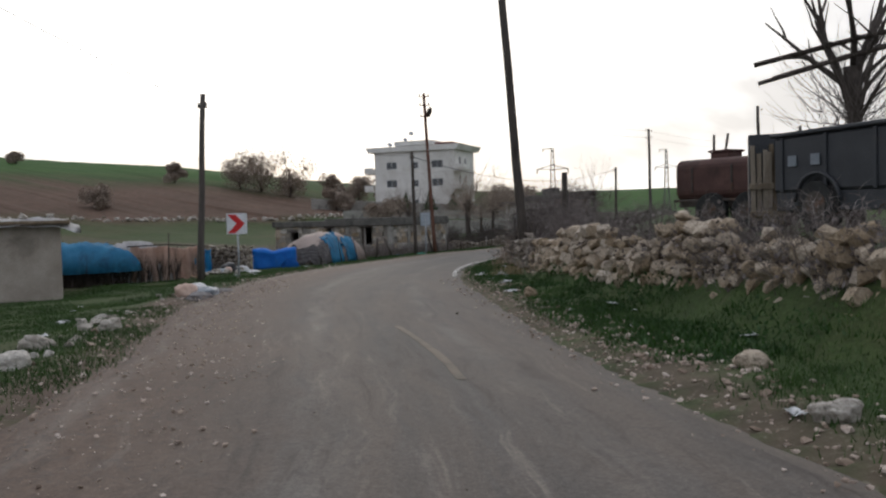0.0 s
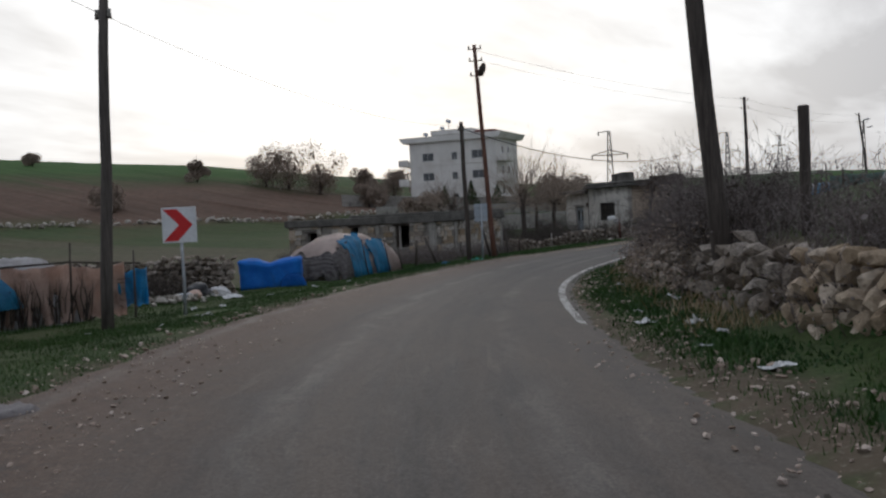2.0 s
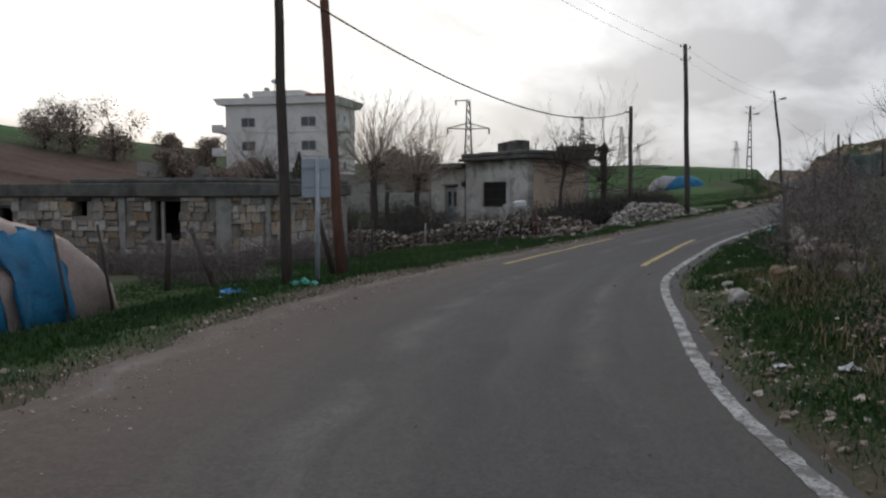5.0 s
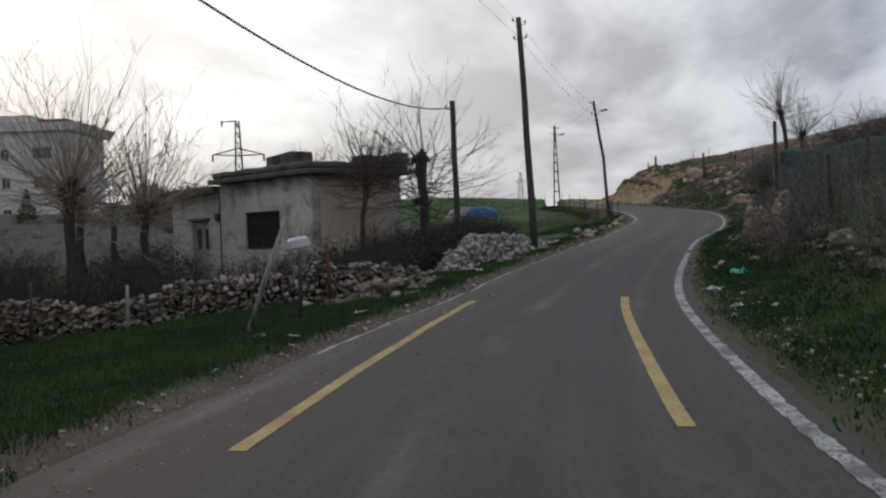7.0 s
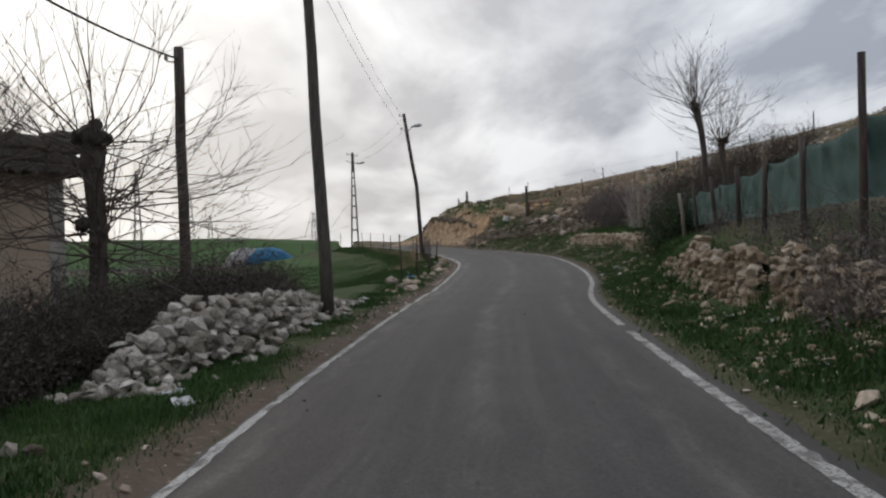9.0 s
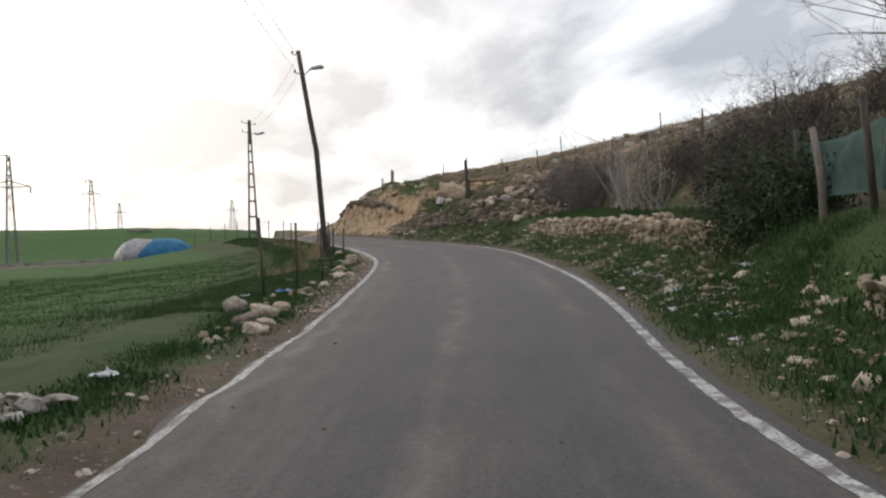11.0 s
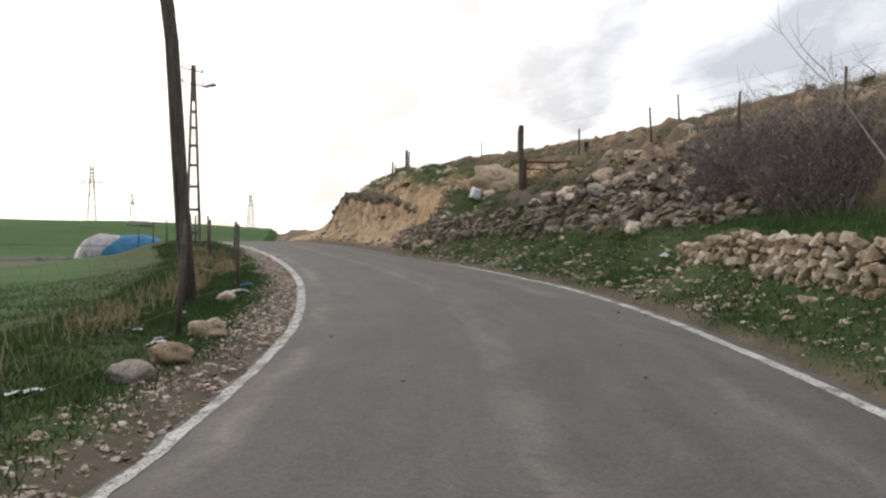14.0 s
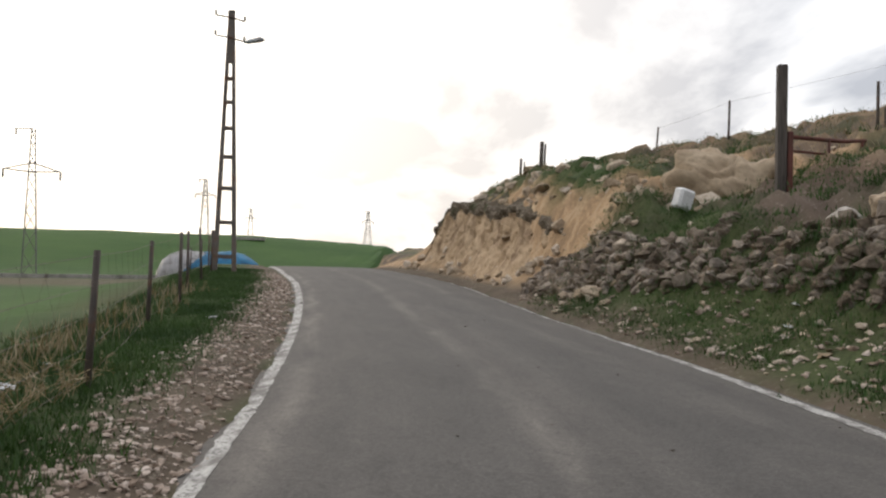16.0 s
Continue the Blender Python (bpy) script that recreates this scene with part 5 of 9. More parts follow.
brush_fence([(-27.4, 17.2), (-26.6, 19.4), (-25.7, 21.5)], 1.0, 11, "dark brushwood fence with sheets thrown over it", density=150)
brush_fence([(-27.9, 17.4), (-27.1, 19.6)], 1.15, 12, "dark brushwood stacked behind the fence", density=110)
ob = draped("tarpaulin", -27.35, 18.4, 66, 4.2, 1.6, 1.0, M["tarp_cyan"], "bright blue tarpaulin draped over the brushwood fence", "tarpaulin", 3.0, fold=0.2, flat=0.45)
ob.matrix_basis = pose(-27.35, 18.4, gnd(-27.35, 18.4) + 0.55, 3, 0, 66)
draped("plastic_sheet", -26.9, 20.5, 66, 2.8, 1.6, 1.55, M["tarp_white"], "dirty white plastic sheet over the brushwood fence", "plastic sheet", 9.0, fold=0.12)
pk = empty("hanging_blankets", -25.4, 21.4, gnd(-25.4, 21.4))
hung_sheet("blanket", (-0.9, -1.5), (-0.35, -0.3), 1.32, 0.02, M["cloth_pink"], pk, "faded pink blanket", 2.0, depth=0.25)
hung_sheet("blanket", (-0.4, -0.3), (0.05, 0.8), 1.25, 0.05, M["cloth_pink"], pk, "faded pink blanket", 6.0, depth=0.22)
hung_sheet("blue_sheet", (-0.25, 0.5), (0.1, 1.35), 1.12, 0.25, M["tarp_cyan"], pk, "crumpled blue sheet", 8.0, depth=0.35)
tube("stake", [(-0.35, -0.3, -0.2), (-0.33, -0.25, 1.75)], [0.03, 0.022], M["wood"], pk, 6)
tube("stake", [(0.08, 1.0, -0.2), (0.06, 1.05, 1.5)], [0.03, 0.022], M["wood"], pk, 6)
tube("rail", [(-0.95, -1.6, 1.3), (-0.35, -0.3, 1.33), (0.1, 1.2, 1.2)], [0.025] * 3, M["wood"], pk, 6)
tagged(pk, "pink blankets and a blue sheet hung over stakes", "blanket")

# blue wrapped stack and the tent-like heap
bs = empty("wrapped_stack", -30.27, 31.28, gnd(-30.27, 31.28), 42)
bm = bmesh.new()
add_box(bm, (-1.05, -0.45, -0.05), (1.05, 0.45, 1.02), 0.08)
bmesh.ops.subdivide_edges(bm, edges=bm.edges[:], cuts=9, use_grid_fill=True)
for v in bm.verts:
    p = v.co.copy()
    v.co += Vector((noise.noise(p * 1.5), noise.noise(p * 1.5 + Vector((7, 0, 0))), noise.noise(p * 1.5 + Vector((0, 9, 0))))) * 0.11 + Vector((noise.noise(p * 5), noise.noise(p * 5 + Vector((7, 0, 0))), noise.noise(p * 5 + Vector((0, 9, 0))))) * 0.035
    v.co.z -= 0.16 * math.exp(-((p.x + 0.1) / 0.3) ** 2) * max(0, p.z)
part("cover", bm, M["tarp_blue"], bs, "", True)
draped("flap", 0.75, -0.55, 8, 0.9, 0.5, 0.5, M["tarp_blue"], "", "", 2.0, parent=bs, fold=0.2)
tagged(bs, "long low stack wrapped in bright blue tarpaulin", "tarpaulin stack")

th = empty("covered_heap", -31.2, 36.0, gnd(-31.2, 36.0), 100)
draped("main_sheet", 0, 0, 0, 5.2, 2.9, 1.72, M["tarp_pink"], "pale pinkish plastic over the heap", "", 5.0, parent=th, fold=0.05)
fitted_sheet(th, 5.2, 2.9, 1.72, 5.0, -1.0, -0.86, -0.9, 0.45, M["sacking"], "grey woven sacking")
fitted_sheet(th, 5.2, 2.9, 1.72, 5.0, -0.92, -0.56, -1.0, -0.66, M["sacking"], "grey woven sacking")
fitted_sheet(th, 5.2, 2.9, 1.72, 5.0, -0.62, -0.10, -1.0, -0.46, M["tarp_cyan"], "torn blue sheet")
fitted_sheet(th, 5.2, 2.9, 1.72, 5.0, -0.04, 0.42, -1.0, -0.66, M["tarp_cyan"], "torn blue sheet")
for a in ((-0.7, -1.55), (0.8, -1.66), (2.0, -1.55)):
    tube("prop", [(a[0], a[1], -0.1), (a[0] - 0.05, a[1] + 0.25, 1.45)], [0.03, 0.02], M["wood"], th, 6)
tagged(th, "long heap under white plastic and torn blue sheets", "tarpaulin heap")


# ---- masonry ----
def block_mesh(rng, mat):
    """A roughly squared building stone, one metre on each side, with worn edges and an uneven face."""
    bm = bmesh.new()
    add_box(bm, (-0.5, -0.5, -0.5), (0.5, 0.5, 0.5), 0.07)
    for v in bm.verts:
        v.co += Vector((rng.uniform(-0.07, 0.07), rng.uniform(-0.09, 0.09), rng.uniform(-0.08, 0.08)))
    me = bpy.data.meshes.new("block")
    bm.to_mesh(me)
    bm.free()
    me.materials.append(mat)
    return me


BLOCK_SETS = {k: [block_mesh(random.Random(90 + 7 * i + j), M[k]) for j in range(8)] for i, k in enumerate(("stone", "stone_warm", "stone_mid"))}


def stone_face(parent, a, b, z0, z1, kinds, seed, size=(0.34, 0.22), holes=(), limit=300):
    """Fitted stones in uneven courses on a wall face from a to b (local x, y); holes: (u0, u1, z0, z1) in metres."""
    rng = random.Random(seed)
    a, b = Vector((*a, 0)), Vector((*b, 0))
    L = (b - a).length
    d = (b - a) / L
    out = Vector((d.y, -d.x, 0))
    turn = math.degrees(math.atan2(d.y, d.x))
    z, n = z0, 0
    while z < z1 - 0.08:
        ch = min(size[1] * rng.uniform(0.7, 1.4), z1 - z)
        u = 0.02
        while u < L - 0.1:
            w = min(size[0] * rng.uniform(0.55, 1.6), L - u)
            for lo, hi in ([(z, z + ch)] if ch < 0.24 or rng.random() < 0.6 else [(z, z + ch * 0.48), (z + ch * 0.5, z + ch)]):
                c, mid = u + w / 2, (lo + hi) / 2
                if n < limit and rng.random() < 0.93 and not any(h0 - w * 0.3 < c < h1 + w * 0.3 and k0 - ch * 0.3 < mid < k1 + ch * 0.2 for h0, h1, k0, k1 in holes):
                    p = a + d * c + out * rng.uniform(-0.055, -0.025)
                    ob = new("block", rng.choice(BLOCK_SETS[rng.choice(kinds)]))
                    ob.matrix_basis = pose(p.x, p.y, mid, rng.uniform(-2, 2), rng.uniform(-4, 4), turn) @ Matrix.Diagonal((w - 0.025, 0.22, hi - lo - 0.022, 1))
                    ob.parent = parent
                    n += 1
            u += w
        z += ch


def ruin():
    """Half-built stone building with a concrete ring slab."""
    x, y = -35.8, 48.4
    turn = 5.5      # local +y runs away from the corner, -x along the front
    z0 = gnd(x, y) - 0.25
    e = empty("stone_building", x, y, z0, turn)
    H = 0.90 - z0
    T, L, D = 0.4, 10.0, 8.3
    # front wall (faces the road, runs to -x), pierced by a window and two small openings
    holes_f = [(-2.45, -1.53, -0.44 - z0, 0.76 - z0), (-5.5, -4.96, 0.30 - z0, 0.76 - z0), (-8.66, -7.92, -0.1 - z0, 0.54 - z0)]
    cuts = sorted({-L, 0.0, *[h[0] for h in holes_f], *[h[1] for h in holes_f]})
    for u0, u1 in zip(cuts, cuts[1:]):
        hs = [h for h in holes_f if h[0] <= u0 and h[1] >= u1]
        spans = [(-0.5, H)] if not hs else [(-0.5, hs[0][2]), (hs[0][3], H)]
        for s0, s1 in spans:
            if s1 - s0 > 0.02:
                part("wall", box((u0, 0.03, s0), (u1, T, s1)), M["mortar"], e)
    part("wall", box((-T, T + 0.003, -0.5), (-0.03, D, H)), M["mortar"], e)
    part("wall", box((-L, T + 0.003, -0.5), (-L + T, D, H)), M["mortar"], e)
    part("wall", box((-L + T + 0.003, D - T, -0.5), (-T - 0.003, D, H)), M["mortar"], e)
    part("roof_slab", box((-L - 0.2, -0.18, H + 0.004), (0.18, D + 0.2, H + 0.42), 0.03), M["concrete_dark"], e, "thick grey concrete ring slab")
    part("parapet", box((-L * 0.55, -0.10, H + 0.424), (0.12, D + 0.1, H + 0.56), 0.03), M["concrete_dark"], e, "weathered grey concrete upstand")
    part("column", box((-0.28, -0.035, -0.4), (0.035, 0.3, H), 0.02), M["concrete"], e)
    part("column", box((-0.28, D - 0.28, -0.4), (0.075, D + 0.04, H), 0.02), M["concrete"], e)
    part("column", box((-3.75, -0.03, -0.4), (-3.5, 0.02, H), 0.01), M["concrete"], e)
    for h0, h1, k0, k1 in holes_f:
        part("lintel", box((h0 - 0.15, -0.012, k1 + 0.004), (h1 + 0.15, 0.2, k1 + 0.10), 0.01), M["wood"], e)
    h0, h1, k0, k1 = holes_f[0]
    part("jamb", box((h0, 0.035, k0), (h0 + 0.07, 0.3, k1)), M["wood"], e)
    part("post", box((h0 + 0.2, 0.06, k0), (h0 + 0.30, 0.12, k1)), M["wood_pale"], e)
    part("sill", box((h0 - 0.05, -0.03, k0 - 0.07), (h1 + 0.05, 0.25, k0 - 0.004), 0.01), M["concrete"], e)
    stone_face(e, (-L, 0), (0, 0), -0.1, H, ("stone", "stone_warm", "stone_mid"), 21, (0.36, 0.24), [(h0 + L - 0.02, h1 + L + 0.02, k0 - 0.08, k1 + 0.11) for h0, h1, k0, k1 in holes_f] + [(6.25, 6.5, -1, 9), (9.70, 10.2, -1, 9)])
    stone_face(e, (0, 0.3), (0, D - 0.28), -0.1, H, ("stone_warm", "stone", "stone"), 22, (0.46, 0.31), [(2.0, 2.3, -1, 9)])
    part("column", box((-0.06, 2.3, -0.4), (0.035, 2.6, H), 0.01), M["concrete"], e)
    part("floor_slab", box((-L + 0.3, 0.3, -0.3), (-0.3, D - 0.3, -0.05)), M["mortar"], e)
    return tagged(e, "low rough stone building with a concrete slab roof", "building")


ruin()


def opening_window(parent, w, h, m, mullions=1, bars=False, frame_mat="frame_white"):
    win = empty("window", 0, 0, 0)
    win.parent = parent
    win.matrix_basis = m
    t = 0.06
    for lo, hi in (((-w / 2, -0.03, 0), (w / 2, 0.05, t)), ((-w / 2, -0.03, h - t), (w / 2, 0.05, h)), ((-w / 2, -0.03, t), (-w / 2 + t, 0.05, h - t)), ((w / 2 - t, -0.03, t), (w / 2, 0.05, h - t))):
        part("frame", box(lo, hi, 0.006), M[frame_mat], win)
    for k in range(mullions):
        c = -w / 2 + w * (k + 1) / (mullions + 1)
        part("mullion", box((c - 0.025, -0.02, t), (c + 0.025, 0.045, h - t), 0.005), M[frame_mat], win)
    # behind bars, a solid panel with the unlit room's darkness as its colour
    part("pane", box((-w / 2 + t, 0.012, t), (w / 2 - t, 0.022, h - t)), M["glass"] if not bars else M["dark_room"], win)
    part("sill", box((-w / 2 - 0.08, -0.10, -0.05), (w / 2 + 0.08, 0.0, -0.004), 0.008), M["concrete"], win)
    if bars:
        n = 10
        for k in range(n):
            c = -w / 2 + w * (k + 0.5) / n
            tube("bar", [(c, -0.05, 0.0), (c, -0.05, h)], [0.01, 0.01], M["metal_dark"], win, 5)
        for k in (0.3, 0.7):
            tube("bar", [(-w / 2, -0.06, h * k), (w / 2, -0.06, h * k)], [0.01, 0.01], M["metal_dark"], win, 5)
    return win


def wall_with_holes(name, parent, L, z0, z1, thick, holes, mat, m):
    """A wall along local x from 0 to L, y from 0 to thick, with openings cut right through, as one mesh."""
    bm = bmesh.new()
    us = sorted({0.0, L, *[h[0] for h in holes], *[h[1] for h in holes]})
    zs = sorted({z0, z1, *[h[2] for h in holes], *[h[3] for h in holes]})
    solid = lambda i, j: 0 <= i < len(us) - 1 and 0 <= j < len(zs) - 1 and not any(h[0] < (us[i] + us[i + 1]) / 2 < h[1] and h[2] < (zs[j] + zs[j + 1]) / 2 < h[3] for h in holes)
    made = {}

    def corner(i, j, k):
        if (i, j, k) not in made:
            made[i, j, k] = bm.verts.new((us[i], k * thick, zs[j]))
        return made[i, j, k]

    for i in range(len(us) - 1):
        for j in range(len(zs) - 1):
            if not solid(i, j):
                continue
            bm.faces.new([corner(*c, 0) for c in ((i, j), (i + 1, j), (i + 1, j + 1), (i, j + 1))])
            bm.faces.new([corner(*c, 1) for c in ((i, j + 1), (i + 1, j + 1), (i + 1, j), (i, j))])
            for di, dj, a, b in ((-1, 0, (i, j + 1), (i, j)), (1, 0, (i + 1, j), (i + 1, j + 1)), (0, -1, (i, j), (i + 1, j)), (0, 1, (i + 1, j + 1), (i, j + 1))):
                if not solid(i + di, j + dj):
                    bm.faces.new([corner(*b, 0), corner(*a, 0), corner(*a, 1), corner(*b, 1)])
    bmesh.ops.recalc_face_normals(bm, faces=bm.faces[:])
    ob = part(name, bm, mat, parent)
    ob.matrix_basis = m
    return ob


def flat_house():
    """Old one-storey house with a flat earth-and-concrete roof; corner to the road."""
    x, y = -33.0, 68.0
    z0 = gnd(x, y) - 0.1
    turn = math.degrees(math.atan2(0.58, 0.0)) * 0 + math.degrees(math.atan2(0.81, 0.58)) - 90      # local +y along the side wall
    e = empty("house", x, y, z0, turn)
    H = 2.62 - z0
    # front wall along -x: local frame for wall_with_holes is mirrored by starting at the far end
    Lf = 5.75
    holes = [(Lf - 4.1, Lf - 1.9, 1.15, 2.45)]
    wall_with_holes("wall", e, Lf, -0.5, H, 0.3, holes, M["plaster"], pose(-Lf, 0, 0))
    ob = wall_with_holes("wall", e, 3.2, -0.5, H, 0.3, [], M["plaster_warm"], pose(0.0, 0.303, 0, 0, 0, 90))
    wall_with_holes("wall", e, Lf, -0.5, H, 0.3, [], M["plaster"], pose(-Lf, 3.503, 0))
    part("wall", box((-Lf, 0.303, -0.5), (-Lf + 0.3, 3.5, H)), M["plaster"], e)
    opening_window(e, 2.2, 1.3, pose(-3.0, 0.10, 1.15), 0, True, "wood")
    part("roof_slab", box((-Lf - 0.15, -0.42, H + 0.004), (0.42, 4.05, H + 0.18), 0.03), M["concrete_dark"], e, "overhanging dark concrete eave")
    bm = box((-Lf - 0.05, -0.30, H + 0.184), (0.30, 3.95, H + 0.42), 0.06)
    bmesh.ops.subdivide_edges(bm, edges=bm.edges[:], cuts=7, use_grid_fill=True)
    for v in bm.verts:
        v.co += Vector((0.3, 0.3, 1)) * 0.05 * noise.noise(v.co * 1.4)
    part("roof_earth", bm, M["concrete_dark"], e, "rough earth roof layer", True)
    part("parapet", box((-0.35, 1.9, H + 0.40), (0.36, 4.0, H + 0.66), 0.05), M["concrete_dark"], e)
    part("parapet", box((-0.30, 3.5, H + 0.65), (0.33, 4.0, H + 0.80), 0.05), M["concrete_dark"], e)
    # roof box with sloping top
    bm = bmesh.new()
    add_box(bm, (-5.7, 2.0, H + 0.3), (-4.0, 3.0, H + 1.05), 0.03)
    for v in bm.verts:
        if v.co.z > H + 1.0:
            v.co.z += 0.2 * (1 - abs(v.co.x + 4.5) / 1.2)
    part("stair_head", bm, M["concrete_dark"], e, "dark concrete box on the roof")
    # lower wing with the door
    W = 4.3
    hw = H - 0.32
    wing_holes = [(1.55, 2.85, 0.0, 2.25)]
    wall_with_holes("wing_wall", e, W, -0.5, hw, 0.28, wing_holes, M["plaster"], pose(-Lf - W - 0.003, 0.28, 0))
    part("wing_wall", box((-Lf - W, 0.57, -0.5), (-Lf - W + 0.28, 3.5, hw)), M["plaster"], e)
    part("wing_wall", box((-Lf - W + 0.283, 3.2, -0.5), (-Lf - 0.003, 3.5, hw)), M["plaster"], e)
    part("wing_roof", box((-Lf - W - 0.4, -0.25, hw + 0.004), (-Lf - 0.16, 3.8, hw + 0.3), 0.05), M["concrete_dark"], e)
    door = empty("door", 0, 0, 0)
    door.parent = e
    door.matrix_basis = pose(-Lf - W + 2.2, 0.42, 0)
    for s in (-1, 1):
        part("leaf", box((min(0.01 * s, 0.62 * s), 0.0, 0.0), (max(0.01 * s, 0.62 * s), 0.04, 2.2), 0.008), M["door_blue"], door, "faded blue-grey door leaf")
        part("pane", box((min(0.14 * s, 0.5 * s), -0.008, 1.15), (max(0.14 * s, 0.5 * s), 0.0, 1.95)), M["glass"], door)
        part("panel", box((min(0.14 * s, 0.5 * s), -0.012, 0.2), (max(0.14 * s, 0.5 * s), 0.0, 0.95), 0.01), M["door_blue"], door)
    part("lintel", box((-0.8, -0.2, 2.26), (0.8, -0.02, 2.36), 0.01), M["concrete_dark"], e).matrix_basis = pose(-Lf - W + 2.2, 0.42, 0)
    bm = bmesh.new()
    bmesh.ops.create_cone(bm, cap_ends=True, segments=14, radius1=0.16, radius2=0.14, depth=0.14, matrix=pose(-Lf - 0.62, 0.22, 2.35, 90))
    part("lamp_bowl", bm, M["metal_dark"], e)
    tube("pipe", [(-Lf - 0.16, 0.05, 0.1), (-Lf - 0.16, 0.05, H - 0.1)], [0.03, 0.03], M["metal_dark"], e, 6)
    part("board", box((-2.15, -0.05, 0.95), (-1.45, -0.01, 1.3), 0.01), M["tarp_white"], e, "white board leaning at the wall")
    return tagged(e, "old flat-roofed house with stained peeling plaster", "house")


flat_house()


# ---- apartment house on the rise ----
def apartment():
    x, y = -91.9, 135.5
    z0 = gnd(x, y) - 0.3
    e = empty("apartment_building", x, y, z0, 12)
    H = 13.3 - z0
    W, D = 15.6, 11.0
    floor_h = H / 3.45
    wins = []
    for k in range(3):
        zb = 1.1 + k * floor_h + (0.5 if k else 0.2)
        for c, w in ((-4.4, 2.1), (0.4, 1.0), (4.6, 2.2)):
            if k == 0 and c == 4.6:
                continue
            wins.append((c, w, zb, 1.35 if w > 1.5 else 1.25))
    holes = [(c - w / 2 + W / 2, c + w / 2 + W / 2, z, z + h) for c, w, z, h in wins]
    wall_with_holes("wall", e, W, -0.6, H, 0.3, holes, M["render_wall"], pose(-W / 2, -D / 2, 0))
    for c, w, z, h in wins:
        opening_window(e, w, h, pose(c, -D / 2 + 0.1, z), 1)
    part("wall", box((-W / 2, -D / 2 + 0.303, -0.6), (-W / 2 + 0.3, D / 2, H)), M["render_wall"], e)
    part("wall", box((W / 2 - 0.3, -D / 2 + 0.303, -0.6), (W / 2, D / 2, H)), M["render_wall"], e)
    part("wall", box((-W / 2 + 0.303, D / 2 - 0.3, -0.6), (W / 2 - 0.303, D / 2, H)), M["render_wall"], e)
    for k in (1, 2):
        part("string_course", box((-W / 2 - 0.05, -D / 2 - 0.06, 1.0 + k * floor_h - 0.15), (W / 2 + 0.05, -D / 2 - 0.003, 1.0 + k * floor_h), 0.02), M["render_wall"], e)
    bm = bmesh.new()
    add_box(bm, (-W / 2 - 1.7, -D / 2 - 0.5, H), (W / 2 + 1.3, D / 2 + 0.9, H + 0.95), 0.02)
    for v in bm.verts:
        if v.co.z < H + 0.5:
            v.co.x *= 0.93
    part("roof_slab", bm, M["render_wall"], e, "deep overhanging cream roof edge")
    part("roof_parapet", box((-3.8, -D / 2 + 0.2, H + 1.104), (3.6, D / 2 - 1, H + 1.9), 0.02), M["render_wall"], e)
    part("roof_sheet", box((4.0, -D / 2 + 0.6, H + 1.12), (7.4, D / 2 - 2, H + 1.42), 0.02), M["roof_red"], e, "dull red sheet roof")
    for side in (-1, 1):
        for k in (0, 1, 2):
            z = 1.0 + k * floor_h
            b = empty("balcony", 0, 0, 0)
            b.parent = e
            b.matrix_basis = pose(side * (W / 2 + 0.95), -D / 2 + 2.1, z)
            part("slab", box((-0.93, -2.6, -0.12), (0.93, 2.6, 0.12), 0.02), M["render_wall"], b)
            part("front", box((side * 0.93 - 0.06, -2.6, 0.123), (side * 0.93 + 0.06, 2.6, 1.05), 0.02), M["render_wall"], b)
            part("end", box((-0.86, -2.6, 0.123), (0.86, -2.48, 1.05), 0.02), M["render_wall"], b)
            w = opening_window(e, 1.1, 1.6, pose(side * (W / 2 + 0.03), -2.4, z + 0.9, 0, 0, 90 * side), 0)
            w = opening_window(e, 1.1, 1.6, pose(side * (W / 2 + 0.03), 0.6, z + 0.9, 0, 0, 90 * side), 0)
    for dx, dz, r in ((-6.2, 1.4, 0.5), (-3.0, 2.2, 0.45), (-1.8, 3.3, 0.5)):
        d = empty("satellite_dish", 0, 0, 0)
        d.parent = e
        d.matrix_basis = pose(dx, -2, H + dz)
        bm = bmesh.new()
        bmesh.ops.create_uvsphere(bm, u_segments=14, v_segments=8, radius=r, matrix=pose(0, 0, 0.3, 50, 0, 40) @ Matrix.Diagonal((1, 1, 0.3, 1)))
        part("bowl", bm, M["galv"], d, "", True)
        tube("mast", [(0, 0, -1.4 - (dz - 1.4)), (0, 0, 0.3)], [0.05, 0.05], M["metal_dark"], d, 6)
    return tagged(e, "cream three-storey apartment block with deep eaves and balconies", "apartment building")


apartment()


def garden_wall(pts, h, mat, label, thick=0.25):
    for k, ((ax, ay), (bx, by)) in enumerate(zip(pts, pts[1:])):
        L = math.hypot(bx - ax, by - ay)
        za, zb = gnd(ax, ay), gnd(bx, by)
        bm = bmesh.new()
        add_box(bm, (0, 0, -0.8), (L, thick, h), 0.02)
        for v in bm.verts:
            v.co.z += (zb - za) * v.co.x / L
        ob = part("boundary_wall", bm, mat)
        ob.matrix_basis = pose(ax, ay, za, 0, 0, math.degrees(math.atan2(by - ay, bx - ax)))
        tagged(ob, label, "wall", "garden walls of the apartment block")


garden_wall([(-104, 117), (-90, 121), (-74, 126)], 1.9, M["concrete"], "pale rendered garden wall below the apartment block")
garden_wall([(-66, 83.0), (-50, 86.0), (-41, 88.0)], 1.5, M["concrete"], "long grey concrete garden wall behind the trees")
garden_wall([(-86, 104), (-72, 112), (-60, 121)], 1.3, M["concrete"], "grey concrete garden wall on the slope")


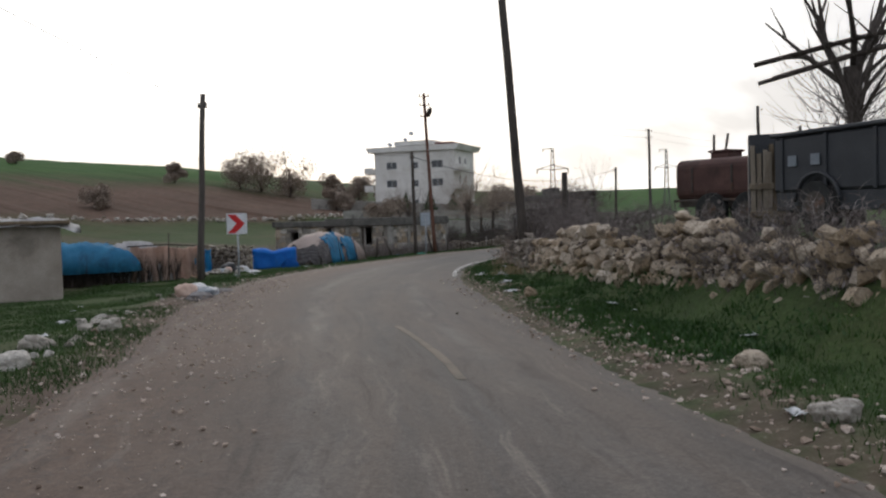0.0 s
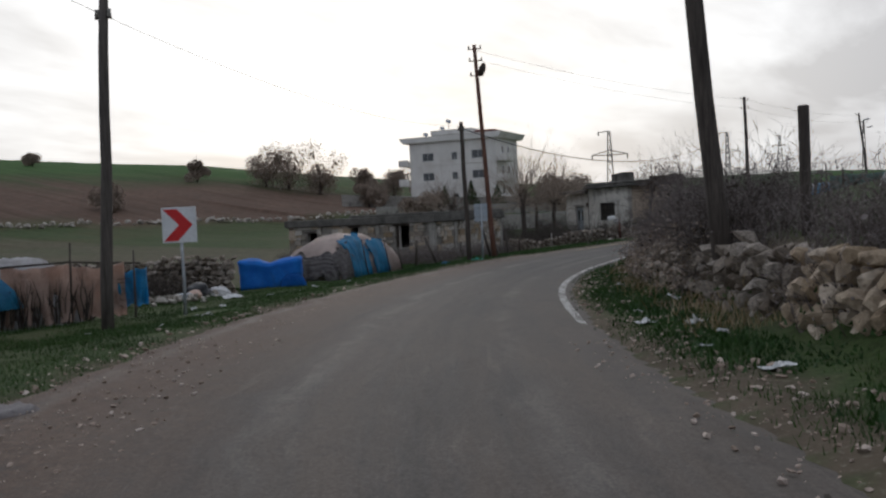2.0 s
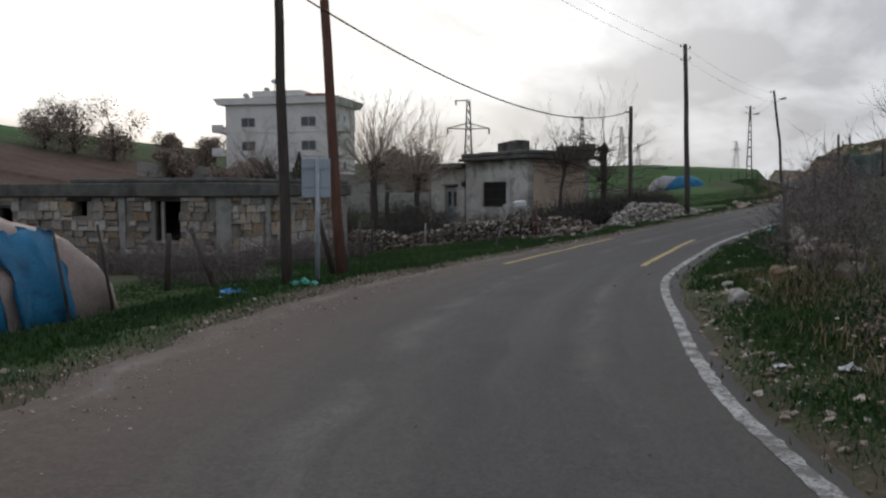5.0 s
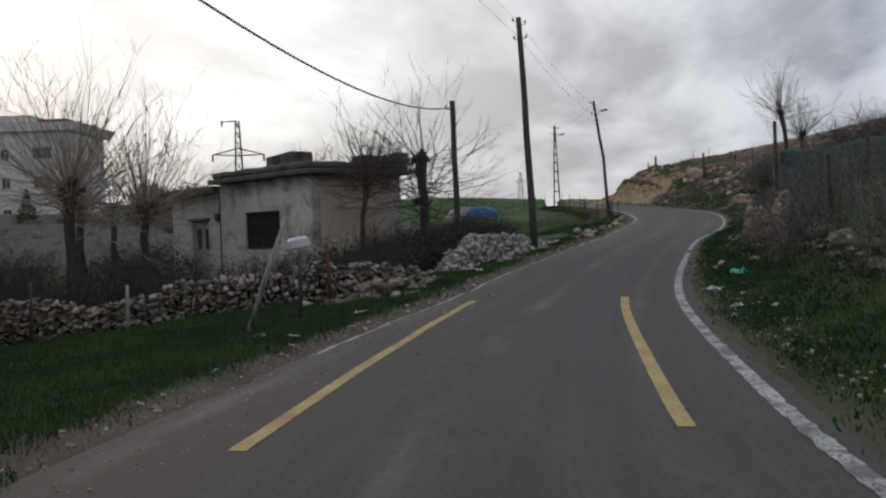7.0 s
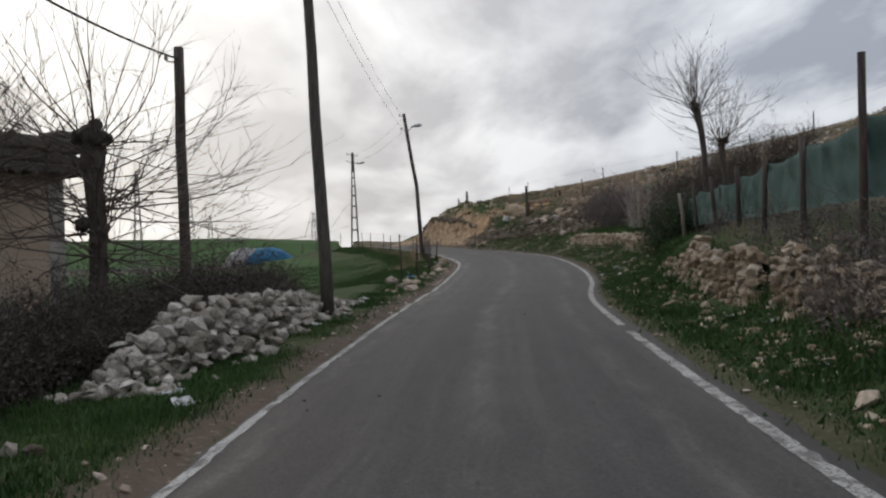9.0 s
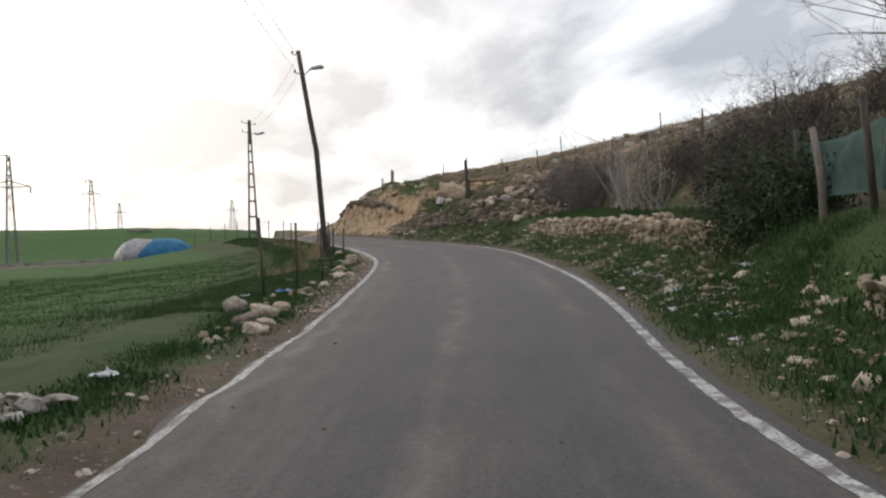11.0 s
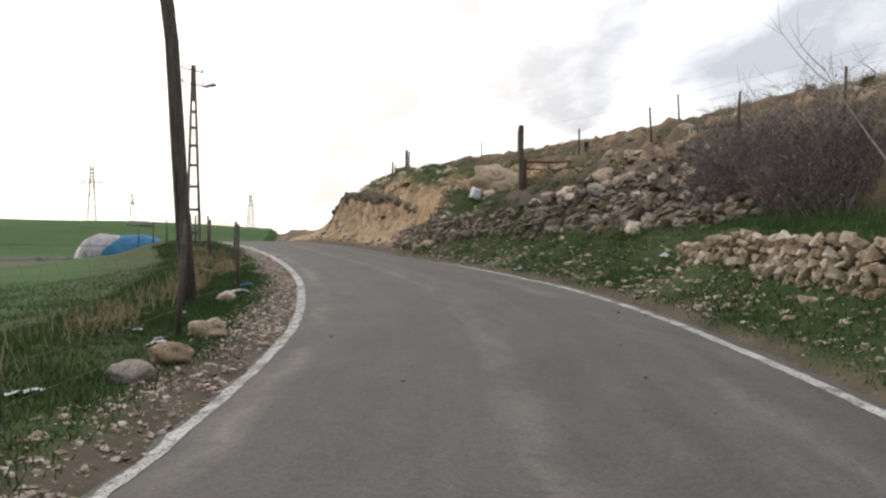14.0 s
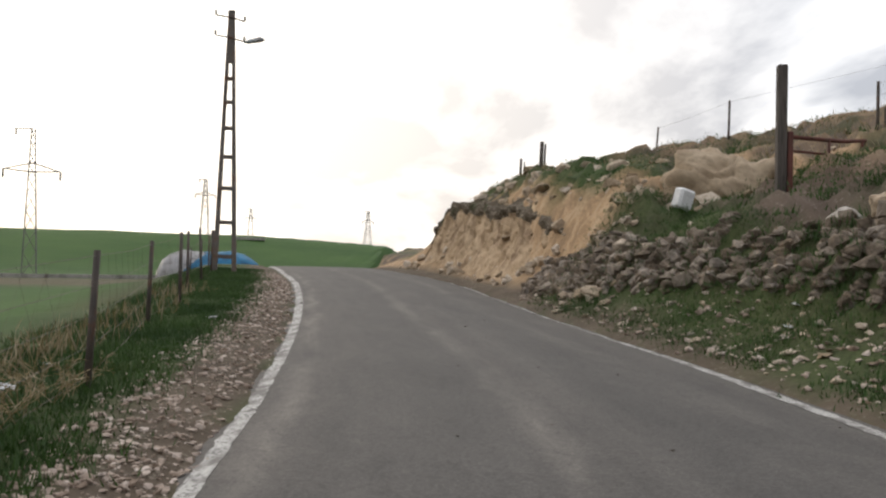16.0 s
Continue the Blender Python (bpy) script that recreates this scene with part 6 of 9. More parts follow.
# ---- dry stone walls ----
def edge_line(edge, y0, y1, offset, side):
    """Points about 0.25 m apart, offset metres out from the road's edge between two y; offset may be a function of y."""
    out = []
    if y0 is None:
        pts = edge
    else:
        i0, i1 = step_at(y0, edge), step_at(y1, edge)
        pts = edge[i0:i1 + 1]
    dense = [pts[0]]
    for a, b in zip(pts, pts[1:]):
        n = max(1, int(np.linalg.norm(b - a) / 0.25))
        dense += [a + (b - a) * k / n for k in range(1, n + 1)]
    dense = np.array(dense)
    t = np.gradient(dense, axis=0)
    t /= np.linalg.norm(t, axis=1)[:, None]
    nrm = np.column_stack([t[:, 1], -t[:, 0]]) * (1 if side == "r" else -1)
    d = np.array([offset(p[1]) if callable(offset) else offset for p in dense])
    return dense + nrm * d[:, None], nrm


def dry_wall(name, edge, side, y0, y1, offset, height, kind, size, seed, label, pick, course=0.24, ragged=0.25, thick=0.5, many=None, lean=0.16, back_fill=True, limit=300, tilt=16):
    """Stones laid in rough courses along the road; those within the y stretch pick are parts, the rest one joined part."""
    rng = random.Random(seed)
    many = many or kind + "_many"
    line, nrm = edge_line(edge, y0, y1, offset, side)
    o = line[len(line) // 2]
    oz = gnd(*o)
    e = empty(name, o[0], o[1], oz)
    seg = np.concatenate([[0], np.cumsum(np.linalg.norm(np.diff(line, axis=0), axis=1))])
    L = seg[-1]
    at = lambda u: (np.array([np.interp(u, seg, line[:, 0]), np.interp(u, seg, line[:, 1])]), np.array([np.interp(u, seg, nrm[:, 0]), np.interp(u, seg, nrm[:, 1])]))
    hof = lambda u, y: (height(y) if callable(height) else height) * (1 + ragged * noise.noise((u * 0.35, seed, 0)) + 0.4 * ragged * noise.noise((u * 1.3, seed, 4)))
    v, f, n = [], [], 0
    z = -0.05
    row = 0
    top = max(hof(u, at(u)[0][1]) for u in np.linspace(0, L, 60))
    while z < top:
        ch = course * rng.uniform(0.8, 1.25)
        u = rng.uniform(-0.2, 0)
        while u < L:
            w = size * rng.uniform(0.6, 1.4)
            p, nn = at(u + w / 2)
            if z + ch * 0.5 < hof(u, p[1]):
                q = p + nn * (lean * z + rng.uniform(-0.08, 0.08) + 0.1)
                zz = gnd(*(p - nn * 0.25)) + z + ch / 2 + rng.uniform(-0.03, 0.03)
                turn = math.degrees(math.atan2(nn[0], -nn[1])) + rng.uniform(-14, 14)
                args = (q[0] - o[0], q[1] - o[1], zz - oz, w * (1.08 if tilt < 20 else 0.95), thick * rng.uniform(0.7, 1.1), ch * rng.uniform(0.9, 1.3), turn, tilt)
                if pick[0] <= p[1] <= pick[1] and n < limit:
                    one_stone(e, kind, rng, *args)
                    n += 1
                else:
                    stones_into(v, f, rng, *args)
            u += w * 0.97
        z += ch * 0.92
    if f:
        tagged(raw("rubble_masonry", v, f, M[many], e), kind="stuff")
    # core sheet behind the stones, coloured dark so gaps look shaded
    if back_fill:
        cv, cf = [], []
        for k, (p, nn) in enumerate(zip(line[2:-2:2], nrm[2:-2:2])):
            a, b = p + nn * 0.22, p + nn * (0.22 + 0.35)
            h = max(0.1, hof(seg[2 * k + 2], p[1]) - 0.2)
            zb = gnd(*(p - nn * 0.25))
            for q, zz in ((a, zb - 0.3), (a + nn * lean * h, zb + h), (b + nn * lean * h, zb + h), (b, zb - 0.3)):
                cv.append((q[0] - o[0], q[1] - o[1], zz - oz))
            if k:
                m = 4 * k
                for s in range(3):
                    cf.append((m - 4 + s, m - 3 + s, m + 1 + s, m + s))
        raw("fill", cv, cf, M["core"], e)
    return tagged(e, label, "stone wall")


yard_offset = lambda y: np.interp(y, [-8, 10, 14, 22, 33], [2.5, 2.4, 2.1, 1.9, 1.7])
yard_height = lambda y: np.interp(y, [-8, 9, 12.5, 15.5, 20, 28, 33], [0.9, 0.9, 0.95, 1.2, 1.0, 0.7, 0.4])
dry_wall("dry_stone_wall", EDGE_R, "r", -8, 19.5, yard_offset, yard_height, "stone_warm", 0.26, 31, "rough weathered limestone wall holding up the yard", (9.5, 18.5), 0.215, 0.5, tilt=38, thick=0.42)
dry_wall("dry_stone_wall", EDGE_R, "r", 19.7, 33, yard_offset, yard_height, "stone_mid", 0.25, 51, "rough grey-brown dry stone wall under the brambles", (19, 24), 0.20, 0.5, tilt=38, thick=0.42)
dry_wall("dry_stone_wall", EDGE_R, "r", 60, 67.5, lambda y: np.interp(y, [60, 64, 68], [2.0, 1.9, 1.7]), lambda y: np.interp(y, [60, 61.5, 65.5, 67.5], [0.45, 0.95, 0.95, 0.8]), "stone_warm", 0.165, 32, "tumbled brown limestone wall below the green net", (60, 68), 0.15, 0.9, tilt=40, thick=0.26)
dry_wall("dry_stone_wall", EDGE_R, "r", 67.8, 77, lambda y: np.interp(y, [68, 72, 77], [1.65, 1.7, 1.75]), lambda y: np.interp(y, [68, 70, 74, 77], [0.85, 0.8, 0.75, 0.4]), "stone_warm", 0.165, 33, "tumbled brown limestone wall below the green net", (68, 77), 0.15, 0.9, tilt=40, thick=0.26)
dry_wall("dry_stone_wall", EDGE_R, "r", 82, 103.8, lambda y: np.interp(y, [82, 93, 100, 104], [2.0, 1.9, 1.5, 1.6]), lambda y: np.interp(y, [82, 83.5, 101.5, 103.8], [0.5, 0.85, 0.85, 0.5]), "stone_warm", 0.175, 34, "warm limestone terrace wall below the grassy hillside", (85, 95), 0.155, 0.25, tilt=34, thick=0.27)
dry_wall("dry_stone_wall", EDGE_R, "r", 40, 59, lambda y: np.interp(y, [40, 59], [2.3, 2.3]), lambda y: np.interp(y, [40, 44, 52, 59], [0.35, 0.6, 0.6, 0.5]), "stone_mid", 0.26, 35, "tumbled grey stone wall overgrown by brambles", (46, 59), 0.2, 0.6, tilt=30)
dry_wall("dry_stone_wall", spline([(-28.2, 61.4), (-30.2, 59.2), (-33.6, 58.5), (-38.0, 59.2), (-46.0, 60.6)], 8), "r", None, None, 0.0, lambda y: np.interp(y, [60.2, 61.4], [0.78, 0.4]), "stone_mid", 0.145, 36, "low grey rubble wall in front of the old house", (50, 70), 0.095, 0.5, lean=0.1, tilt=38, thick=0.26)

dry_wall("dry_stone_wall", spline([(-29.4, 28.7), (-32.2, 28.3), (-36.5, 27.0)], 8), "r", None, None, 0.0, 1.15, "stone_mid", 0.2, 37, "grey dry stone pen wall beside the blue wrapped stack", (0, 100), 0.15, 0.25, lean=0.05, tilt=26, thick=0.3)


def heap(name, spots, kind, seed, label, many="stone_many", limit=300, category="stone heap"):
    """Loose stones; spots: (x, y, lift over ground, size)."""
    rng = random.Random(seed)
    x0, y0 = spots[0][:2]
    e = empty(name, x0, y0, gnd(x0, y0))
    z0 = gnd(x0, y0)
    v, f = [], []
    for k, (x, y, up, s) in enumerate(spots):
        args = (x - x0, y - y0, gnd(x, y) + up + s * 0.22 - z0, s * rng.uniform(0.8, 1.3), s * rng.uniform(0.7, 1.0), s * rng.uniform(0.55, 0.8), rng.uniform(0, 360), 25)
        if k < limit:
            one_stone(e, kind, rng, *args)
        else:
            stones_into(v, f, rng, *args)
    if f:
        tagged(raw("loose_rubble", v, f, M[many], e), kind="stuff")
    return tagged(e, label, category)


rng = random.Random(77)
# piled stones along the left verge by the timber poles
for y_lo, y_hi, d_mid, wide, tall, count, tag, seed in ((57.6, 62.0, 2.2, 0.9, ((57.6, 0.2), (59, 0.35), (61, 0.35), (62, 0.2)), 200, "low heap of grey-brown field stones at the wall end", 40),
                                                        (64.6, 76.6, 2.0, 0.85, ((64.6, 0.2), (66.2, 0.9), (67.5, 0.95), (70, 0.8), (73, 0.6), (75, 0.4), (76.6, 0.12)), 1250, "long heap of pale field stones on the verge", 41)):
    line, nrm = edge_line(EDGE_L, y_lo, y_hi, 0.0, "l")
    spots = []
    for _ in range(count):
        k = rng.randrange(len(line))
        h_here = float(np.interp(line[k][1], *zip(*tall)))
        d = rng.gauss(0, wide * 0.42)
        up = max(0.0, h_here * (1 - (abs(d) / wide) ** 1.3) * rng.random() ** 0.6 - 0.08)
        spots.append((line[k][0] + nrm[k][0] * (d_mid + d), line[k][1] + nrm[k][1] * (d_mid + d), up, rng.choice((0.10, 0.13, 0.17, 0.22, 0.30)) * rng.uniform(0.8, 1.2)))
    spots.sort(key=lambda s_: -s_[3])
    heap("stone_heap", spots, "stone" if seed == 41 else "stone_mid", seed, tag)
# dark rubble tipped down the bank
spots = []
line, nrm = edge_line(EDGE_R, 104.5, 122.5, 0.0, "r")
for _ in range(4300):
    k = rng.randrange(len(line))
    y = line[k][1]
    lo = np.interp(y, [106, 112.5, 115.7, 119.7, 122], [2.4, 2.0, 1.4, 0.85, 0.75])
    hi = np.interp(y, [106, 110, 112, 114, 116, 119, 122], [6.0, 5.6, 4.4, 2.9, 2.1, 1.65, 1.4])
    d = lo + (hi - lo) * rng.random() ** 1.1
    spots.append((line[k][0] + nrm[k][0] * d, y + nrm[k][1] * d, rng.uniform(-0.08, 0.10), rng.choice((0.12, 0.16, 0.2, 0.27)) * rng.uniform(0.8, 1.3)))
spots.sort(key=lambda s: abs(s[1] - 113))
heap("rubble_slope", spots, "stone_dark", 42, "brown tipped rubble covering the foot of the bank", "stone_dark_many", category="rubble")
spots = []
for _ in range(90):
    x, y = rng.gauss(-12.6, 0.9), rng.gauss(110.5, 3.0)
    spots.append((x, y, rng.uniform(-0.03, 0.1), rng.choice((0.2, 0.28, 0.42)) * rng.uniform(0.8, 1.3)))
heap("boulder_scatter", spots, "stone_warm", 43, "pale brown boulders lying across the upper bank", category="boulders")
spots = []
line, nrm = edge_line(EDGE_R, 117, 138, 0.0, "r")
for _ in range(260):
    k = rng.randrange(len(line))
    d = rng.choice((rng.uniform(0.7, 1.9), rng.uniform(2.2, 5.0)))
    spots.append((line[k][0] + nrm[k][0] * d, line[k][1] + nrm[k][1] * d, -0.03, rng.choice((0.12, 0.2, 0.34)) * rng.uniform(0.7, 1.4)))
heap("rock_scatter", spots, "stone_warm", 44, "broken ochre rock fallen from the cut bank", category="rocks")
spots = []
line, nrm = edge_line(EDGE_R, 118.5, 137, 0.0, "r")
for _ in range(120):
    k = rng.randrange(len(line))
    d = rng.choice((rng.uniform(1.5, 2.4), rng.uniform(2.2, 3.6), rng.uniform(2.8, 4.2)))
    spots.append((line[k][0] + nrm[k][0] * d, line[k][1] + nrm[k][1] * d, rng.uniform(-0.26, -0.1), rng.uniform(0.2, 0.6)))
heap("rock_ledge", spots, "stone_warm", 50, "broken ochre ledges of the road cutting", category="rock face")
# the cut face itself: fluted ochre marl under a lip of topsoil
def rock_face():
    line, nrm = edge_line(EDGE_R, 119.5, 138, 0.0, "r")
    o = Vector((line[len(line) // 2][0], line[len(line) // 2][1], 0))
    fine = np.linspace(0, len(line) - 1, len(line) * 3)
    line = np.column_stack([np.interp(fine, range(len(line)), line[:, c]) for c in (0, 1)])
    nrm = np.column_stack([np.interp(fine, range(len(nrm)), nrm[:, c]) for c in (0, 1)])
    n, m = len(line), 40
    v, f, mats = [], [], []
    for i in range(n):
        p, nn, y = line[i], nrm[i], line[i][1]
        u = i * 0.085
        H = float(np.interp(y, [119.5, 121.5, 124, 127, 131, 134.5, 136.5, 138], [0.5, 1.0, 1.7, 2.1, 2.4, 2.5, 1.7, 0.2])) * (1 + 0.10 * noise.noise((u * 0.6, 3, 0)) + 0.09 * noise.noise((u * 2.2, 3, 7)))
        z0 = float(road_z(y))
        for j in range(m + 1):
            t = j / m
            crag = 0.20 * noise.fractal((u * 1.2, t * 1.6, 1.0), 1.0, 2.0, 4) + 0.14 * noise.fractal((u * 3.5, t * 9, 4), 0.8, 2.1, 4) - 0.10 * abs(noise.noise((u * 2.6, t * 1.5, 9)))
            if t < 0.8:
                s = t / 0.8
                d = 0.85 + 1.25 * s ** 0.7 + crag * (0.4 + 0.6 * s) - 0.12 * smooth(0.88, 0.97, s)
                z = z0 + 0.02 + H * s ** 1.2
            else:
                s = (t - 0.8) / 0.2
                d = 2.0 + 1.5 * s + crag * (1 - s)
                q = p + nn * d
                z = (z0 + 0.04 + H) * (1 - s) + (gnd(q[0], q[1]) - 0.12) * s + (0.12 * noise.noise((u * 2, s * 3, 2)) + 0.2) * math.sin(s * 3.1)
            q = p + nn * d
            v.append((q[0] - o.x, q[1] - o.y, z))
    for i in range(n - 1):
        for j in range(m):
            a = i * (m + 1) + j
            f.append((a, a + m + 1, a + m + 2, a + 1))
            mats.append(1 if j >= (0.70 + 0.07 * noise.noise((i * 0.11, 5, 0))) * m else 0)
    ob = raw("rock_face", v, f, [M["ochre"], M["cap_soil"]])
    ob.matrix_basis = pose(*o)
    for p, k in zip(ob.data.polygons, mats):
        p.material_index = k
    return tagged(ob, "fluted ochre marl face of the road cutting under dark topsoil", "rock face", kind="structure")


rock_face()
# big loose rocks on the verges
def boulder_mesh(rng_, kind):
    """A weathered rock with rounded, uneven faces."""
    bm = bmesh.new()
    bmesh.ops.create_icosphere(bm, subdivisions=4, radius=0.5)
    o = Vector((rng_.uniform(0, 50), rng_.uniform(0, 50), 0))
    for v in bm.verts:
        c = v.co.copy()
        k = (abs(c.x) ** 3 + abs(c.y) ** 3 + abs(c.z) ** 3) ** (1 / 3)
        v.co = c * (0.5 / k) * (0.92 + 0.30 * noise.noise(c * 2.2 + o) + 0.12 * noise.noise(c * 6 + o) + 0.05 * noise.noise(c * 15 + o))
    return part("boulder", bm, M[kind], None, "", True)


for x, y, s, kind in ((-22.4, 99.0, 0.40, "stone_warm"), (-22.5, 97.4, 0.38, "stone_warm"), (-22.74, 102.8, 0.34, "stone_warm"), (-23.0, 91.4, 0.32, "stone_warm"), (-22.7, 92.2, 0.24, "stone_warm"), (-22.96, 93.7, 0.36, "stone_warm"), (-22.64, 96.5, 0.34, "stone"),
                      (-24.4, 83.1, 0.42, "stone_warm"), (-24.3, 82.0, 0.28, "stone_warm"), (-24.17, 84.1, 0.30, "stone_warm"), (-24.97, 84.2, 0.45, "stone_mid"), (-23.8, 86.9, 0.32, "stone_mid"), (-23.4, 88.6, 0.28, "stone_warm"), (-24.64, 82.3, 0.36, "stone_mid"), (-24.4, 81.3, 0.3, "stone_warm"),
                      (-7.8, 15.05, 0.3, "stone_warm"), (-2.0, 8.35, 0.3, "stone_warm"), (-1.0, 6.4, 0.28, "stone"), (-20.2, 42.9, 0.42, "stone_warm"), (-19.9, 42.3, 0.4, "stone_warm"), (-20.7, 41.0, 0.34, "stone"), (-21.05, 42.8, 0.2, "stone"), (-11.4, 8.2, 0.34, "stone"), (-9.05, 5.3, 0.36, "stone"), (-10.7, 6.6, 0.38, "stone"),
                      (-14.8, 114.1, 0.62, "stone_warm"), (-14.5, 113.5, 0.55, "stone_warm"), (-13.6, 112.6, 0.75, "stone_warm"), (-13.3, 111.7, 0.6, "stone_warm"), (-14.0, 112.2, 0.5, "stone"), (-15.2, 114.8, 0.4, "stone"), (1.9, 8.0, 0.62, "stone"), (1.1, 9.3, 0.7, "stone_warm"), (0.2, 10.2, 0.6, "stone"), (-0.5, 11.3, 0.55, "stone"), (-1.6, 12.1, 0.5, "stone_warm"), (2.6, 7.4, 0.6, "stone_warm")):
    ob = boulder_mesh(rng, kind)
    ob.matrix_basis = pose(x, y, gnd(x, y) + s * 0.18, rng.uniform(-20, 20), rng.uniform(-20, 20), rng.uniform(0, 360)) @ Matrix.Diagonal((s * 1.2, s * 0.9, s * 0.7, 1))
    tagged(ob, "single weathered limestone boulder on the grass verge", "boulder", "loose boulders on the verges")
spots = [(rng.gauss(-15.3, 0.4), rng.gauss(13.5, 0.4), rng.uniform(0, 0.05), rng.choice((0.07, 0.1, 0.16))) for _ in range(46)]
heap("stone_heap", spots, "stone", 45, "small heap of stones and rubbish on the verge")
spots = []
line, nrm = edge_line(EDGE_L, -4, 12, 0.0, "l")
for _ in range(110):
    k = rng.randrange(len(line)); d = rng.gauss(1.3, 0.3)
    spots.append((line[k][0] + nrm[k][0] * d, line[k][1] + nrm[k][1] * d, -0.02, rng.choice((0.07, 0.1, 0.16, 0.26))))
heap("stone_row", spots, "stone", 46, "broken row of pale stones in the grass")
spots = []
line, nrm = edge_line(EDGE_L, 80, 96, 0.0, "l")
for _ in range(110):
    k = rng.randrange(len(line)); d = rng.gauss(0.95, 0.22)
    spots.append((line[k][0] + nrm[k][0] * d, line[k][1] + nrm[k][1] * d, -0.01, rng.choice((0.05, 0.08, 0.12, 0.18))))
heap("stone_row", spots, "stone_warm", 47, "scattered stones at the foot of the field fence")
spots = []
for k in range(300):
    a = radians(30 + 60 * k / 300)
    spots.append((-15 - 99.5 * math.sin(a) + rng.gauss(0, 0.5), 40 + 99.5 * math.cos(a) + rng.gauss(0, 0.5), rng.uniform(0, 0.35), rng.choice((0.4, 0.6, 0.8))))
heap("field_wall", spots, "stone", 48, "collapsed pale stone field wall below the ploughed slope", category="stone wall")
spots = [(rng.gauss(-28.6, 0.5), 26.0 + rng.gauss(0, 0.8), rng.uniform(0, 0.12), rng.choice((0.14, 0.2, 0.28))) for k in range(60)]
heap("stone_heap", spots, "stone", 49, "grey stone heap beside the blue wrapped stack")


# ---- fences ----
def post(parent, x, y, o, h, r, mat, lean=(0, 0), name="post", sides=6):
    z = gnd(x, y)
    p = Vector((x, y, z)) - o
    return tube(name, [p - Vector((0, 0, 0.2)), p + Vector((lean[0], lean[1], h))], [r, r * 0.85], mat, parent, sides)


def wire_fence(name, spots, h, label, mesh=0.14, mat_post="metal_dark", r=0.035, net=True, wires=5):
    """Posts with a wire mesh strung between them."""
    rng_ = random.Random(len(spots) * 7 + int(h * 10))
    x0, y0 = spots[0][:2]
    o = Vector((x0, y0, gnd(x0, y0)))
    e = empty(name, *o)
    tops = []
    for x, y, hh in spots:
        ln = (rng_.gauss(0, 0.05), rng_.gauss(0, 0.05))
        post(e, x, y, o, hh, r, M[mat_post], ln)
        tops.append((Vector((x, y, gnd(x, y))) - o, Vector((x + ln[0], y + ln[1], gnd(x, y) + hh)) - o))
    v, f = [], []
    for (a0, a1), (b0, b1) in zip(tops, tops[1:]):
        for k in range(wires):
            t = 0.08 + 0.88 * k / max(1, wires - 1)
            pa, pb = a0.lerp(a1, t), b0.lerp(b1, t)
            tube_into(v, f, [pa, pa.lerp(pb, 0.5) - Vector((0, 0, 0.03)), pb], [0.003] * 3, 3, False)
        if net:
            n = int((b0 - a0).length / mesh)
            for k in range(n):
                for s in (-1, 1):
                    t0 = k / n
                    t1 = min(1, max(0, t0 + s * h * 0.6 / max(0.2, (b0 - a0).length)))
                    pa = a0.lerp(b0, t0) + (a1 - a0) * 0.05
                    pb = a1.lerp(b1, t1) - (a1 - a0) * 0.05
                    tube_into(v, f, [pa, pb], [0.0009] * 2, 3, False)
    tagged(raw("wire_mesh", v, f, M["metal_dark"], e), kind="stuff")
    return tagged(e, label, "fence")


wire_fence("field_fence", [(-24.6, 86.3, 1.62), (-24.0, 88.4, 1.5), (-23.42, 90.8, 1.35), (-23.15, 94.9, 1.3), (-22.72, 98.8, 1.15), (-23.2, 101.6, 1.3), (-22.92, 105.6, 1.2), (-23.62, 110.1, 1.2), (-25.0, 115.1, 1.2), (-25.5, 117.9, 1.25), (-26.5, 121.3, 1.3),
                        (-27.2, 124.5, 1.35), (-28.2, 128.5, 1.3), (-29.4, 132.5, 1.3), (-30.6, 136, 1.2), (-32.2, 140, 1.2), (-34, 144, 1.2)], 1.4, "rusty post and wire mesh fence along the green field", 0.5)
wire_fence("hill_fence", [(-12.1, 88.0, 1.2), (-10.9, 93.0, 1.3), (-9.2, 99.3, 1.25), (-10.2, 102.1, 1.2), (-10.4, 106.0, 1.15), (-10.9, 110.0, 1.1), (-11.6, 114.5, 1.1), (-12.5, 119.8, 1.05)], 1.2, "leaning post and wire fence along the hillside", 0.2)
wire_fence("hill_fence", [(-7.0, 84, 1.2), (-6.4, 92, 1.2), (-5.8, 100, 1.1), (-6.4, 110, 1.1), (-9, 119, 1.1), (-13.6, 126, 1.1), (-14.5, 131, 0.9)], 1.2, "sparse post fence near the hilltop", 0.4, net=False, wires=2)
wire_fence("yard_fence", [(-20.2, 44, 1.3), (-19.9, 50, 1.2), (-20.0, 57, 1.25)], 1.2, "post and wire fence among the brambles", 0.25, "wood", 0.045)
wire_fence("yard_fence", [(-1.6, 26.5, 1.35), (-5.0, 30.5, 1.3), (-8.2, 34.5, 1.4), (-12.0, 38.0, 1.3), (-15.0, 42.0, 1.35)], 1.2, "leaning post and wire fence round the upper yard", 0.3, "wood", 0.05, net=False, wires=3)
for x, y, h, r in ((-18.0, 133.9, 1.25, 0.09), (-18.7, 134.6, 0.85, 0.06)):
    o = Vector((x, y, gnd(x, y)))
    e = empty("fence_post", *o)
    post(e, x, y, o, h, r, M["wood"], (0.03, 0))
    post(e, x + 0.12, y + 0.05, o, h * 0.85, r * 0.5, M["wood"], (0.04, 0), "prop")
    tagged(e, "old squared timber post standing on the cliff top", "post", "posts on the cliff top")

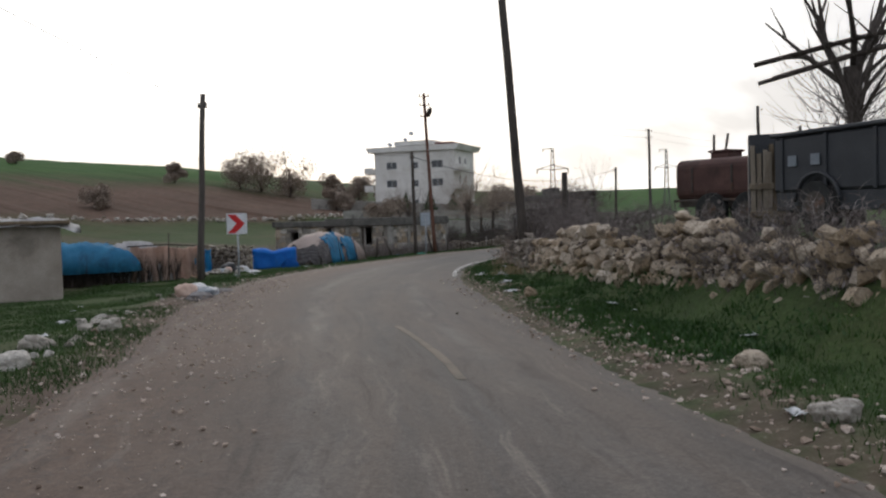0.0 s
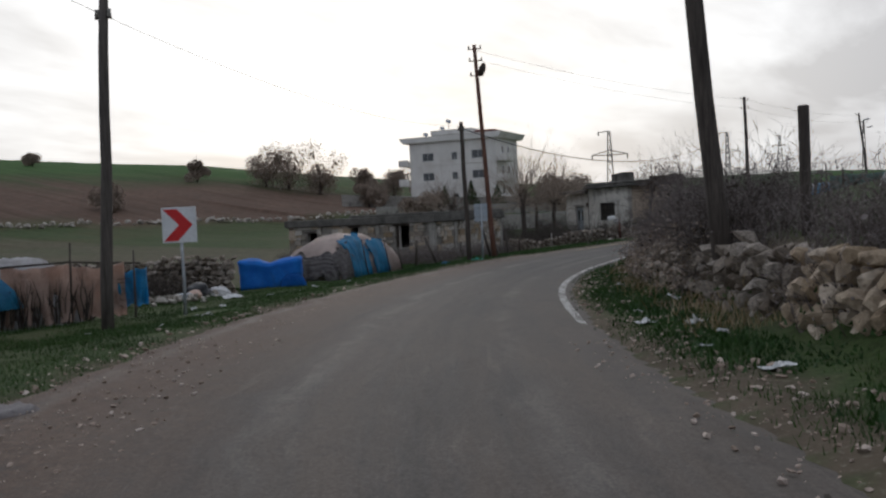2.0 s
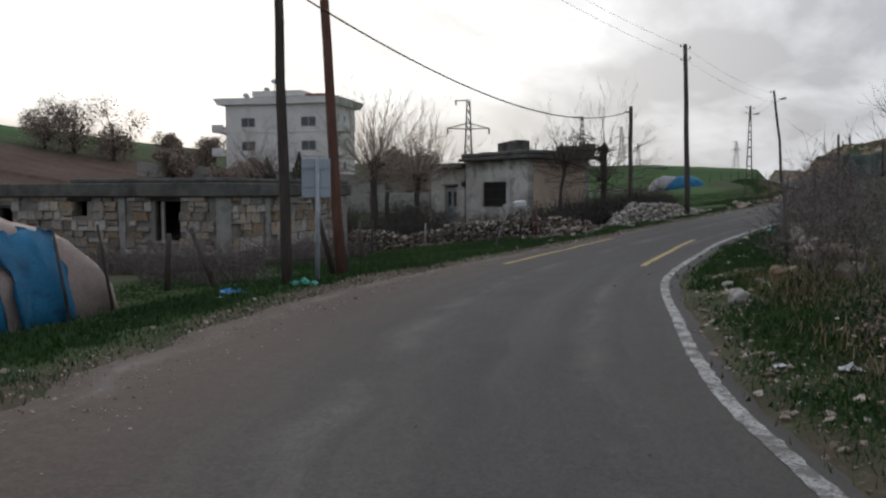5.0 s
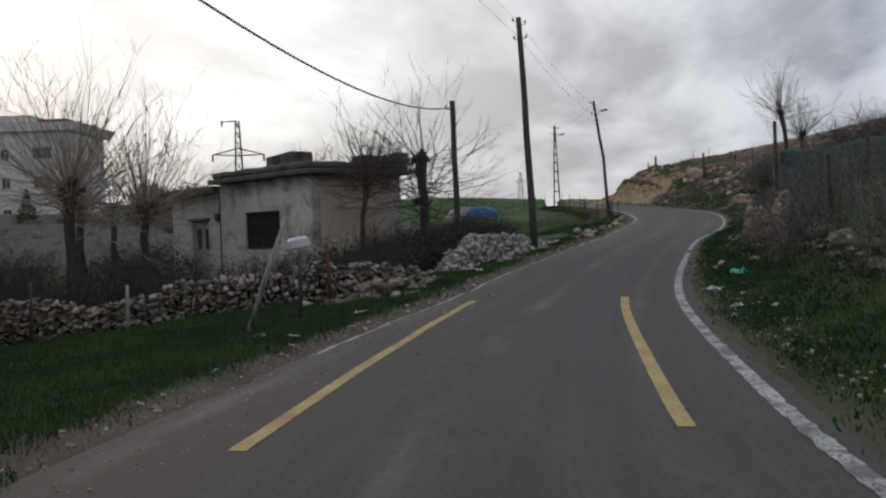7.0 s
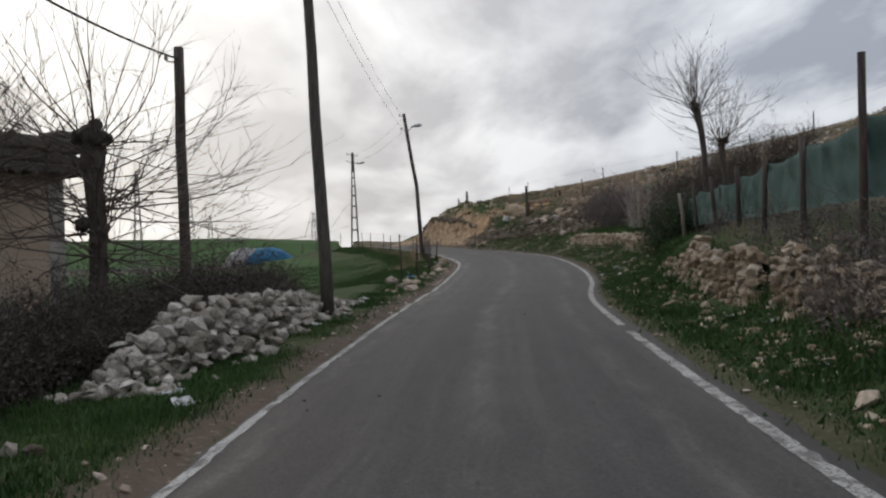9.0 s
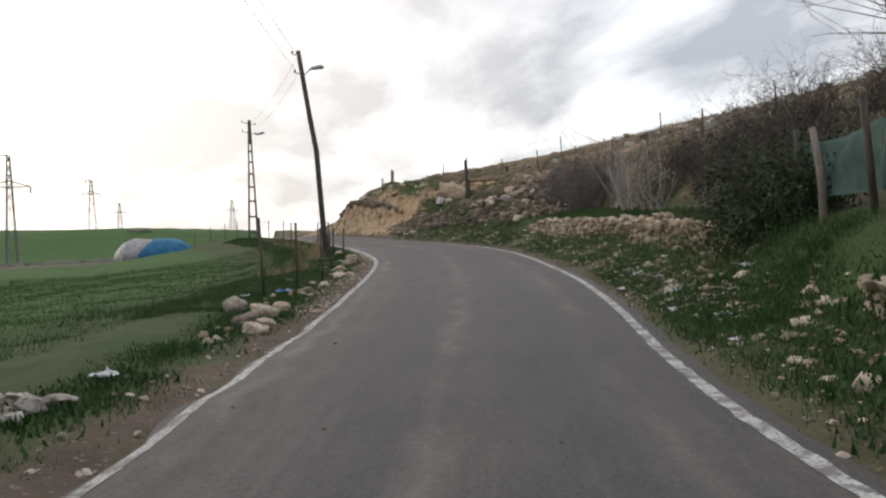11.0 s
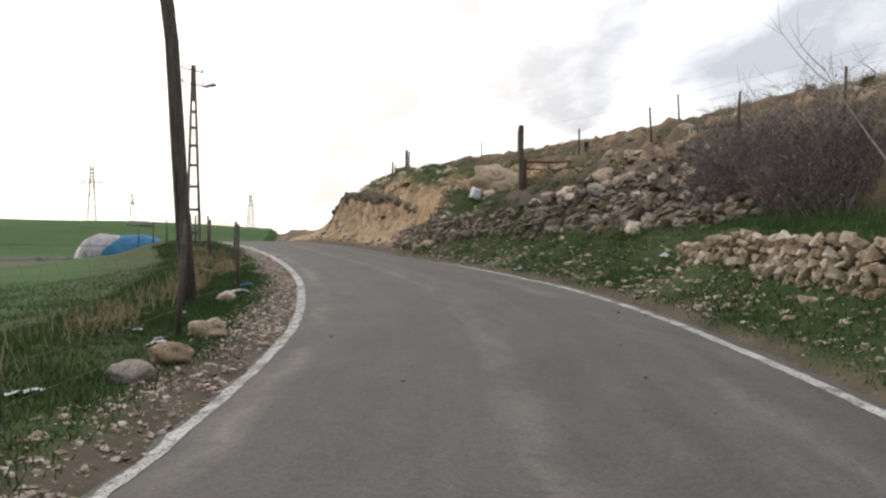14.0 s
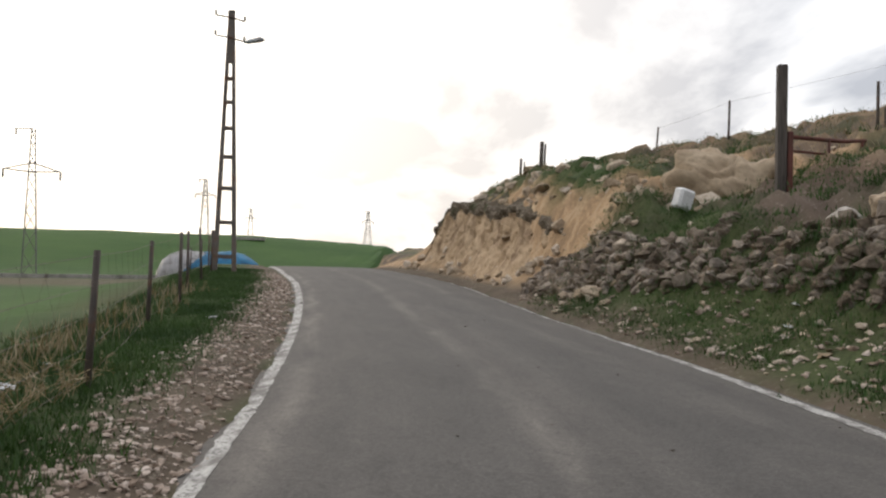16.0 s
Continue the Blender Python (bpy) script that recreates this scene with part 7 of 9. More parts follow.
# red gate on the bank
gx0, gy0 = -15.05, 117.75
o = Vector((gx0, gy0, gnd(gx0, gy0)))
e = empty("field_gate", *o)
part("gate_post", box((-0.08, -0.08, -0.6), (0.08, 0.08, 6.1 - o.z), 0.015), M["wood"], e, "tall squared timber gate post")
part("gate_post", box((0.10, -0.07, -0.5), (0.19, 0.06, 4.95 - o.z), 0.015), M["red_paint"], e)
far_post = Vector((2.9, 2.3, gnd(gx0 + 2.9, gy0 + 2.3) - o.z))
part("gate_post", add_box(bmesh.new(), (far_post.x - 0.08, far_post.y - 0.08, far_post.z - 0.4), (far_post.x + 0.08, far_post.y + 0.08, 5.86 - o.z), 0.015), M["wood"], e)
for za_, zb_, rr_ in ((4.86, 5.19, 0.04), (4.62, 4.9, 0.022)):
    tube("rail", [Vector((0.15, 0, za_ - o.z)), Vector((1.5, 1.15, (za_ + zb_) / 2 - 0.05 - o.z)), Vector((far_post.x, far_post.y, zb_ - o.z))], [rr_] * 3, M["red_paint"], e, 6)
for k in (0.36, 0.7):
    p = Vector((0.15, 0, 0)).lerp(far_post, k)
    tube("upright", [Vector((p.x, p.y, gnd(gx0 + p.x, gy0 + p.y) - o.z - 0.2)), Vector((p.x, p.y, 4.86 + 0.33 * k - o.z))], [0.03, 0.03], M["red_paint"], e, 6)
tagged(e, "weathered red iron gate with a tall timber post", "gate")

# pale rock outcrop behind the gate post
bm = bmesh.new()
bmesh.ops.create_icosphere(bm, subdivisions=5, radius=0.5)
for v in bm.verts:
    c = v.co.copy()
    k = (abs(c.x) ** 4 + abs(c.y) ** 4 + abs(c.z) ** 4) ** 0.25
    crack = abs(noise.noise(c * 3.1 + Vector((3, 1, 4))))
    v.co = c * (0.5 / k) * (0.9 + 0.26 * noise.noise(c * 2.0 + Vector((9, 2, 0))) + 0.14 * noise.noise(c * 6.0) + 0.07 * noise.noise(c * 15.0) + 0.035 * noise.noise(c * 34.0) - 0.16 * max(0, 0.12 - crack) / 0.12)
ob = part("rock_outcrop", bm, M["outcrop"], None, "", True)
ob.matrix_basis = pose(-15.05, 120.6, 3.82, 40, 12, -38) @ Matrix.Diagonal((2.5, 1.9, 2.6, 1))
tagged(ob, "pale tan rock outcrop rising beside the gate post", "rock")

# white canister on the bank and rag
bm = box((-0.17, -0.12, 0), (0.17, 0.12, 0.38), 0.04)
ob = part("canister", bm, M["litter_white"])
ob.matrix_basis = pose(-16.55, 118.6, gnd(-16.55, 118.6) + 0.0, 8, 12, 30)
tagged(ob, "white plastic canister lying on the bank", "canister")


# green shade net on posts above the wall
def net_fence():
    # post: x, y, height of its top
    spots = [(-14.9, 58.0, 2.6), (-17.92, 62.38, 2.75), (-19.3, 65.25, 3.2), (-18.6, 68.2, 2.65), (-18.0, 71.0, 2.6), (-17.4, 73.6, 2.75), (-16.9, 76.2, 2.75), (-16.5, 78.6, 2.85), (-15.9, 81.4, 2.8)]
    o = Vector((spots[0][0], spots[0][1], gnd(*spots[0][:2])))
    e = empty("net_fence", *o)
    rr = random.Random(5)
    tops = []
    for x, y, z in spots:
        post(e, x, y, o, z - gnd(x, y), 0.055, M["wood"], (rr.gauss(-0.05, 0.08), rr.gauss(0, 0.1)), "post", 7)
        tops.append(Vector((x, y, 0)) - Vector((o.x, o.y, 0)))
    for k, (a, b) in enumerate(zip(tops, tops[1:])):
        bm = bmesh.new()
        n, m = 22, 10
        g = []
        side = (b - a).cross(Vector((0, 0, 1))).normalized()
        for i in range(n + 1):
            u = i / n
            p = a.lerp(b, u)
            hem, top = 1.42 + 0.035 * (k + u), 2.44 + 0.02 * (k + u) - 0.10 * math.sin(u * math.pi)
            row = []
            for j in range(m + 1):
                t = j / m
                q = p + side * (0.10 * noise.noise((u * 4 + k, t * 2, 3)) + 0.04 * noise.noise((u * 15, t * 6, k)) + 0.10)
                row.append(bm.verts.new((q.x, q.y, hem + (top - hem) * t - o.z)))
            g.append(row)
        for i in range(n):
            for j in range(m):
                bm.faces.new((g[i][j], g[i + 1][j], g[i + 1][j + 1], g[i][j + 1]))
        bmesh.ops.solidify(bm, geom=bm.faces[:], thickness=0.006)
        part("net", bm, M["net"], e, "sagging dark green shade net", True)
    tagged(e, "green shade netting strung along leaning timber posts", "fence")


net_fence()
e = empty("fence_post", -16.6, 79.7, gnd(-16.6, 79.7))
ph_ = 2.62 - gnd(-16.6, 79.7)
tube("post", [(0.08, 0, -0.2), (0.05, 0, ph_ * 0.5), (-0.04, 0.03, ph_)], [0.06, 0.055, 0.045], M["wood_pale"], e, 7)
tagged(e, "bleached crooked timber post at the end of the net", "post")
# stakes in front of the old house
for x, y, h, lx, mat in ((-29.5, 54.0, 1.75, 0.75, "wood_pale"), (-33.9, 58.1, 1.0, 0.03, "wood_pale"), (-29.5, 58.5, 1.3, -0.05, "red_paint"), (-29.1, 55.5, 1.2, 0.02, "wood"), (-36.4, 58.4, 1.4, 0.03, "metal_dark"), (-31.3, 48.6, 1.2, -0.1, "wood"), (-38.6, 60.0, 1.6, 0.0, "metal_dark")):
    e = empty("stake", x, y, gnd(x, y))
    tube("shaft", [(0, 0, -0.2), (lx * 0.5 + 0.02, 0, h * 0.5), (lx, 0.03, h)], [0.045, 0.04, 0.03], M[mat], e, 6)
    tagged(e, "crooked weathered wooden stake standing in the low wall" if mat != "metal_dark" else "thin rusty iron stake standing in the low wall", "stake", "stakes at the low wall")
ob = part("canister", box((-0.16, -0.11, 0.0), (0.16, 0.11, 0.2), 0.04), M["litter_white"])
ob.matrix_basis = pose(-30.55, 59.7, 0.42, 4, -8, 25) @ Matrix.Diagonal((1.5, 1.2, 1.3, 1))
tagged(ob, "white plastic canister lying on top of the rubble wall", "canister")
# leaning dark planks and posts by the ruin
for x, y, a, b in ((-29.35, 43.95, (0, 0, -0.1), (-0.5, -0.1, 1.75)), (-29.15, 44.15, (0, 0, -0.1), (-0.28, -0.05, 1.6)), (-31.2, 41.9, (0.3, 0, -0.1), (-0.35, 0, 1.2)), (-31.6, 41.2, (0, 0, -0.1), (0.05, 0.05, 1.15))):
    e = empty("leaning_post", x, y, gnd(x, y))
    tube("shaft", [a, b], [0.07, 0.05], M["wood"], e, 7)
    tagged(e, "short dark timber post leaning beside the stone building", "post", "leaning posts by the stone building")


# ---- the yard above the stone wall: tank trailer, truck, rack ----
def wheel(parent, x, y, z, r, w, name="wheel"):
    wh = empty(name, x, y, z)
    wh.parent = parent
    bm = bmesh.new()
    bmesh.ops.create_cone(bm, cap_ends=True, segments=24, radius1=r, radius2=r, depth=w, matrix=pose(0, 0, 0, 90))
    bmesh.ops.bevel(bm, geom=[ed for ed in bm.edges if len(ed.link_faces) == 2 and ed.calc_face_angle(0) > 1], offset=r * 0.14, segments=2, affect="EDGES")
    part("tyre", bm, M["rubber"], wh)
    bm = bmesh.new()
    bmesh.ops.create_cone(bm, cap_ends=True, segments=20, radius1=r * 0.55, radius2=r * 0.5, depth=w * 1.08, matrix=pose(0, 0, 0, 90))
    part("rim", bm, M["metal_dark"], wh)


def tank_trailer(x, y, turn):
    """Slab-sided steel tank with rounded edges, hatch, bands and big wheels under its middle."""
    z0 = gnd(x, y)
    e = empty("tank_trailer", x, y, z0, turn)
    lo, hi = 1.72 - z0, 2.78 - z0
    bm = bmesh.new()
    add_box(bm, (-1.75, -0.72, lo), (1.75, 0.72, hi))
    bmesh.ops.bevel(bm, geom=[ed for ed in bm.edges if abs((ed.verts[0].co - ed.verts[1].co).x) > 1], offset=0.24, segments=4, affect="EDGES", profile=0.5)
    bmesh.ops.bevel(bm, geom=[ed for ed in bm.edges if len(ed.link_faces) == 2 and ed.calc_face_angle(0) > 1.2], offset=0.05, segments=2, affect="EDGES")
    part("tank", bm, M["rust_tank"], e, "rusted maroon water tank")
    bm = bmesh.new()
    add_box(bm, (-0.95, -0.3, hi - 0.02), (-0.4, 0.3, hi + 0.16), 0.02)
    add_box(bm, (-1.0, -0.35, hi + 0.16), (-0.35, 0.35, hi + 0.22), 0.02)
    part("hatch", bm, M["rust_tank"], e)
    for k in (-1.2, 0.0, 1.2):
        part("band", box((k - 0.03, -0.745, lo + 0.2), (k + 0.03, -0.722, hi - 0.2), 0.006), M["metal_dark"], e)
    part("side_ledge", box((-1.76, -0.78, lo - 0.04), (1.76, -0.70, lo + 0.03), 0.01), M["metal_dark"], e)
    for s in (-0.55, 0.55):
        part("chassis_rail", box((-1.7, s - 0.07, lo - 0.18), (2.0, s + 0.07, lo - 0.005), 0.01), M["metal_dark"], e)
    for wx in (-0.6, 0.5):
        for wy in (-0.72, 0.72):
            wheel(e, wx, wy, 0.46, 0.46, 0.28)
    tube("drawbar", [(1.9, 0.5, lo - 0.1), (2.9, 0, 0.45), (1.9, -0.5, lo - 0.1)], [0.05] * 3, M["metal_dark"], e, 6)
    for k, t in ((-1.6, 0.0), (-1.45, 0.3), (1.0, -0.05)):
        tube("stanchion", [(k, 0.7, lo), (k + t, 0.74, hi + 0.72)], [0.045, 0.035], M["wood"], e, 6)
    return tagged(e, "rusted maroon water tank trailer parked in the yard", "tank trailer")


tank_trailer(-5.5, 22.7, -21)


def old_truck(x, y, turn):
    """Dark box-bodied farm trailer with plank tailboard, wheels and side plates."""
    z0 = gnd(x, y)
    e = empty("box_truck", x, y, z0, turn)
    L, W = 6.0, 2.2
    part("box_body", box((0, 0, 0.75), (L, W, 1.78), 0.05), M["truck_paint"], e, "dull slate-grey steel box body")
    part("roof_edge", box((-0.06, -0.05, 1.784), (L + 0.06, W + 0.05, 1.86), 0.02), M["truck_paint"], e)
    for k in range(6):
        c = 0.25 + k * (L - 0.5) / 5
        part("rib", box((c - 0.04, -0.035, 0.75), (c + 0.04, -0.004, 1.77), 0.012), M["truck_paint"], e)
    part("side_skirt", box((0.05, 0.02, 0.4), (L - 0.05, 0.12, 0.745), 0.02), M["truck_paint"], e)
    for k in (0.42, 1.0):
        part("side_plate", box((k, -0.03, 1.22), (k + 0.22, -0.004, 1.42), 0.005), M["plate_blue"], e, "dull bluish plate")
    part("chassis", box((0.1, 0.5, 0.5), (L - 0.1, W - 0.5, 0.74), 0.03), M["metal_dark"], e)
    for wx in (1.15, 4.5):
        for wy in (0.08, W - 0.08):
            wheel(e, wx, wy, 0.5, 0.5, 0.3)
        tube("mudguard", [(wx + 0.56 * math.cos(a), -0.03, 0.52 + 0.56 * math.sin(a)) for a in np.linspace(0.1, 3.04, 12)], [0.035] * 12, M["truck_paint"], e, 6)
    return tagged(e, "dull slate-grey box truck body parked above the wall", "truck")


old_truck(-3.75, 17.3, -38)


def plank_rack(x, y, turn):
    z0 = gnd(x, y)
    e = empty("plank_stack", x, y, z0, turn)
    rr = random.Random(9)
    for k in range(6):
        part("plank", box((-0.3 + k * 0.1, -0.04, 0.1 + rr.uniform(0, 0.15)), (-0.21 + k * 0.1, 0.03, 1.65 + rr.uniform(-0.1, 0.1)), 0.008), M["planks"], e).matrix_basis = pose(0, 0, 0, rr.uniform(-4, 4), rr.uniform(-3, 3))
    part("batten", box((-0.34, -0.09, 0.85), (0.34, -0.045, 0.97), 0.01), M["planks"], e)
    part("batten", box((-0.34, -0.09, 0.3), (0.34, -0.045, 0.42), 0.01), M["planks"], e)
    part("crate", box((-0.35, 0.12, 0.0), (0.3, 0.7, 1.95), 0.02), M["truck_paint"], e, "dark sheet-metal crate")
    return tagged(e, "grey timber planks stacked against a dark crate", "planks")


plank_rack(-4.0, 17.95, 15)

e = empty("fence_post", -11.25, 24.08, gnd(-11.25, 24.08))
part("post", box((-0.07, -0.07, -0.4), (0.07, 0.07, 1.92), 0.012), M["wood"], e)
tagged(e, "dark squared timber post rising out of the brambles", "post")
draped("plastic_sheet", -13.4, 53.0, 60, 2.2, 1.8, 1.0, M["tarp_white"], "dirty white plastic sheet over a heap behind the brambles", "plastic sheet", 12.0, fold=0.12)


# ---- bare trees ----
def limb(v, f, rng, p, d, length, r, depth, gravity=0.0, sides=5, spread=0.5, kids=3):
    """One limb with side twigs, added to vertex and face lists."""
    pts, rad = [Vector(p)], [r]
    n = 4
    cur = Vector(d).normalized()
    for k in range(n):
        cur = (cur + Vector((rng.gauss(0, 0.10), rng.gauss(0, 0.10), rng.gauss(0, 0.08) + gravity))).normalized()
        pts.append(pts[-1] + cur * length / n)
        rad.append(r * (1 - 0.78 * (k + 1) / n))
    tube_into(v, f, pts, rad, sides if r > 0.02 else 3, False)
    if depth > 0:
        for _ in range(kids):
            t = rng.uniform(0.3, 0.98)
            i = min(n - 1, int(t * n))
            q = pts[i].lerp(pts[i + 1], t * n - i)
            dd = (cur + Vector((rng.gauss(0, spread), rng.gauss(0, spread), rng.gauss(0.1, spread * 0.7)))).normalized()
            limb(v, f, rng, q, dd, length * rng.uniform(0.35, 0.6), max(0.004, r * 0.42), depth - 1, gravity, sides, spread, kids)


def pollard(x, y, knob, r, seed, n=34, reach=2.4, label="bare pollarded tree", bark="bark", twig="twig", wide=1.0, lean=(0, 0), depth=2, low=0.0, kids=3, twig_r=0.024):
    """A stout trunk cut back to a knob, with a fan of long bare shoots."""
    rng_ = random.Random(seed)
    z0 = gnd(x, y)
    e = empty("bare_tree", x, y, z0)
    h = knob - z0
    pts = [Vector((lean[0] * (k / 5) ** 1.3 + 0.04 * math.sin(k * 1.9 + seed), lean[1] * k / 5 + 0.04 * math.cos(k * 1.3), h * k / 5 - (0.25 if k == 0 else 0))) for k in range(6)]
    tube("trunk", pts, [r * 1.35, r * 1.05, r * 0.95, r * 0.9, r * 1.0, r * 1.25], M[bark], e, 9)
    kv, kf = [], []
    for k in range(9):
        stones_into(kv, kf, rng_, pts[-1].x + rng_.gauss(0, r * 0.7), pts[-1].y + rng_.gauss(0, r * 0.7), pts[-1].z + rng_.gauss(0, r * 0.8), r * 2.2, r * 2.0, r * 1.8, rng_.uniform(0, 360), 40)
    for k in range(8 if low > 0.6 else 0):
        q = pts[2].lerp(pts[5], rng_.random())
        stones_into(kv, kf, rng_, q.x + rng_.gauss(0, r * 0.5), q.y + rng_.gauss(0, r * 0.5), q.z, r * 1.7, r * 1.7, r * 2.2, rng_.uniform(0, 360), 40)
    raw("knob", kv, kf, M[bark], e)
    v, f = [], []
    top = pts[-1]
    for k in range(n):
        a = 2 * math.pi * k / n + rng_.uniform(-0.3, 0.3)
        el = rng_.uniform(0.05 - low, 1.45)
        d = Vector((math.cos(a) * math.cos(el) * wide, math.sin(a) * math.cos(el) * wide, math.sin(el)))
        start = top - Vector((0, 0, rng_.random() ** 1.3 * h * (0.8 * low if low else 0.12))) + d * r * 0.6
        limb(v, f, rng_, start, d, reach * rng_.uniform(0.6, 1.1), twig_r * rng_.uniform(0.7, 1.2), depth, 0.04, 4, 0.45, kids)
    raw("crown", v, f, M[twig], e)
    return tagged(e, label, "tree", "bare trees")


pollard(-16.25, 78.4, 4.85, 0.085, 1, 64, 1.7, "pollarded tree with an upright fan of bare shoots", wide=0.7, lean=(-0.3, -0.2), kids=2, twig_r=0.0125)
pollard(-15.65, 78.8, 3.95, 0.075, 2, 54, 1.6, "shorter pollarded tree with a fan of bare shoots", wide=0.9, kids=2, twig_r=0.011)
pollard(-29.6, 69.2, 3.0, 0.15, 3, 110, 2.8, "stout pollarded tree with wide-spreading bare shoots", wide=1.7, low=0.75, kids=3, twig_r=0.018)
pollard(-40.9, 66.9, 2.5, 0.19, 4, 120, 4.0, "tall bare tree with pale dense shoots", twig="twig_pale", wide=1.0, low=0.4, twig_r=0.022)
pollard(-39.6, 69.3, 1.8, 0.15, 5, 100, 3.4, "tall bare tree with pale dense shoots", twig="twig_pale", wide=1.0, low=0.3, twig_r=0.02)
pollard(-31.35, 67.7, 2.45, 0.085, 6, 64, 1.9, "thin bare tree growing against the house wall", wide=1.1, lean=(0.2, 0.1), low=0.3, twig_r=0.02)
pollard(-43.5, 71.5, 2.4, 0.15, 7, 44, 2.6, "bare tree behind the old house", twig="twig_pale", low=0.3)
pollard(-46.0, 78.0, 2.2, 0.15, 8, 40, 2.6, "bare tree behind the old house", low=0.3)
pollard(-36.5, 79.0, 2.6, 0.12, 9, 40, 2.2, "bare tree behind the old house", low=0.2)
pollard(-45.0, 63.5, 1.8, 0.14, 10, 44, 2.2, "bare tree beside the stone building", low=0.3)
pollard(-50.0, 69.0, 2.0, 0.14, 12, 44, 2.4, "bare tree beside the stone building", twig="twig_pale", low=0.3)


def dead_rack():
    """Dead trunk with stub limbs carrying a raft of poles, and thin shoots hanging round it."""
    x, y = -2.75, 20.3
    z0 = gnd(x, y)
    e = empty("dead_tree", x, y, z0)
    rr = random.Random(15)
    tube("trunk", [(0, 0, -0.3), (0.05, 0, 1.5), (0, 0.05, 2.6), (-0.02, 0, 3.4)], [0.22, 0.17, 0.15, 0.2], M["bark"], e, 10)
    v, f = [], []
    for k in range(14):
        a = k * 0.6
        el = rr.uniform(0.55, 1.35)
        d = Vector((math.cos(a) * math.cos(el), math.sin(a) * math.cos(el), math.sin(el)))
        limb(v, f, rr, (0, 0, rr.uniform(2.0, 3.4)), d, rr.uniform(1.6, 3.0), rr.uniform(0.05, 0.1), 1, 0.02, 6, 0.4, 2)
    raw("limb_fork", v, f, M["bark"], e)
    v, f = [], []
    for k in range(150):
        a = rr.uniform(0, 6.28)
        el = rr.uniform(0.2, 1.2)
        d = Vector((math.cos(a) * math.cos(el), math.sin(a) * math.cos(el), math.sin(el)))
        limb(v, f, rr, (rr.gauss(0, 0.2), rr.gauss(0, 0.2), rr.uniform(0.6, 2.6)), d, rr.uniform(1.0, 2.2), 0.012, 1, 0.03, 3, 0.5, 3)
    raw("shoot_tuft", v, f, M["twig"], e)
    for k, (a, b, r) in enumerate((((-1.9, -0.6, 3.55), (1.9, -0.2, 4.15), 0.06), ((-1.7, 0.3, 3.35), (1.8, 0.5, 4.05), 0.055), ((-1.9, -0.2, 3.2), (1.9, -0.5, 3.85), 0.05), ((-1.2, -0.8, 3.6), (-1.0, 0.9, 3.75), 0.04), ((0.2, -0.9, 3.85), (0.3, 0.9, 4.0), 0.04), ((-0.4, -0.9, 3.8), (-0.2, 0.9, 3.9), 0.035))):
        tube("rack_pole", [a, tuple((i + j) / 2 + 0.05 for i, j in zip(a, b)), b], [r, r, r * 0.8], M["wood"], e, 6)
    return tagged(e, "dead tree carrying a raft of dark poles", "tree")


dead_rack()


# ---- thickets ----
def thicket(x, y, lx, ly, h, n, seed, label, mat="brush", turn=0, r=0.010, leaves=0, name="bramble_thicket", arch=0.35, leaf="leaf", droop=-0.05, size=0.05):
    """A tangle of arching bare canes."""
    rng_ = random.Random(seed)
    z0 = gnd(x, y)
    e = empty(name, x, y, z0)
    m = pose(0, 0, 0, 0, 0, turn)
    v, f = [], []
    lv, lf = [], []
    for _ in range(n):
        while True:
            a, b = rng_.uniform(-1, 1), rng_.uniform(-1, 1)
            if a * a + b * b < 1:
                break
        p = m @ Vector((a * lx / 2, b * ly / 2, 0))
        p.z = gnd(x + p.x, y + p.y) - z0
        hh = h * (1 - 0.45 * (a * a + b * b)) * rng_.uniform(0.45, 1.1)
        d = Vector((rng_.gauss(0, arch), rng_.gauss(0, arch), 1)).normalized()
        limb(v, f, rng_, p - d * 0.05, d, hh * 1.15, r * rng_.uniform(0.7, 1.4), 2, droop, 3, 0.7, 3)
        for _ in range(leaves):
            q = p + d * hh * rng_.uniform(0.2, 1.1) + Vector((rng_.gauss(0, 0.2), rng_.gauss(0, 0.2), rng_.gauss(0, 0.1)))
            s = size * rng_.uniform(0.6, 1.4)
            a1, a2 = Vector((rng_.gauss(0, 1), rng_.gauss(0, 1), rng_.gauss(0, 1))).normalized() * s, Vector((rng_.gauss(0, 1), rng_.gauss(0, 1), rng_.gauss(0, 1))).normalized() * s
            k = len(lv)
            lv.extend([q - a1, q + a2, q + a1, q - a2])
            lf.append((k, k + 1, k + 2, k + 3))
    tagged(raw("cane_tangle", v, f, M[mat], e), kind="stuff")
    if lf:
        tagged(raw("foliage", lv, lf, M[leaf], e), kind="stuff")
    return tagged(e, label, "thicket", "thickets along the road")


T = "dense leafless bramble thicket overgrowing the stone wall"
thicket(-12.6, 26.4, 3.4, 2.6, 1.5, 200, 1, T, turn=-55, leaves=13, leaf="dead_leaf", size=0.02)
thicket(-14.4, 29.4, 3.8, 2.8, 1.6, 230, 2, T, turn=-57, leaves=13, leaf="dead_leaf", size=0.02)
thicket(-16.2, 33.0, 4.2, 2.8, 1.6, 230, 3, T, turn=-60, leaves=13, leaf="dead_leaf", size=0.02)
thicket(-10.9, 23.2, 3.6, 2.2, 1.0, 90, 4, T, turn=-52, leaves=13, leaf="dead_leaf", size=0.02)
thicket(-9.6, 20.6, 3.0, 1.8, 0.9, 120, 13, T, turn=-50, leaves=13, leaf="dead_leaf", size=0.02)
thicket(-13.2, 27.0, 3.0, 1.0, 1.0, 50, 14, T, turn=-55, leaves=13, leaf="dead_leaf", size=0.02)
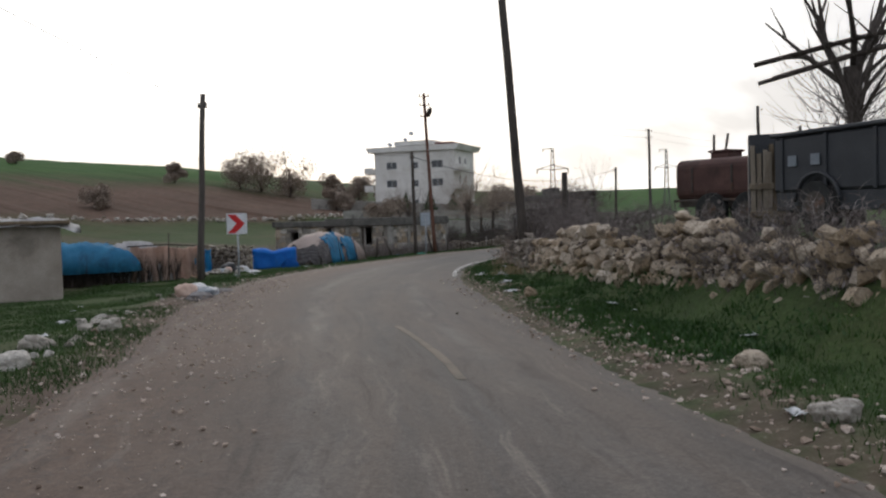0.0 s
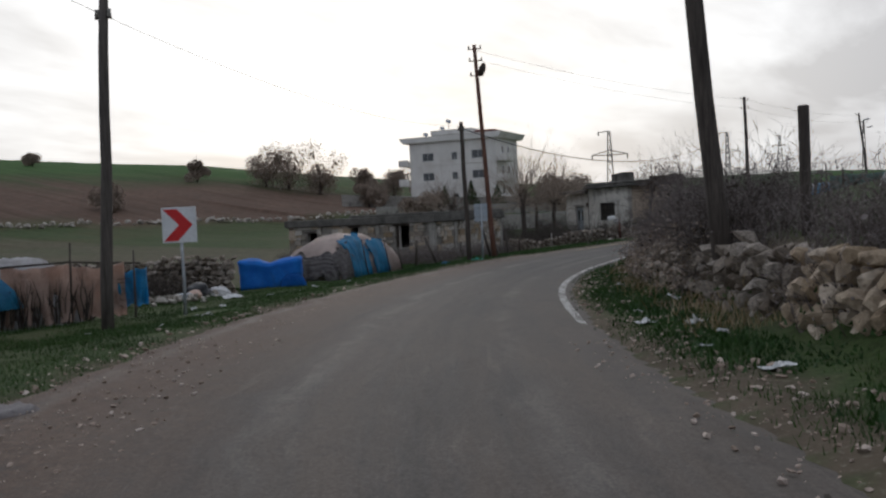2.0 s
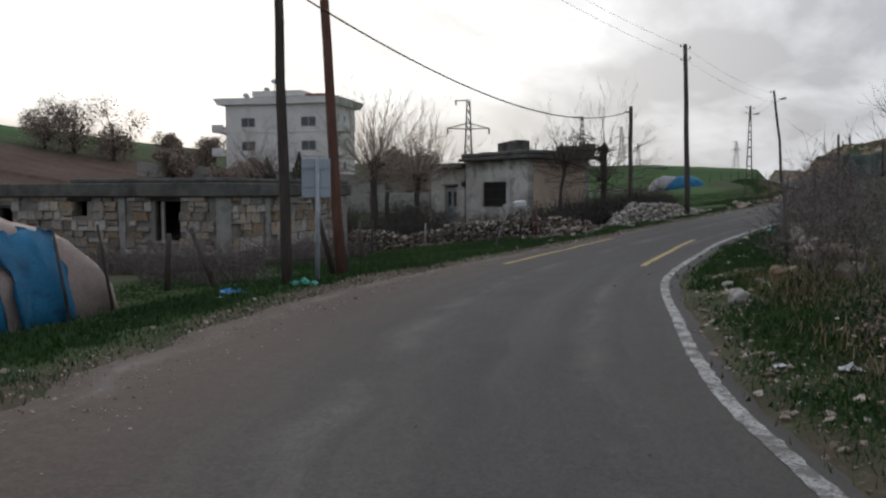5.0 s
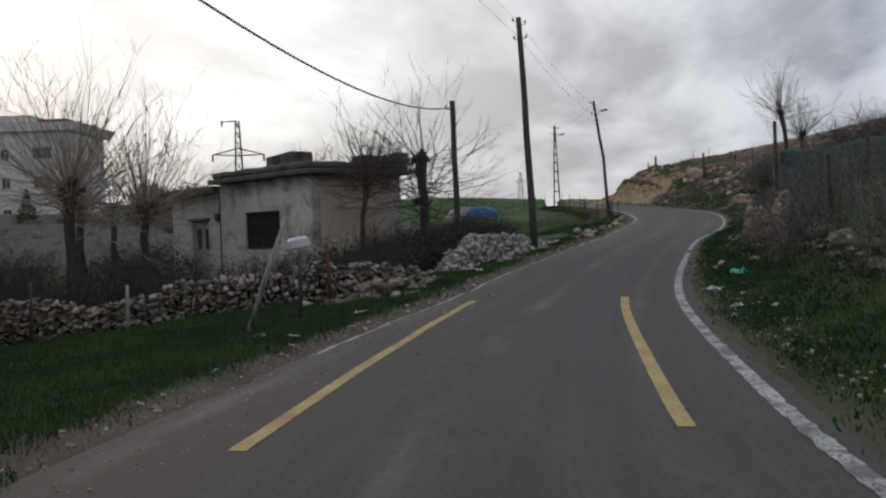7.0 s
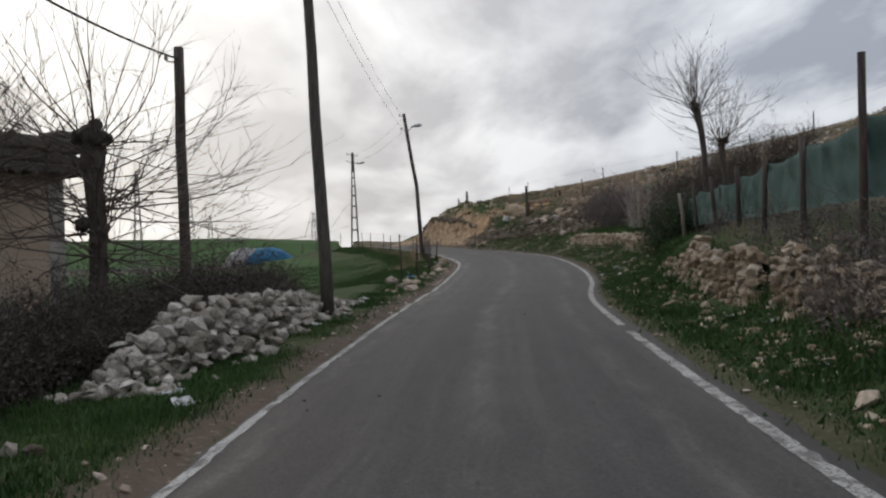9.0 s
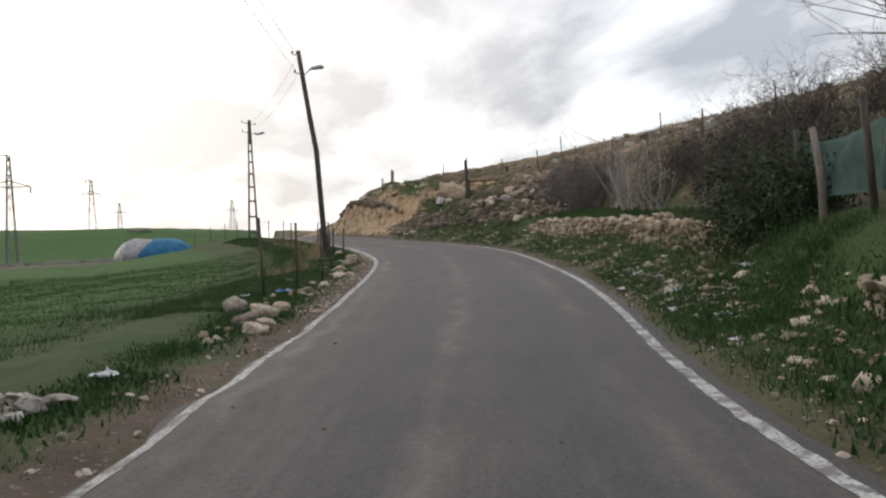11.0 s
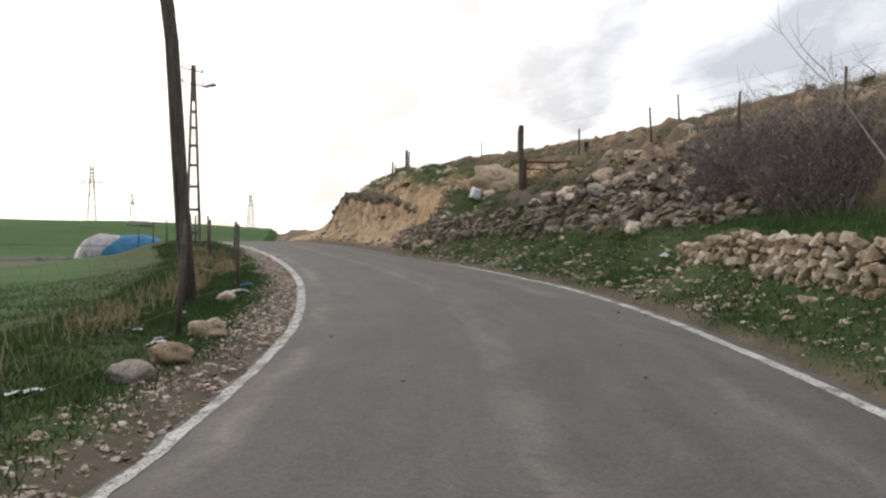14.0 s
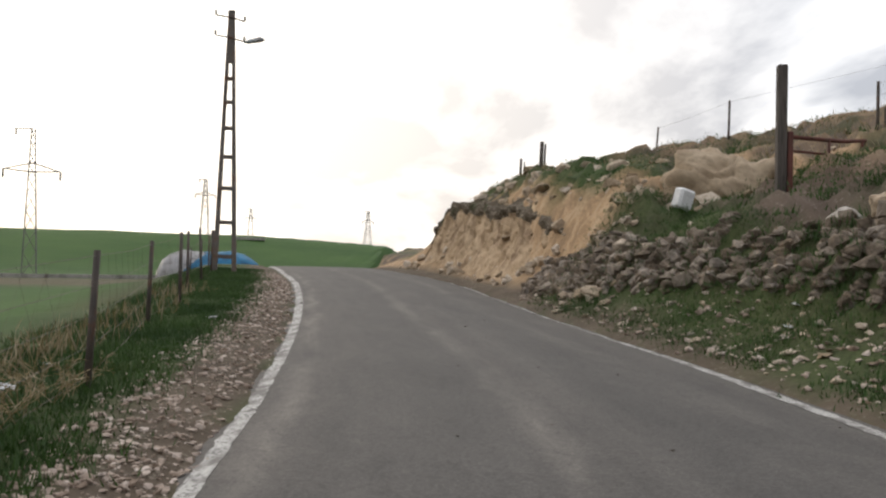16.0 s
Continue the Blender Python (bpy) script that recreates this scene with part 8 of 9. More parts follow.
thicket(-15.6, 30.6, 4.0, 1.2, 1.1, 60, 15, T, turn=-58, leaves=13, leaf="dead_leaf", size=0.02)
thicket(-17.4, 36.8, 4.4, 2.6, 1.5, 190, 5, T, turn=-68, leaves=13, leaf="dead_leaf", size=0.02)
thicket(-18.8, 41.6, 4.4, 2.2, 1.4, 170, 6, T, turn=-75, leaves=13, leaf="dead_leaf", size=0.02)
thicket(-19.8, 47.0, 5.0, 1.8, 1.2, 120, 7, T, turn=85, leaves=13, leaf="dead_leaf", size=0.02)
thicket(-19.7, 53.0, 5.0, 2.0, 1.35, 140, 8, T, turn=88, leaves=13, leaf="dead_leaf", size=0.02)
thicket(-20.0, 58.2, 4.0, 1.8, 1.5, 140, 9, T, turn=88, leaves=13, leaf="dead_leaf", size=0.02)
thicket(-12.5, 24.1, 1.2, 1.0, 1.5, 60, 90, "dark ivy-like tangle round the foot of the timber pole", mat="hedge_cane", leaves=16, leaf="hedge_leaf", size=0.03)
for k in range(6):
    l_, n_ = edge_line(EDGE_R, 60.5 + 1.7 * k, 61.5 + 1.7 * k, 2.15, "r")
    thicket(l_[0][0], l_[0][1], 2.2, 0.7, 0.7, 16, 300 + k, T, turn=82, leaves=26, leaf="bracken", size=0.022)
thicket(-19.6, 62.0, 4.4, 1.2, 0.75, 70, 10, T, turn=82, leaves=13, leaf="dead_leaf", size=0.02)
thicket(-19.0, 66.4, 4.0, 1.0, 0.6, 60, 16, T, turn=80, leaves=13, leaf="dead_leaf", size=0.02)
thicket(-19.6, 64.4, 1.6, 1.2, 1.0, 90, 17, T, turn=80, leaves=16, leaf="dead_leaf", size=0.02)
thicket(-18.2, 70.0, 4.4, 1.0, 0.5, 60, 18, T, turn=78, leaves=13, leaf="dead_leaf", size=0.02)
thicket(-17.2, 74.6, 4.4, 1.0, 0.5, 60, 19, T, turn=78, leaves=13, leaf="dead_leaf", size=0.02)
thicket(-15.75, 82.4, 4.2, 1.7, 1.6, 300, 11, "dark evergreen bush beside the net fence", turn=75, mat="hedge_cane", leaves=60, size=0.03, name="evergreen_bush")
for k in range(2, 9):
    l_, n_ = edge_line(EDGE_R, 20.0 + 1.9 * k, 21.0 + 1.9 * k, 2.05, "r")
    thicket(l_[0][0], l_[0][1], 2.8, 1.0, 0.9, 26, 200 + k, T, turn=-55, leaves=40, leaf="bracken", size=0.022)
H = "dark leafless hedge in front of the old house"
for k, (x, y, lx, ly, h, n) in enumerate(((-31.6, 62.2, 5, 1.6, 1.35, 250), (-35.8, 62.2, 5, 1.8, 1.5, 250), (-40.2, 62.4, 5, 1.8, 1.6, 240), (-45.0, 62.6, 5, 2, 1.4, 150), (-30.2, 65.0, 3, 1.6, 0.9, 110), (-38.5, 65.0, 5, 2.0, 1.4, 120), (-43.0, 66.0, 5, 2.4, 1.6, 120))):
    thicket(x, y, lx, ly, h, n, 20 + k, H, turn=0, name="hedge", mat="hedge_cane", r=0.008, leaves=44, leaf="hedge_leaf", size=0.018)
H = "dark leafless hedge behind the stone heap"
for k, (x, y, lx, ly, h, n) in enumerate(((-30.1, 64.9, 4.0, 2.0, 1.3, 300), (-29.4, 67.6, 4.0, 2.0, 1.4, 330), (-28.9, 70.6, 4, 1.8, 1.4, 300), (-28.5, 74.2, 4.8, 2.0, 1.5, 330), (-28.2, 78.0, 3.0, 1.6, 1.2, 120), (-31.6, 74.5, 4, 2, 1.2, 110))):
    thicket(x, y, lx, ly, h, n, 30 + k, H, turn=95, name="hedge", mat="hedge_cane", r=0.008, leaves=70, leaf="hedge_leaf", size=0.020)
thicket(-29.9, 67.4, 1.6, 1.0, 1.3, 40, 40, "green-leaved shrub growing by the house corner", leaves=26, name="green_shrub")
thicket(-31.6, 67.6, 1.8, 0.8, 1.5, 40, 41, "green-leaved shrub growing by the house corner", leaves=26, name="green_shrub")
F = "pale bare fig branches on the grassy terrace"
for k, (x, y) in enumerate(((-12.4, 99.0), (-12.4, 96.2), (-11.9, 101.0))):
    thicket(x, y, 1.7, 0.9, 2.6, 13, 50 + k, F, "twig_fig", 80, 0.034, name="fig_bush", arch=0.4, droop=0.02)
B = "brown leafless scrub on the hillside"
for k, (x, y, lx, h, n) in enumerate(((-11.0, 94.0, 3.4, 1.8, 120), (-10.6, 90.6, 3.6, 2.0, 130), (-11.2, 97.8, 3.0, 1.6, 110), (-12.0, 104.2, 3.2, 1.9, 170), (-12.3, 107.0, 3.0, 1.7, 160), (-12.6, 86.6, 3, 1.4, 100), (-9.8, 87.5, 3, 1.6, 90))):
    thicket(x, y, lx, 2.0, h, int(n * 1.6), 60 + k, B, "brush" if y > 103 else "hedge_cane", 80, name="scrub_bush", leaves=14, leaf="dead_leaf" if y > 103 else "hedge_leaf", size=0.022)
for k, (x, y, lx, n) in enumerate(((-31.4, 27.4, 3.0, 120), (-33.6, 26.7, 3.4, 140), (-30.2, 27.7, 1.8, 60))):
    thicket(x, y, lx, 0.8, 0.85, n, 310 + k, "dark dead canes leaning on the pen wall", "wicker", 15, 0.008, name="dead_weeds", leaves=10, leaf="hedge_leaf", size=0.02)
thicket(-23.6, 108.5, 4.0, 0.5, 0.5, 60, 70, "dry weeds tangled in the field fence", "dry_grass", 95, 0.005, name="dry_weeds")
thicket(-23.6, 104.6, 3.0, 0.5, 0.45, 40, 71, "dry weeds tangled in the field fence", "dry_grass", 95, 0.005, name="dry_weeds")
thicket(-23.6, 99.6, 3.0, 0.5, 0.4, 40, 72, "dry weeds tangled in the field fence", "dry_grass", 95, 0.005, name="dry_weeds")
for k in range(7):
    l_, n_ = edge_line(EDGE_R, 9.0 + 1.6 * k, 10.0 + 1.6 * k, 2.7, "r")
    thicket(l_[0][0], l_[0][1], 2.4, 0.8, 0.75, 100, 230 + k, "dry grey weeds growing along the top of the stone wall", turn=-50, leaves=5, leaf="dead_leaf", size=0.03, r=0.006, name="wall_weeds")
HG = "dark leafless hedge in the garden behind the low wall"
for k, (x, y, lx, ly, h, n) in enumerate(((-45.5, 68.5, 5, 2.6, 1.9, 150), (-50, 71, 5, 2.6, 2.0, 150), (-41.0, 71.5, 4.5, 2.4, 1.7, 140), (-55, 73, 5, 2.6, 2.2, 140), (-37.6, 64.0, 4, 1.6, 1.2, 110))):
    thicket(x, y, lx, ly, h, n, 250 + k, HG, turn=0, name="hedge", mat="hedge_cane", r=0.010, leaves=22, leaf="hedge_leaf", size=0.04)
W = "dark dead weeds standing along the ruin wall"
for k, (x, y) in enumerate(((-37.4, 47.0), (-35.6, 46.8), (-40.4, 46.6), (-34.2, 49.2), (-34.2, 51.8), (-43.4, 46.4), (-32.2, 43.6))):
    thicket(x, y - 0.5, 3.2, 1.1, 0.85, 190, 80 + k, W, "brush", 10, 0.008, name="dead_weeds", leaves=12, leaf="dead_leaf", size=0.02)


# ---- distant trees with budding crowns ----
def crown_tree(x, y, h, w, seed, leaf, label, trunk_h=0.25, n=900, size=0.16, name="tree", cone=False):
    rng_ = random.Random(seed)
    z0 = gnd(x, y)
    e = empty(name, x, y, z0)
    tube("trunk", [(0, 0, -0.4), (0.05, 0, h * 0.3), (0, 0.05, h * 0.6)], [h * 0.035, h * 0.028, h * 0.012], M["bark"], e, 7)
    v, f = [], []
    lumps = [(Vector((rng_.gauss(0, 0.22) * w, rng_.gauss(0, 0.22) * w, h * rng_.uniform(trunk_h + 0.08, 0.86))), rng_.uniform(0.2, 0.34) * w) for _ in range(11)]
    for c, r in lumps:
        limb(v, f, rng_, (0, 0, h * trunk_h), c - Vector((0, 0, h * trunk_h)), (c - Vector((0, 0, h * trunk_h))).length, h * 0.014, 2, 0, 4, 0.5, 4)
    raw("limb_fork", v, f, M["twig"], e)
    lv, lf = [], []
    for _ in range(n):
        if cone:
            t = rng_.random() ** 1.4
            a = rng_.uniform(0, 6.28)
            rr_ = w / 2 * (1 - t) * rng_.uniform(0.4, 1.0) * (1 + 0.15 * math.sin(t * 40))
            q = Vector((math.cos(a) * rr_, math.sin(a) * rr_, h * (0.08 + 0.92 * t)))
        else:
            c, r = rng_.choice(lumps)
            d = Vector((rng_.gauss(0, 1), rng_.gauss(0, 1), rng_.gauss(0, 1))).normalized()
            q = c + d * r * rng_.random() ** 0.4
        s = size * rng_.uniform(0.5, 1.3)
        a1, a2 = Vector((rng_.gauss(0, 1), rng_.gauss(0, 1), rng_.gauss(0, 1))).normalized() * s, Vector((rng_.gauss(0, 1), rng_.gauss(0, 1), rng_.gauss(0, 1))).normalized() * s
        k = len(lv)
        lv.extend([q - a1, q + a2, q + a1, q - a2])
        lf.append((k, k + 1, k + 2, k + 3))
    tagged(raw("crown", lv, lf, M[leaf], e), kind="stuff")
    return tagged(e, label, "tree", "trees on the far slope")


TB = "round budding tree on the far slope"
for k, (x, y, h, w) in enumerate(((-127, 128, 9.0, 9.0), (-121, 130, 9.5, 8.0), (-131, 126, 7.5, 7.5), (-113, 142, 6.0, 6.0), (-118, 139, 5.0, 4.5), (-109, 146, 4.5, 4.0), (-141, 118, 4.5, 3.2), (-99, 118, 4.5, 3.6), (-96, 116, 3.6, 3.0), (-75, 100, 4.0, 4.5),
                                   (-66, 118, 4.5, 5.0), (-60, 112, 4.0, 4.5), (-64, 124, 5, 5), (-56, 120, 4, 4), (-52, 108, 3.4, 4), (-70, 128, 4.6, 5), (-180, 108, 3.0, 3.6), (-118, 84, 3.5, 4.2))):
    crown_tree(x, y, h, w, 100 + k, "leaf_bud", TB, 0.08, n=7000, size=0.12)
for k, (x, y, h, w) in enumerate(((-80.5, 120.0, 4.4, 3.2), (-77.5, 122.5, 3.8, 3.6), (-84, 118, 3.6, 2.8))):
    crown_tree(x, y, h, w, 140 + k, "leaf", "dark conifer in front of the apartment block", 0.1, 800, 0.16, "conifer", True)


# ---- far covered heap in the green field ----
hh = empty("covered_heap", -43.6, 178.0, 0.95, 20)
draped("cover", 1.0, 0, 0, 7.4, 6.0, 2.6, M["tarp_cyan"], "vivid blue sheet", "", 31.0, parent=hh, fold=0.06)
draped("cover", -1.7, -0.2, 0.04, 5.4, 5.2, 2.6, M["tarp_white"], "white plastic sheet", "", 33.0, parent=hh, fold=0.06)
tagged(hh, "hay heap under blue and white sheets in the field", "tarpaulin heap")
ob = part("trough", box((-2.6, -0.6, 0.0), (2.6, 0.6, 0.5), 0.05), M["concrete"])
ob.matrix_basis = pose(-62, 262, gnd(-62, 262), 0, 0, 10)
tagged(ob, "long grey concrete trough far out in the field", "trough")


# ---- pale concrete channel crossing the far field ----
ch_pts = [(-92, 170), (-74, 174.5), (-60, 178.5), (-50, 182.5), (-44, 187)]
ch = empty("irrigation_channel", *ch_pts[0], 0)
for (ax, ay), (bx, by) in zip(ch_pts, ch_pts[1:]):
    L_ = math.hypot(bx - ax, by - ay)
    za, zb = gnd(ax, ay), gnd(bx, by)
    for off_ in (0.0, 0.9):
        bm = bmesh.new()
        add_box(bm, (0, off_, -0.6), (L_, off_ + 0.25, 0.36 - 0.05 * off_), 0.03)
        for v in bm.verts:
            v.co.z += (zb - za) * v.co.x / L_
        part("kerb", bm, M["concrete"], ch).matrix_basis = pose(ax - ch_pts[0][0], ay - ch_pts[0][1], za, 0, 0, math.degrees(math.atan2(by - ay, bx - ax)))
tagged(ch, "low pale concrete irrigation channel crossing the field", "channel")


# ---- grass, weeds and gravel ----
def scatter(edge, side, y0, y1, d0, d1, n, rng_):
    """Random places beside the road: x, y, distance from the edge."""
    line, nrm = edge_line(edge, y0, y1, 0.0, side)
    out = []
    for _ in range(n):
        k = rng_.randrange(len(line))
        d = d0 + (d1 - d0) * rng_.random()
        out.append((line[k][0] + nrm[k][0] * d + rng_.gauss(0, 0.1), line[k][1] + nrm[k][1] * d + rng_.gauss(0, 0.1), d))
    return out


def blades(name, spots, h, mat, label, seed, per=5, wide=0.012, spread=0.10, patch=0.0):
    rng_ = random.Random(seed)
    v, f = [], []
    for x, y, d in spots:
        if patch and noise.noise((x * 0.55, y * 0.55, seed)) < patch - 0.35:
            continue
        z = gnd(x, y) - 0.01
        hh_ = h * (0.6 + 0.6 * (0.5 + noise.noise((x * 0.8, y * 0.8, 3))))
        for _ in range(per):
            a = rng_.uniform(0, 6.283)
            bx, by = x + rng_.gauss(0, spread), y + rng_.gauss(0, spread)
            t = hh_ * rng_.uniform(0.5, 1.2)
            ln = t * rng_.uniform(0.1, 0.7)
            b = rng_.uniform(0, 6.283)
            w = wide * rng_.uniform(0.7, 1.4)
            k = len(v)
            v += [(bx - math.sin(a) * w, by + math.cos(a) * w, z), (bx + math.sin(a) * w, by - math.cos(a) * w, z), (bx + math.cos(b) * ln, by + math.sin(b) * ln, z + t)]
            f.append((k, k + 1, k + 2))
    return tagged(raw(name, v, f, mat), label, "grass", kind="stuff")


rg = random.Random(500)
G = "short green grass on the verge"
blades("grass", scatter(EDGE_R, "r", -6, 36, 0.5, 2.4, 8500, rg), 0.08, M["grass"], G, 1, 12, 0.006, 0.16, 0.18)
blades("grass", scatter(EDGE_R, "r", 36, 80, 0.6, 2.6, 9500, rg), 0.085, M["grass"], G, 2, 12, 0.007, 0.16, 0.08)
blades("grass", scatter(EDGE_R, "r", 78, 120, 0.55, 2.9, 12000, rg), 0.085, M["grass"], G, 3, 13, 0.007, 0.16, 0.06)
blades("grass", scatter(EDGE_R, "r", 84, 106, 2.6, 4.4, 2400, rg), 0.16, M["grass"], "longer grass on the terrace", 4, 12, 0.006, 0.16)
blades("grass", scatter(EDGE_R, "r", 104, 124, 2.6, 7.0, 1100, rg), 0.16, M["grass"], "grass tufts among the rubble", 5, 8, 0.014, 0.15, 0.5)
blades("grass", scatter(EDGE_L, "l", -6, 46, 0.2, 6.5, 19000, rg), 0.075, M["grass"], G, 6, 12, 0.007, 0.19, 0.08)
blades("grass", scatter(EDGE_L, "l", 46, 68, 0.7, 4.8, 12000, rg), 0.10, M["grass"], G, 7, 12, 0.007, 0.19)
blades("grass", scatter(EDGE_L, "l", 62, 88, 0.6, 1.7, 3000, rg), 0.075, M["grass"], G, 8, 12, 0.006, 0.16, 0.2)
blades("grass", scatter(EDGE_L, "l", 84, 100, 0.7, 3.4, 5200, rg), 0.09, M["grass"], G, 37, 12, 0.007, 0.16)
blades("grass", scatter(EDGE_L, "l", 100, 108, 0.75, 3.4, 2600, rg), 0.09, M["grass"], G, 39, 12, 0.007, 0.16)
blades("grass", scatter(EDGE_L, "l", 107, 132, 1.0, 3.4, 7400, rg), 0.09, M["grass"], G, 9, 12, 0.007, 0.16)
blades("grass", scatter(EDGE_L, "l", 47, 60, 4.6, 10.5, 7000, rg), 0.12, M["grass"], "longer grass in front of the low wall", 33, 10, 0.008, 0.2)
blades("crop", scatter(EDGE_L, "l", 80, 118, 3.2, 16.0, 9000, rg), 0.10, M["grass"], "young green wheat", 10, 9, 0.006, 0.2)
blades("dry_grass", scatter(EDGE_R, "r", 60, 118, 6.5, 20.0, 3800, rg), 0.22, M["dry_grass"], "dry yellow grass on the hillside", 11, 7, 0.012, 0.16, 0.3)
blades("grass", scatter(EDGE_R, "r", 112, 121, 3.6, 5.6, 1500, rg), 0.12, M["grass"], "green grass above the rubble", 31, 10, 0.010, 0.16, 0.15)
blades("grass", scatter(EDGE_R, "r", 122, 138, 2.6, 9.0, 2200, rg), 0.10, M["grass"], "thin grass on the cliff top", 32, 9, 0.009, 0.18, 0.3)
blades("dry_grass", scatter(EDGE_R, "r", 20, 44, 1.4, 2.6, 1500, rg), 0.2, M["dry_grass"], "dry yellow grass at the foot of the brambles", 36, 7, 0.008, 0.16, 0.1)
blades("dry_grass", scatter(EDGE_R, "r", 118, 138, 3.4, 9.0, 900, rg), 0.16, M["dry_grass"], "dry grass on the cliff top", 12, 7, 0.010, 0.14)
blades("dry_grass", scatter(EDGE_L, "l", 92, 122, 2.0, 2.8, 200, rg), 0.35, M["dry_grass"], "dry stalks along the field fence", 13, 6, 0.008, 0.12)
blades("weeds", scatter(EDGE_L, "l", 34, 48, 0.9, 2.6, 1500, rg), 0.10, M["weed"], "broad dark weeds on the verge", 14, 8, 0.022, 0.2)
blades("weeds", scatter(EDGE_R, "r", 8, 80, 0.7, 2.3, 5200, rg), 0.085, M["weed"], "broad dark weeds on the verge", 15, 9, 0.02, 0.2, 0.2)
blades("weeds", scatter(EDGE_L, "l", 56, 84, 0.8, 1.5, 900, rg), 0.10, M["weed"], "broad dark weeds on the verge", 16, 8, 0.02, 0.2, 0.3)


def gravel(name, spots, lo, hi, mat, label, seed):
    rng_ = random.Random(seed)
    v, f = [], []
    for x, y, d in spots:
        s = lo + (hi - lo) * rng_.random() ** 3
        z = gnd(x, y) if d > 0.1 else float(road_z(y)) + 0.02
        stones_into(v, f, rng_, x, y, z + s * 0.12, s * rng_.uniform(0.8, 1.4), s, s * rng_.uniform(0.4, 0.7), rng_.uniform(0, 360), 20)
    return tagged(raw(name, v, f, mat), label, "gravel", kind="stuff")


gravel("gravel", scatter(EDGE_R, "r", -8, 20, -0.4, 1.0, 2800, rg), 0.012, 0.06, M["gravel"], "loose stone chips spilling on to the asphalt edge", 41)
gravel("gravel", scatter(EDGE_R, "r", -4, 40, 0.25, 1.1, 2400, rg), 0.02, 0.11, M["gravel"], "loose stone chips along the asphalt edge", 21)
gravel("gravel", scatter(EDGE_R, "r", 40, 84, 0.4, 1.0, 500, rg), 0.02, 0.10, M["gravel"], "loose stone chips along the asphalt edge", 22)
gravel("gravel", scatter(EDGE_R, "r", 80, 122, 0.5, 1.7, 3000, rg), 0.025, 0.14, M["gravel"], "loose stone chips along the asphalt edge", 23)
gravel("gravel", scatter(EDGE_L, "l", -4, 30, 0.0, 0.9, 450, rg), 0.02, 0.12, M["gravel"], "loose stone chips on the dirt shoulder", 24)
gravel("gravel", scatter(EDGE_L, "l", -8, 44, -1.4, 0.5, 3000, rg), 0.008, 0.03, M["gravel"], "fine chips dragged over the dirt shoulder", 28)
gravel("gravel", scatter(EDGE_L, "l", -8, 18, -1.7, 0.9, 3600, rg), 0.01, 0.055, M["gravel"], "small stones trodden into the dirt shoulder", 40)
gravel("gravel", scatter(EDGE_L, "l", 32, 58, -1.0, 0.5, 2200, rg), 0.008, 0.035, M["gravel"], "fine chips trodden into the dirt shoulder", 43)
gravel("gravel", scatter(EDGE_L, "l", 84, 100, 0.1, 0.9, 3000, rg), 0.018, 0.085, M["gravel"], "loose stone chips on the dirt shoulder", 38)
gravel("gravel", scatter(EDGE_L, "l", 99, 108, 0.14, 0.85, 2600, rg), 0.015, 0.07, M["gravel"], "loose stone chips on the dirt shoulder", 39)
gravel("gravel", scatter(EDGE_L, "l", 107, 130, 0.14, 1.1, 6500, rg), 0.015, 0.08, M["gravel"], "loose stone chips on the dirt shoulder", 25)
gravel("gravel", scatter(EDGE_L, "l", 30, 84, 0.1, 0.8, 420, rg), 0.02, 0.10, M["gravel"], "loose stone chips on the dirt shoulder", 26)
gravel("gravel", scatter(EDGE_R, "r", 98, 121, 0.5, 2.0, 380, rg), 0.04, 0.2, M["stone_warm_many"], "pale flat stones lying in the verge grass", 34)
gravel("gravel", scatter(EDGE_R, "r", 40, 98, 0.6, 1.3, 520, rg), 0.03, 0.14, M["stone_warm_many"], "pale flat stones lying in the verge grass", 35)
gravel("gravel", scatter(EDGE_R, "r", 61, 84, 0.9, 2.0, 420, rg), 0.05, 0.26, M["stone_warm_many"], "limestone lumps fallen from the wall on to the verge", 42)
gravel("gravel", scatter(EDGE_R, "r", 62, 112, 7.0, 18.0, 500, rg), 0.12, 0.6, M["stone_many"], "pale stones strewn over the hillside", 27)


# ---- litter ----
def rag(x, y, s, mat, label, seed):
    """A crumpled scrap of plastic."""
    rr = random.Random(seed)
    bm = bmesh.new()
    n = 7
    g = [[bm.verts.new(((i / n - 0.5) * s * 1.4 + rr.gauss(0, s * 0.07), (j / n - 0.5) * s + rr.gauss(0, s * 0.07), abs(rr.gauss(0, s * 0.16)) * (1 - abs(i / n - 0.5)) + 0.01)) for j in range(n + 1)] for i in range(n + 1)]
    for i in range(n):
        for j in range(n):
            bm.faces.new((g[i][j], g[i + 1][j], g[i + 1][j + 1], g[i][j + 1]))
    ob = part("plastic_scrap", bm, M[mat])
    ob.matrix_basis = pose(x, y, gnd(x, y) + 0.015, rr.uniform(-10, 10), rr.uniform(-10, 10), rr.uniform(0, 360))
    return tagged(ob, label, "litter", "litter on the verges")


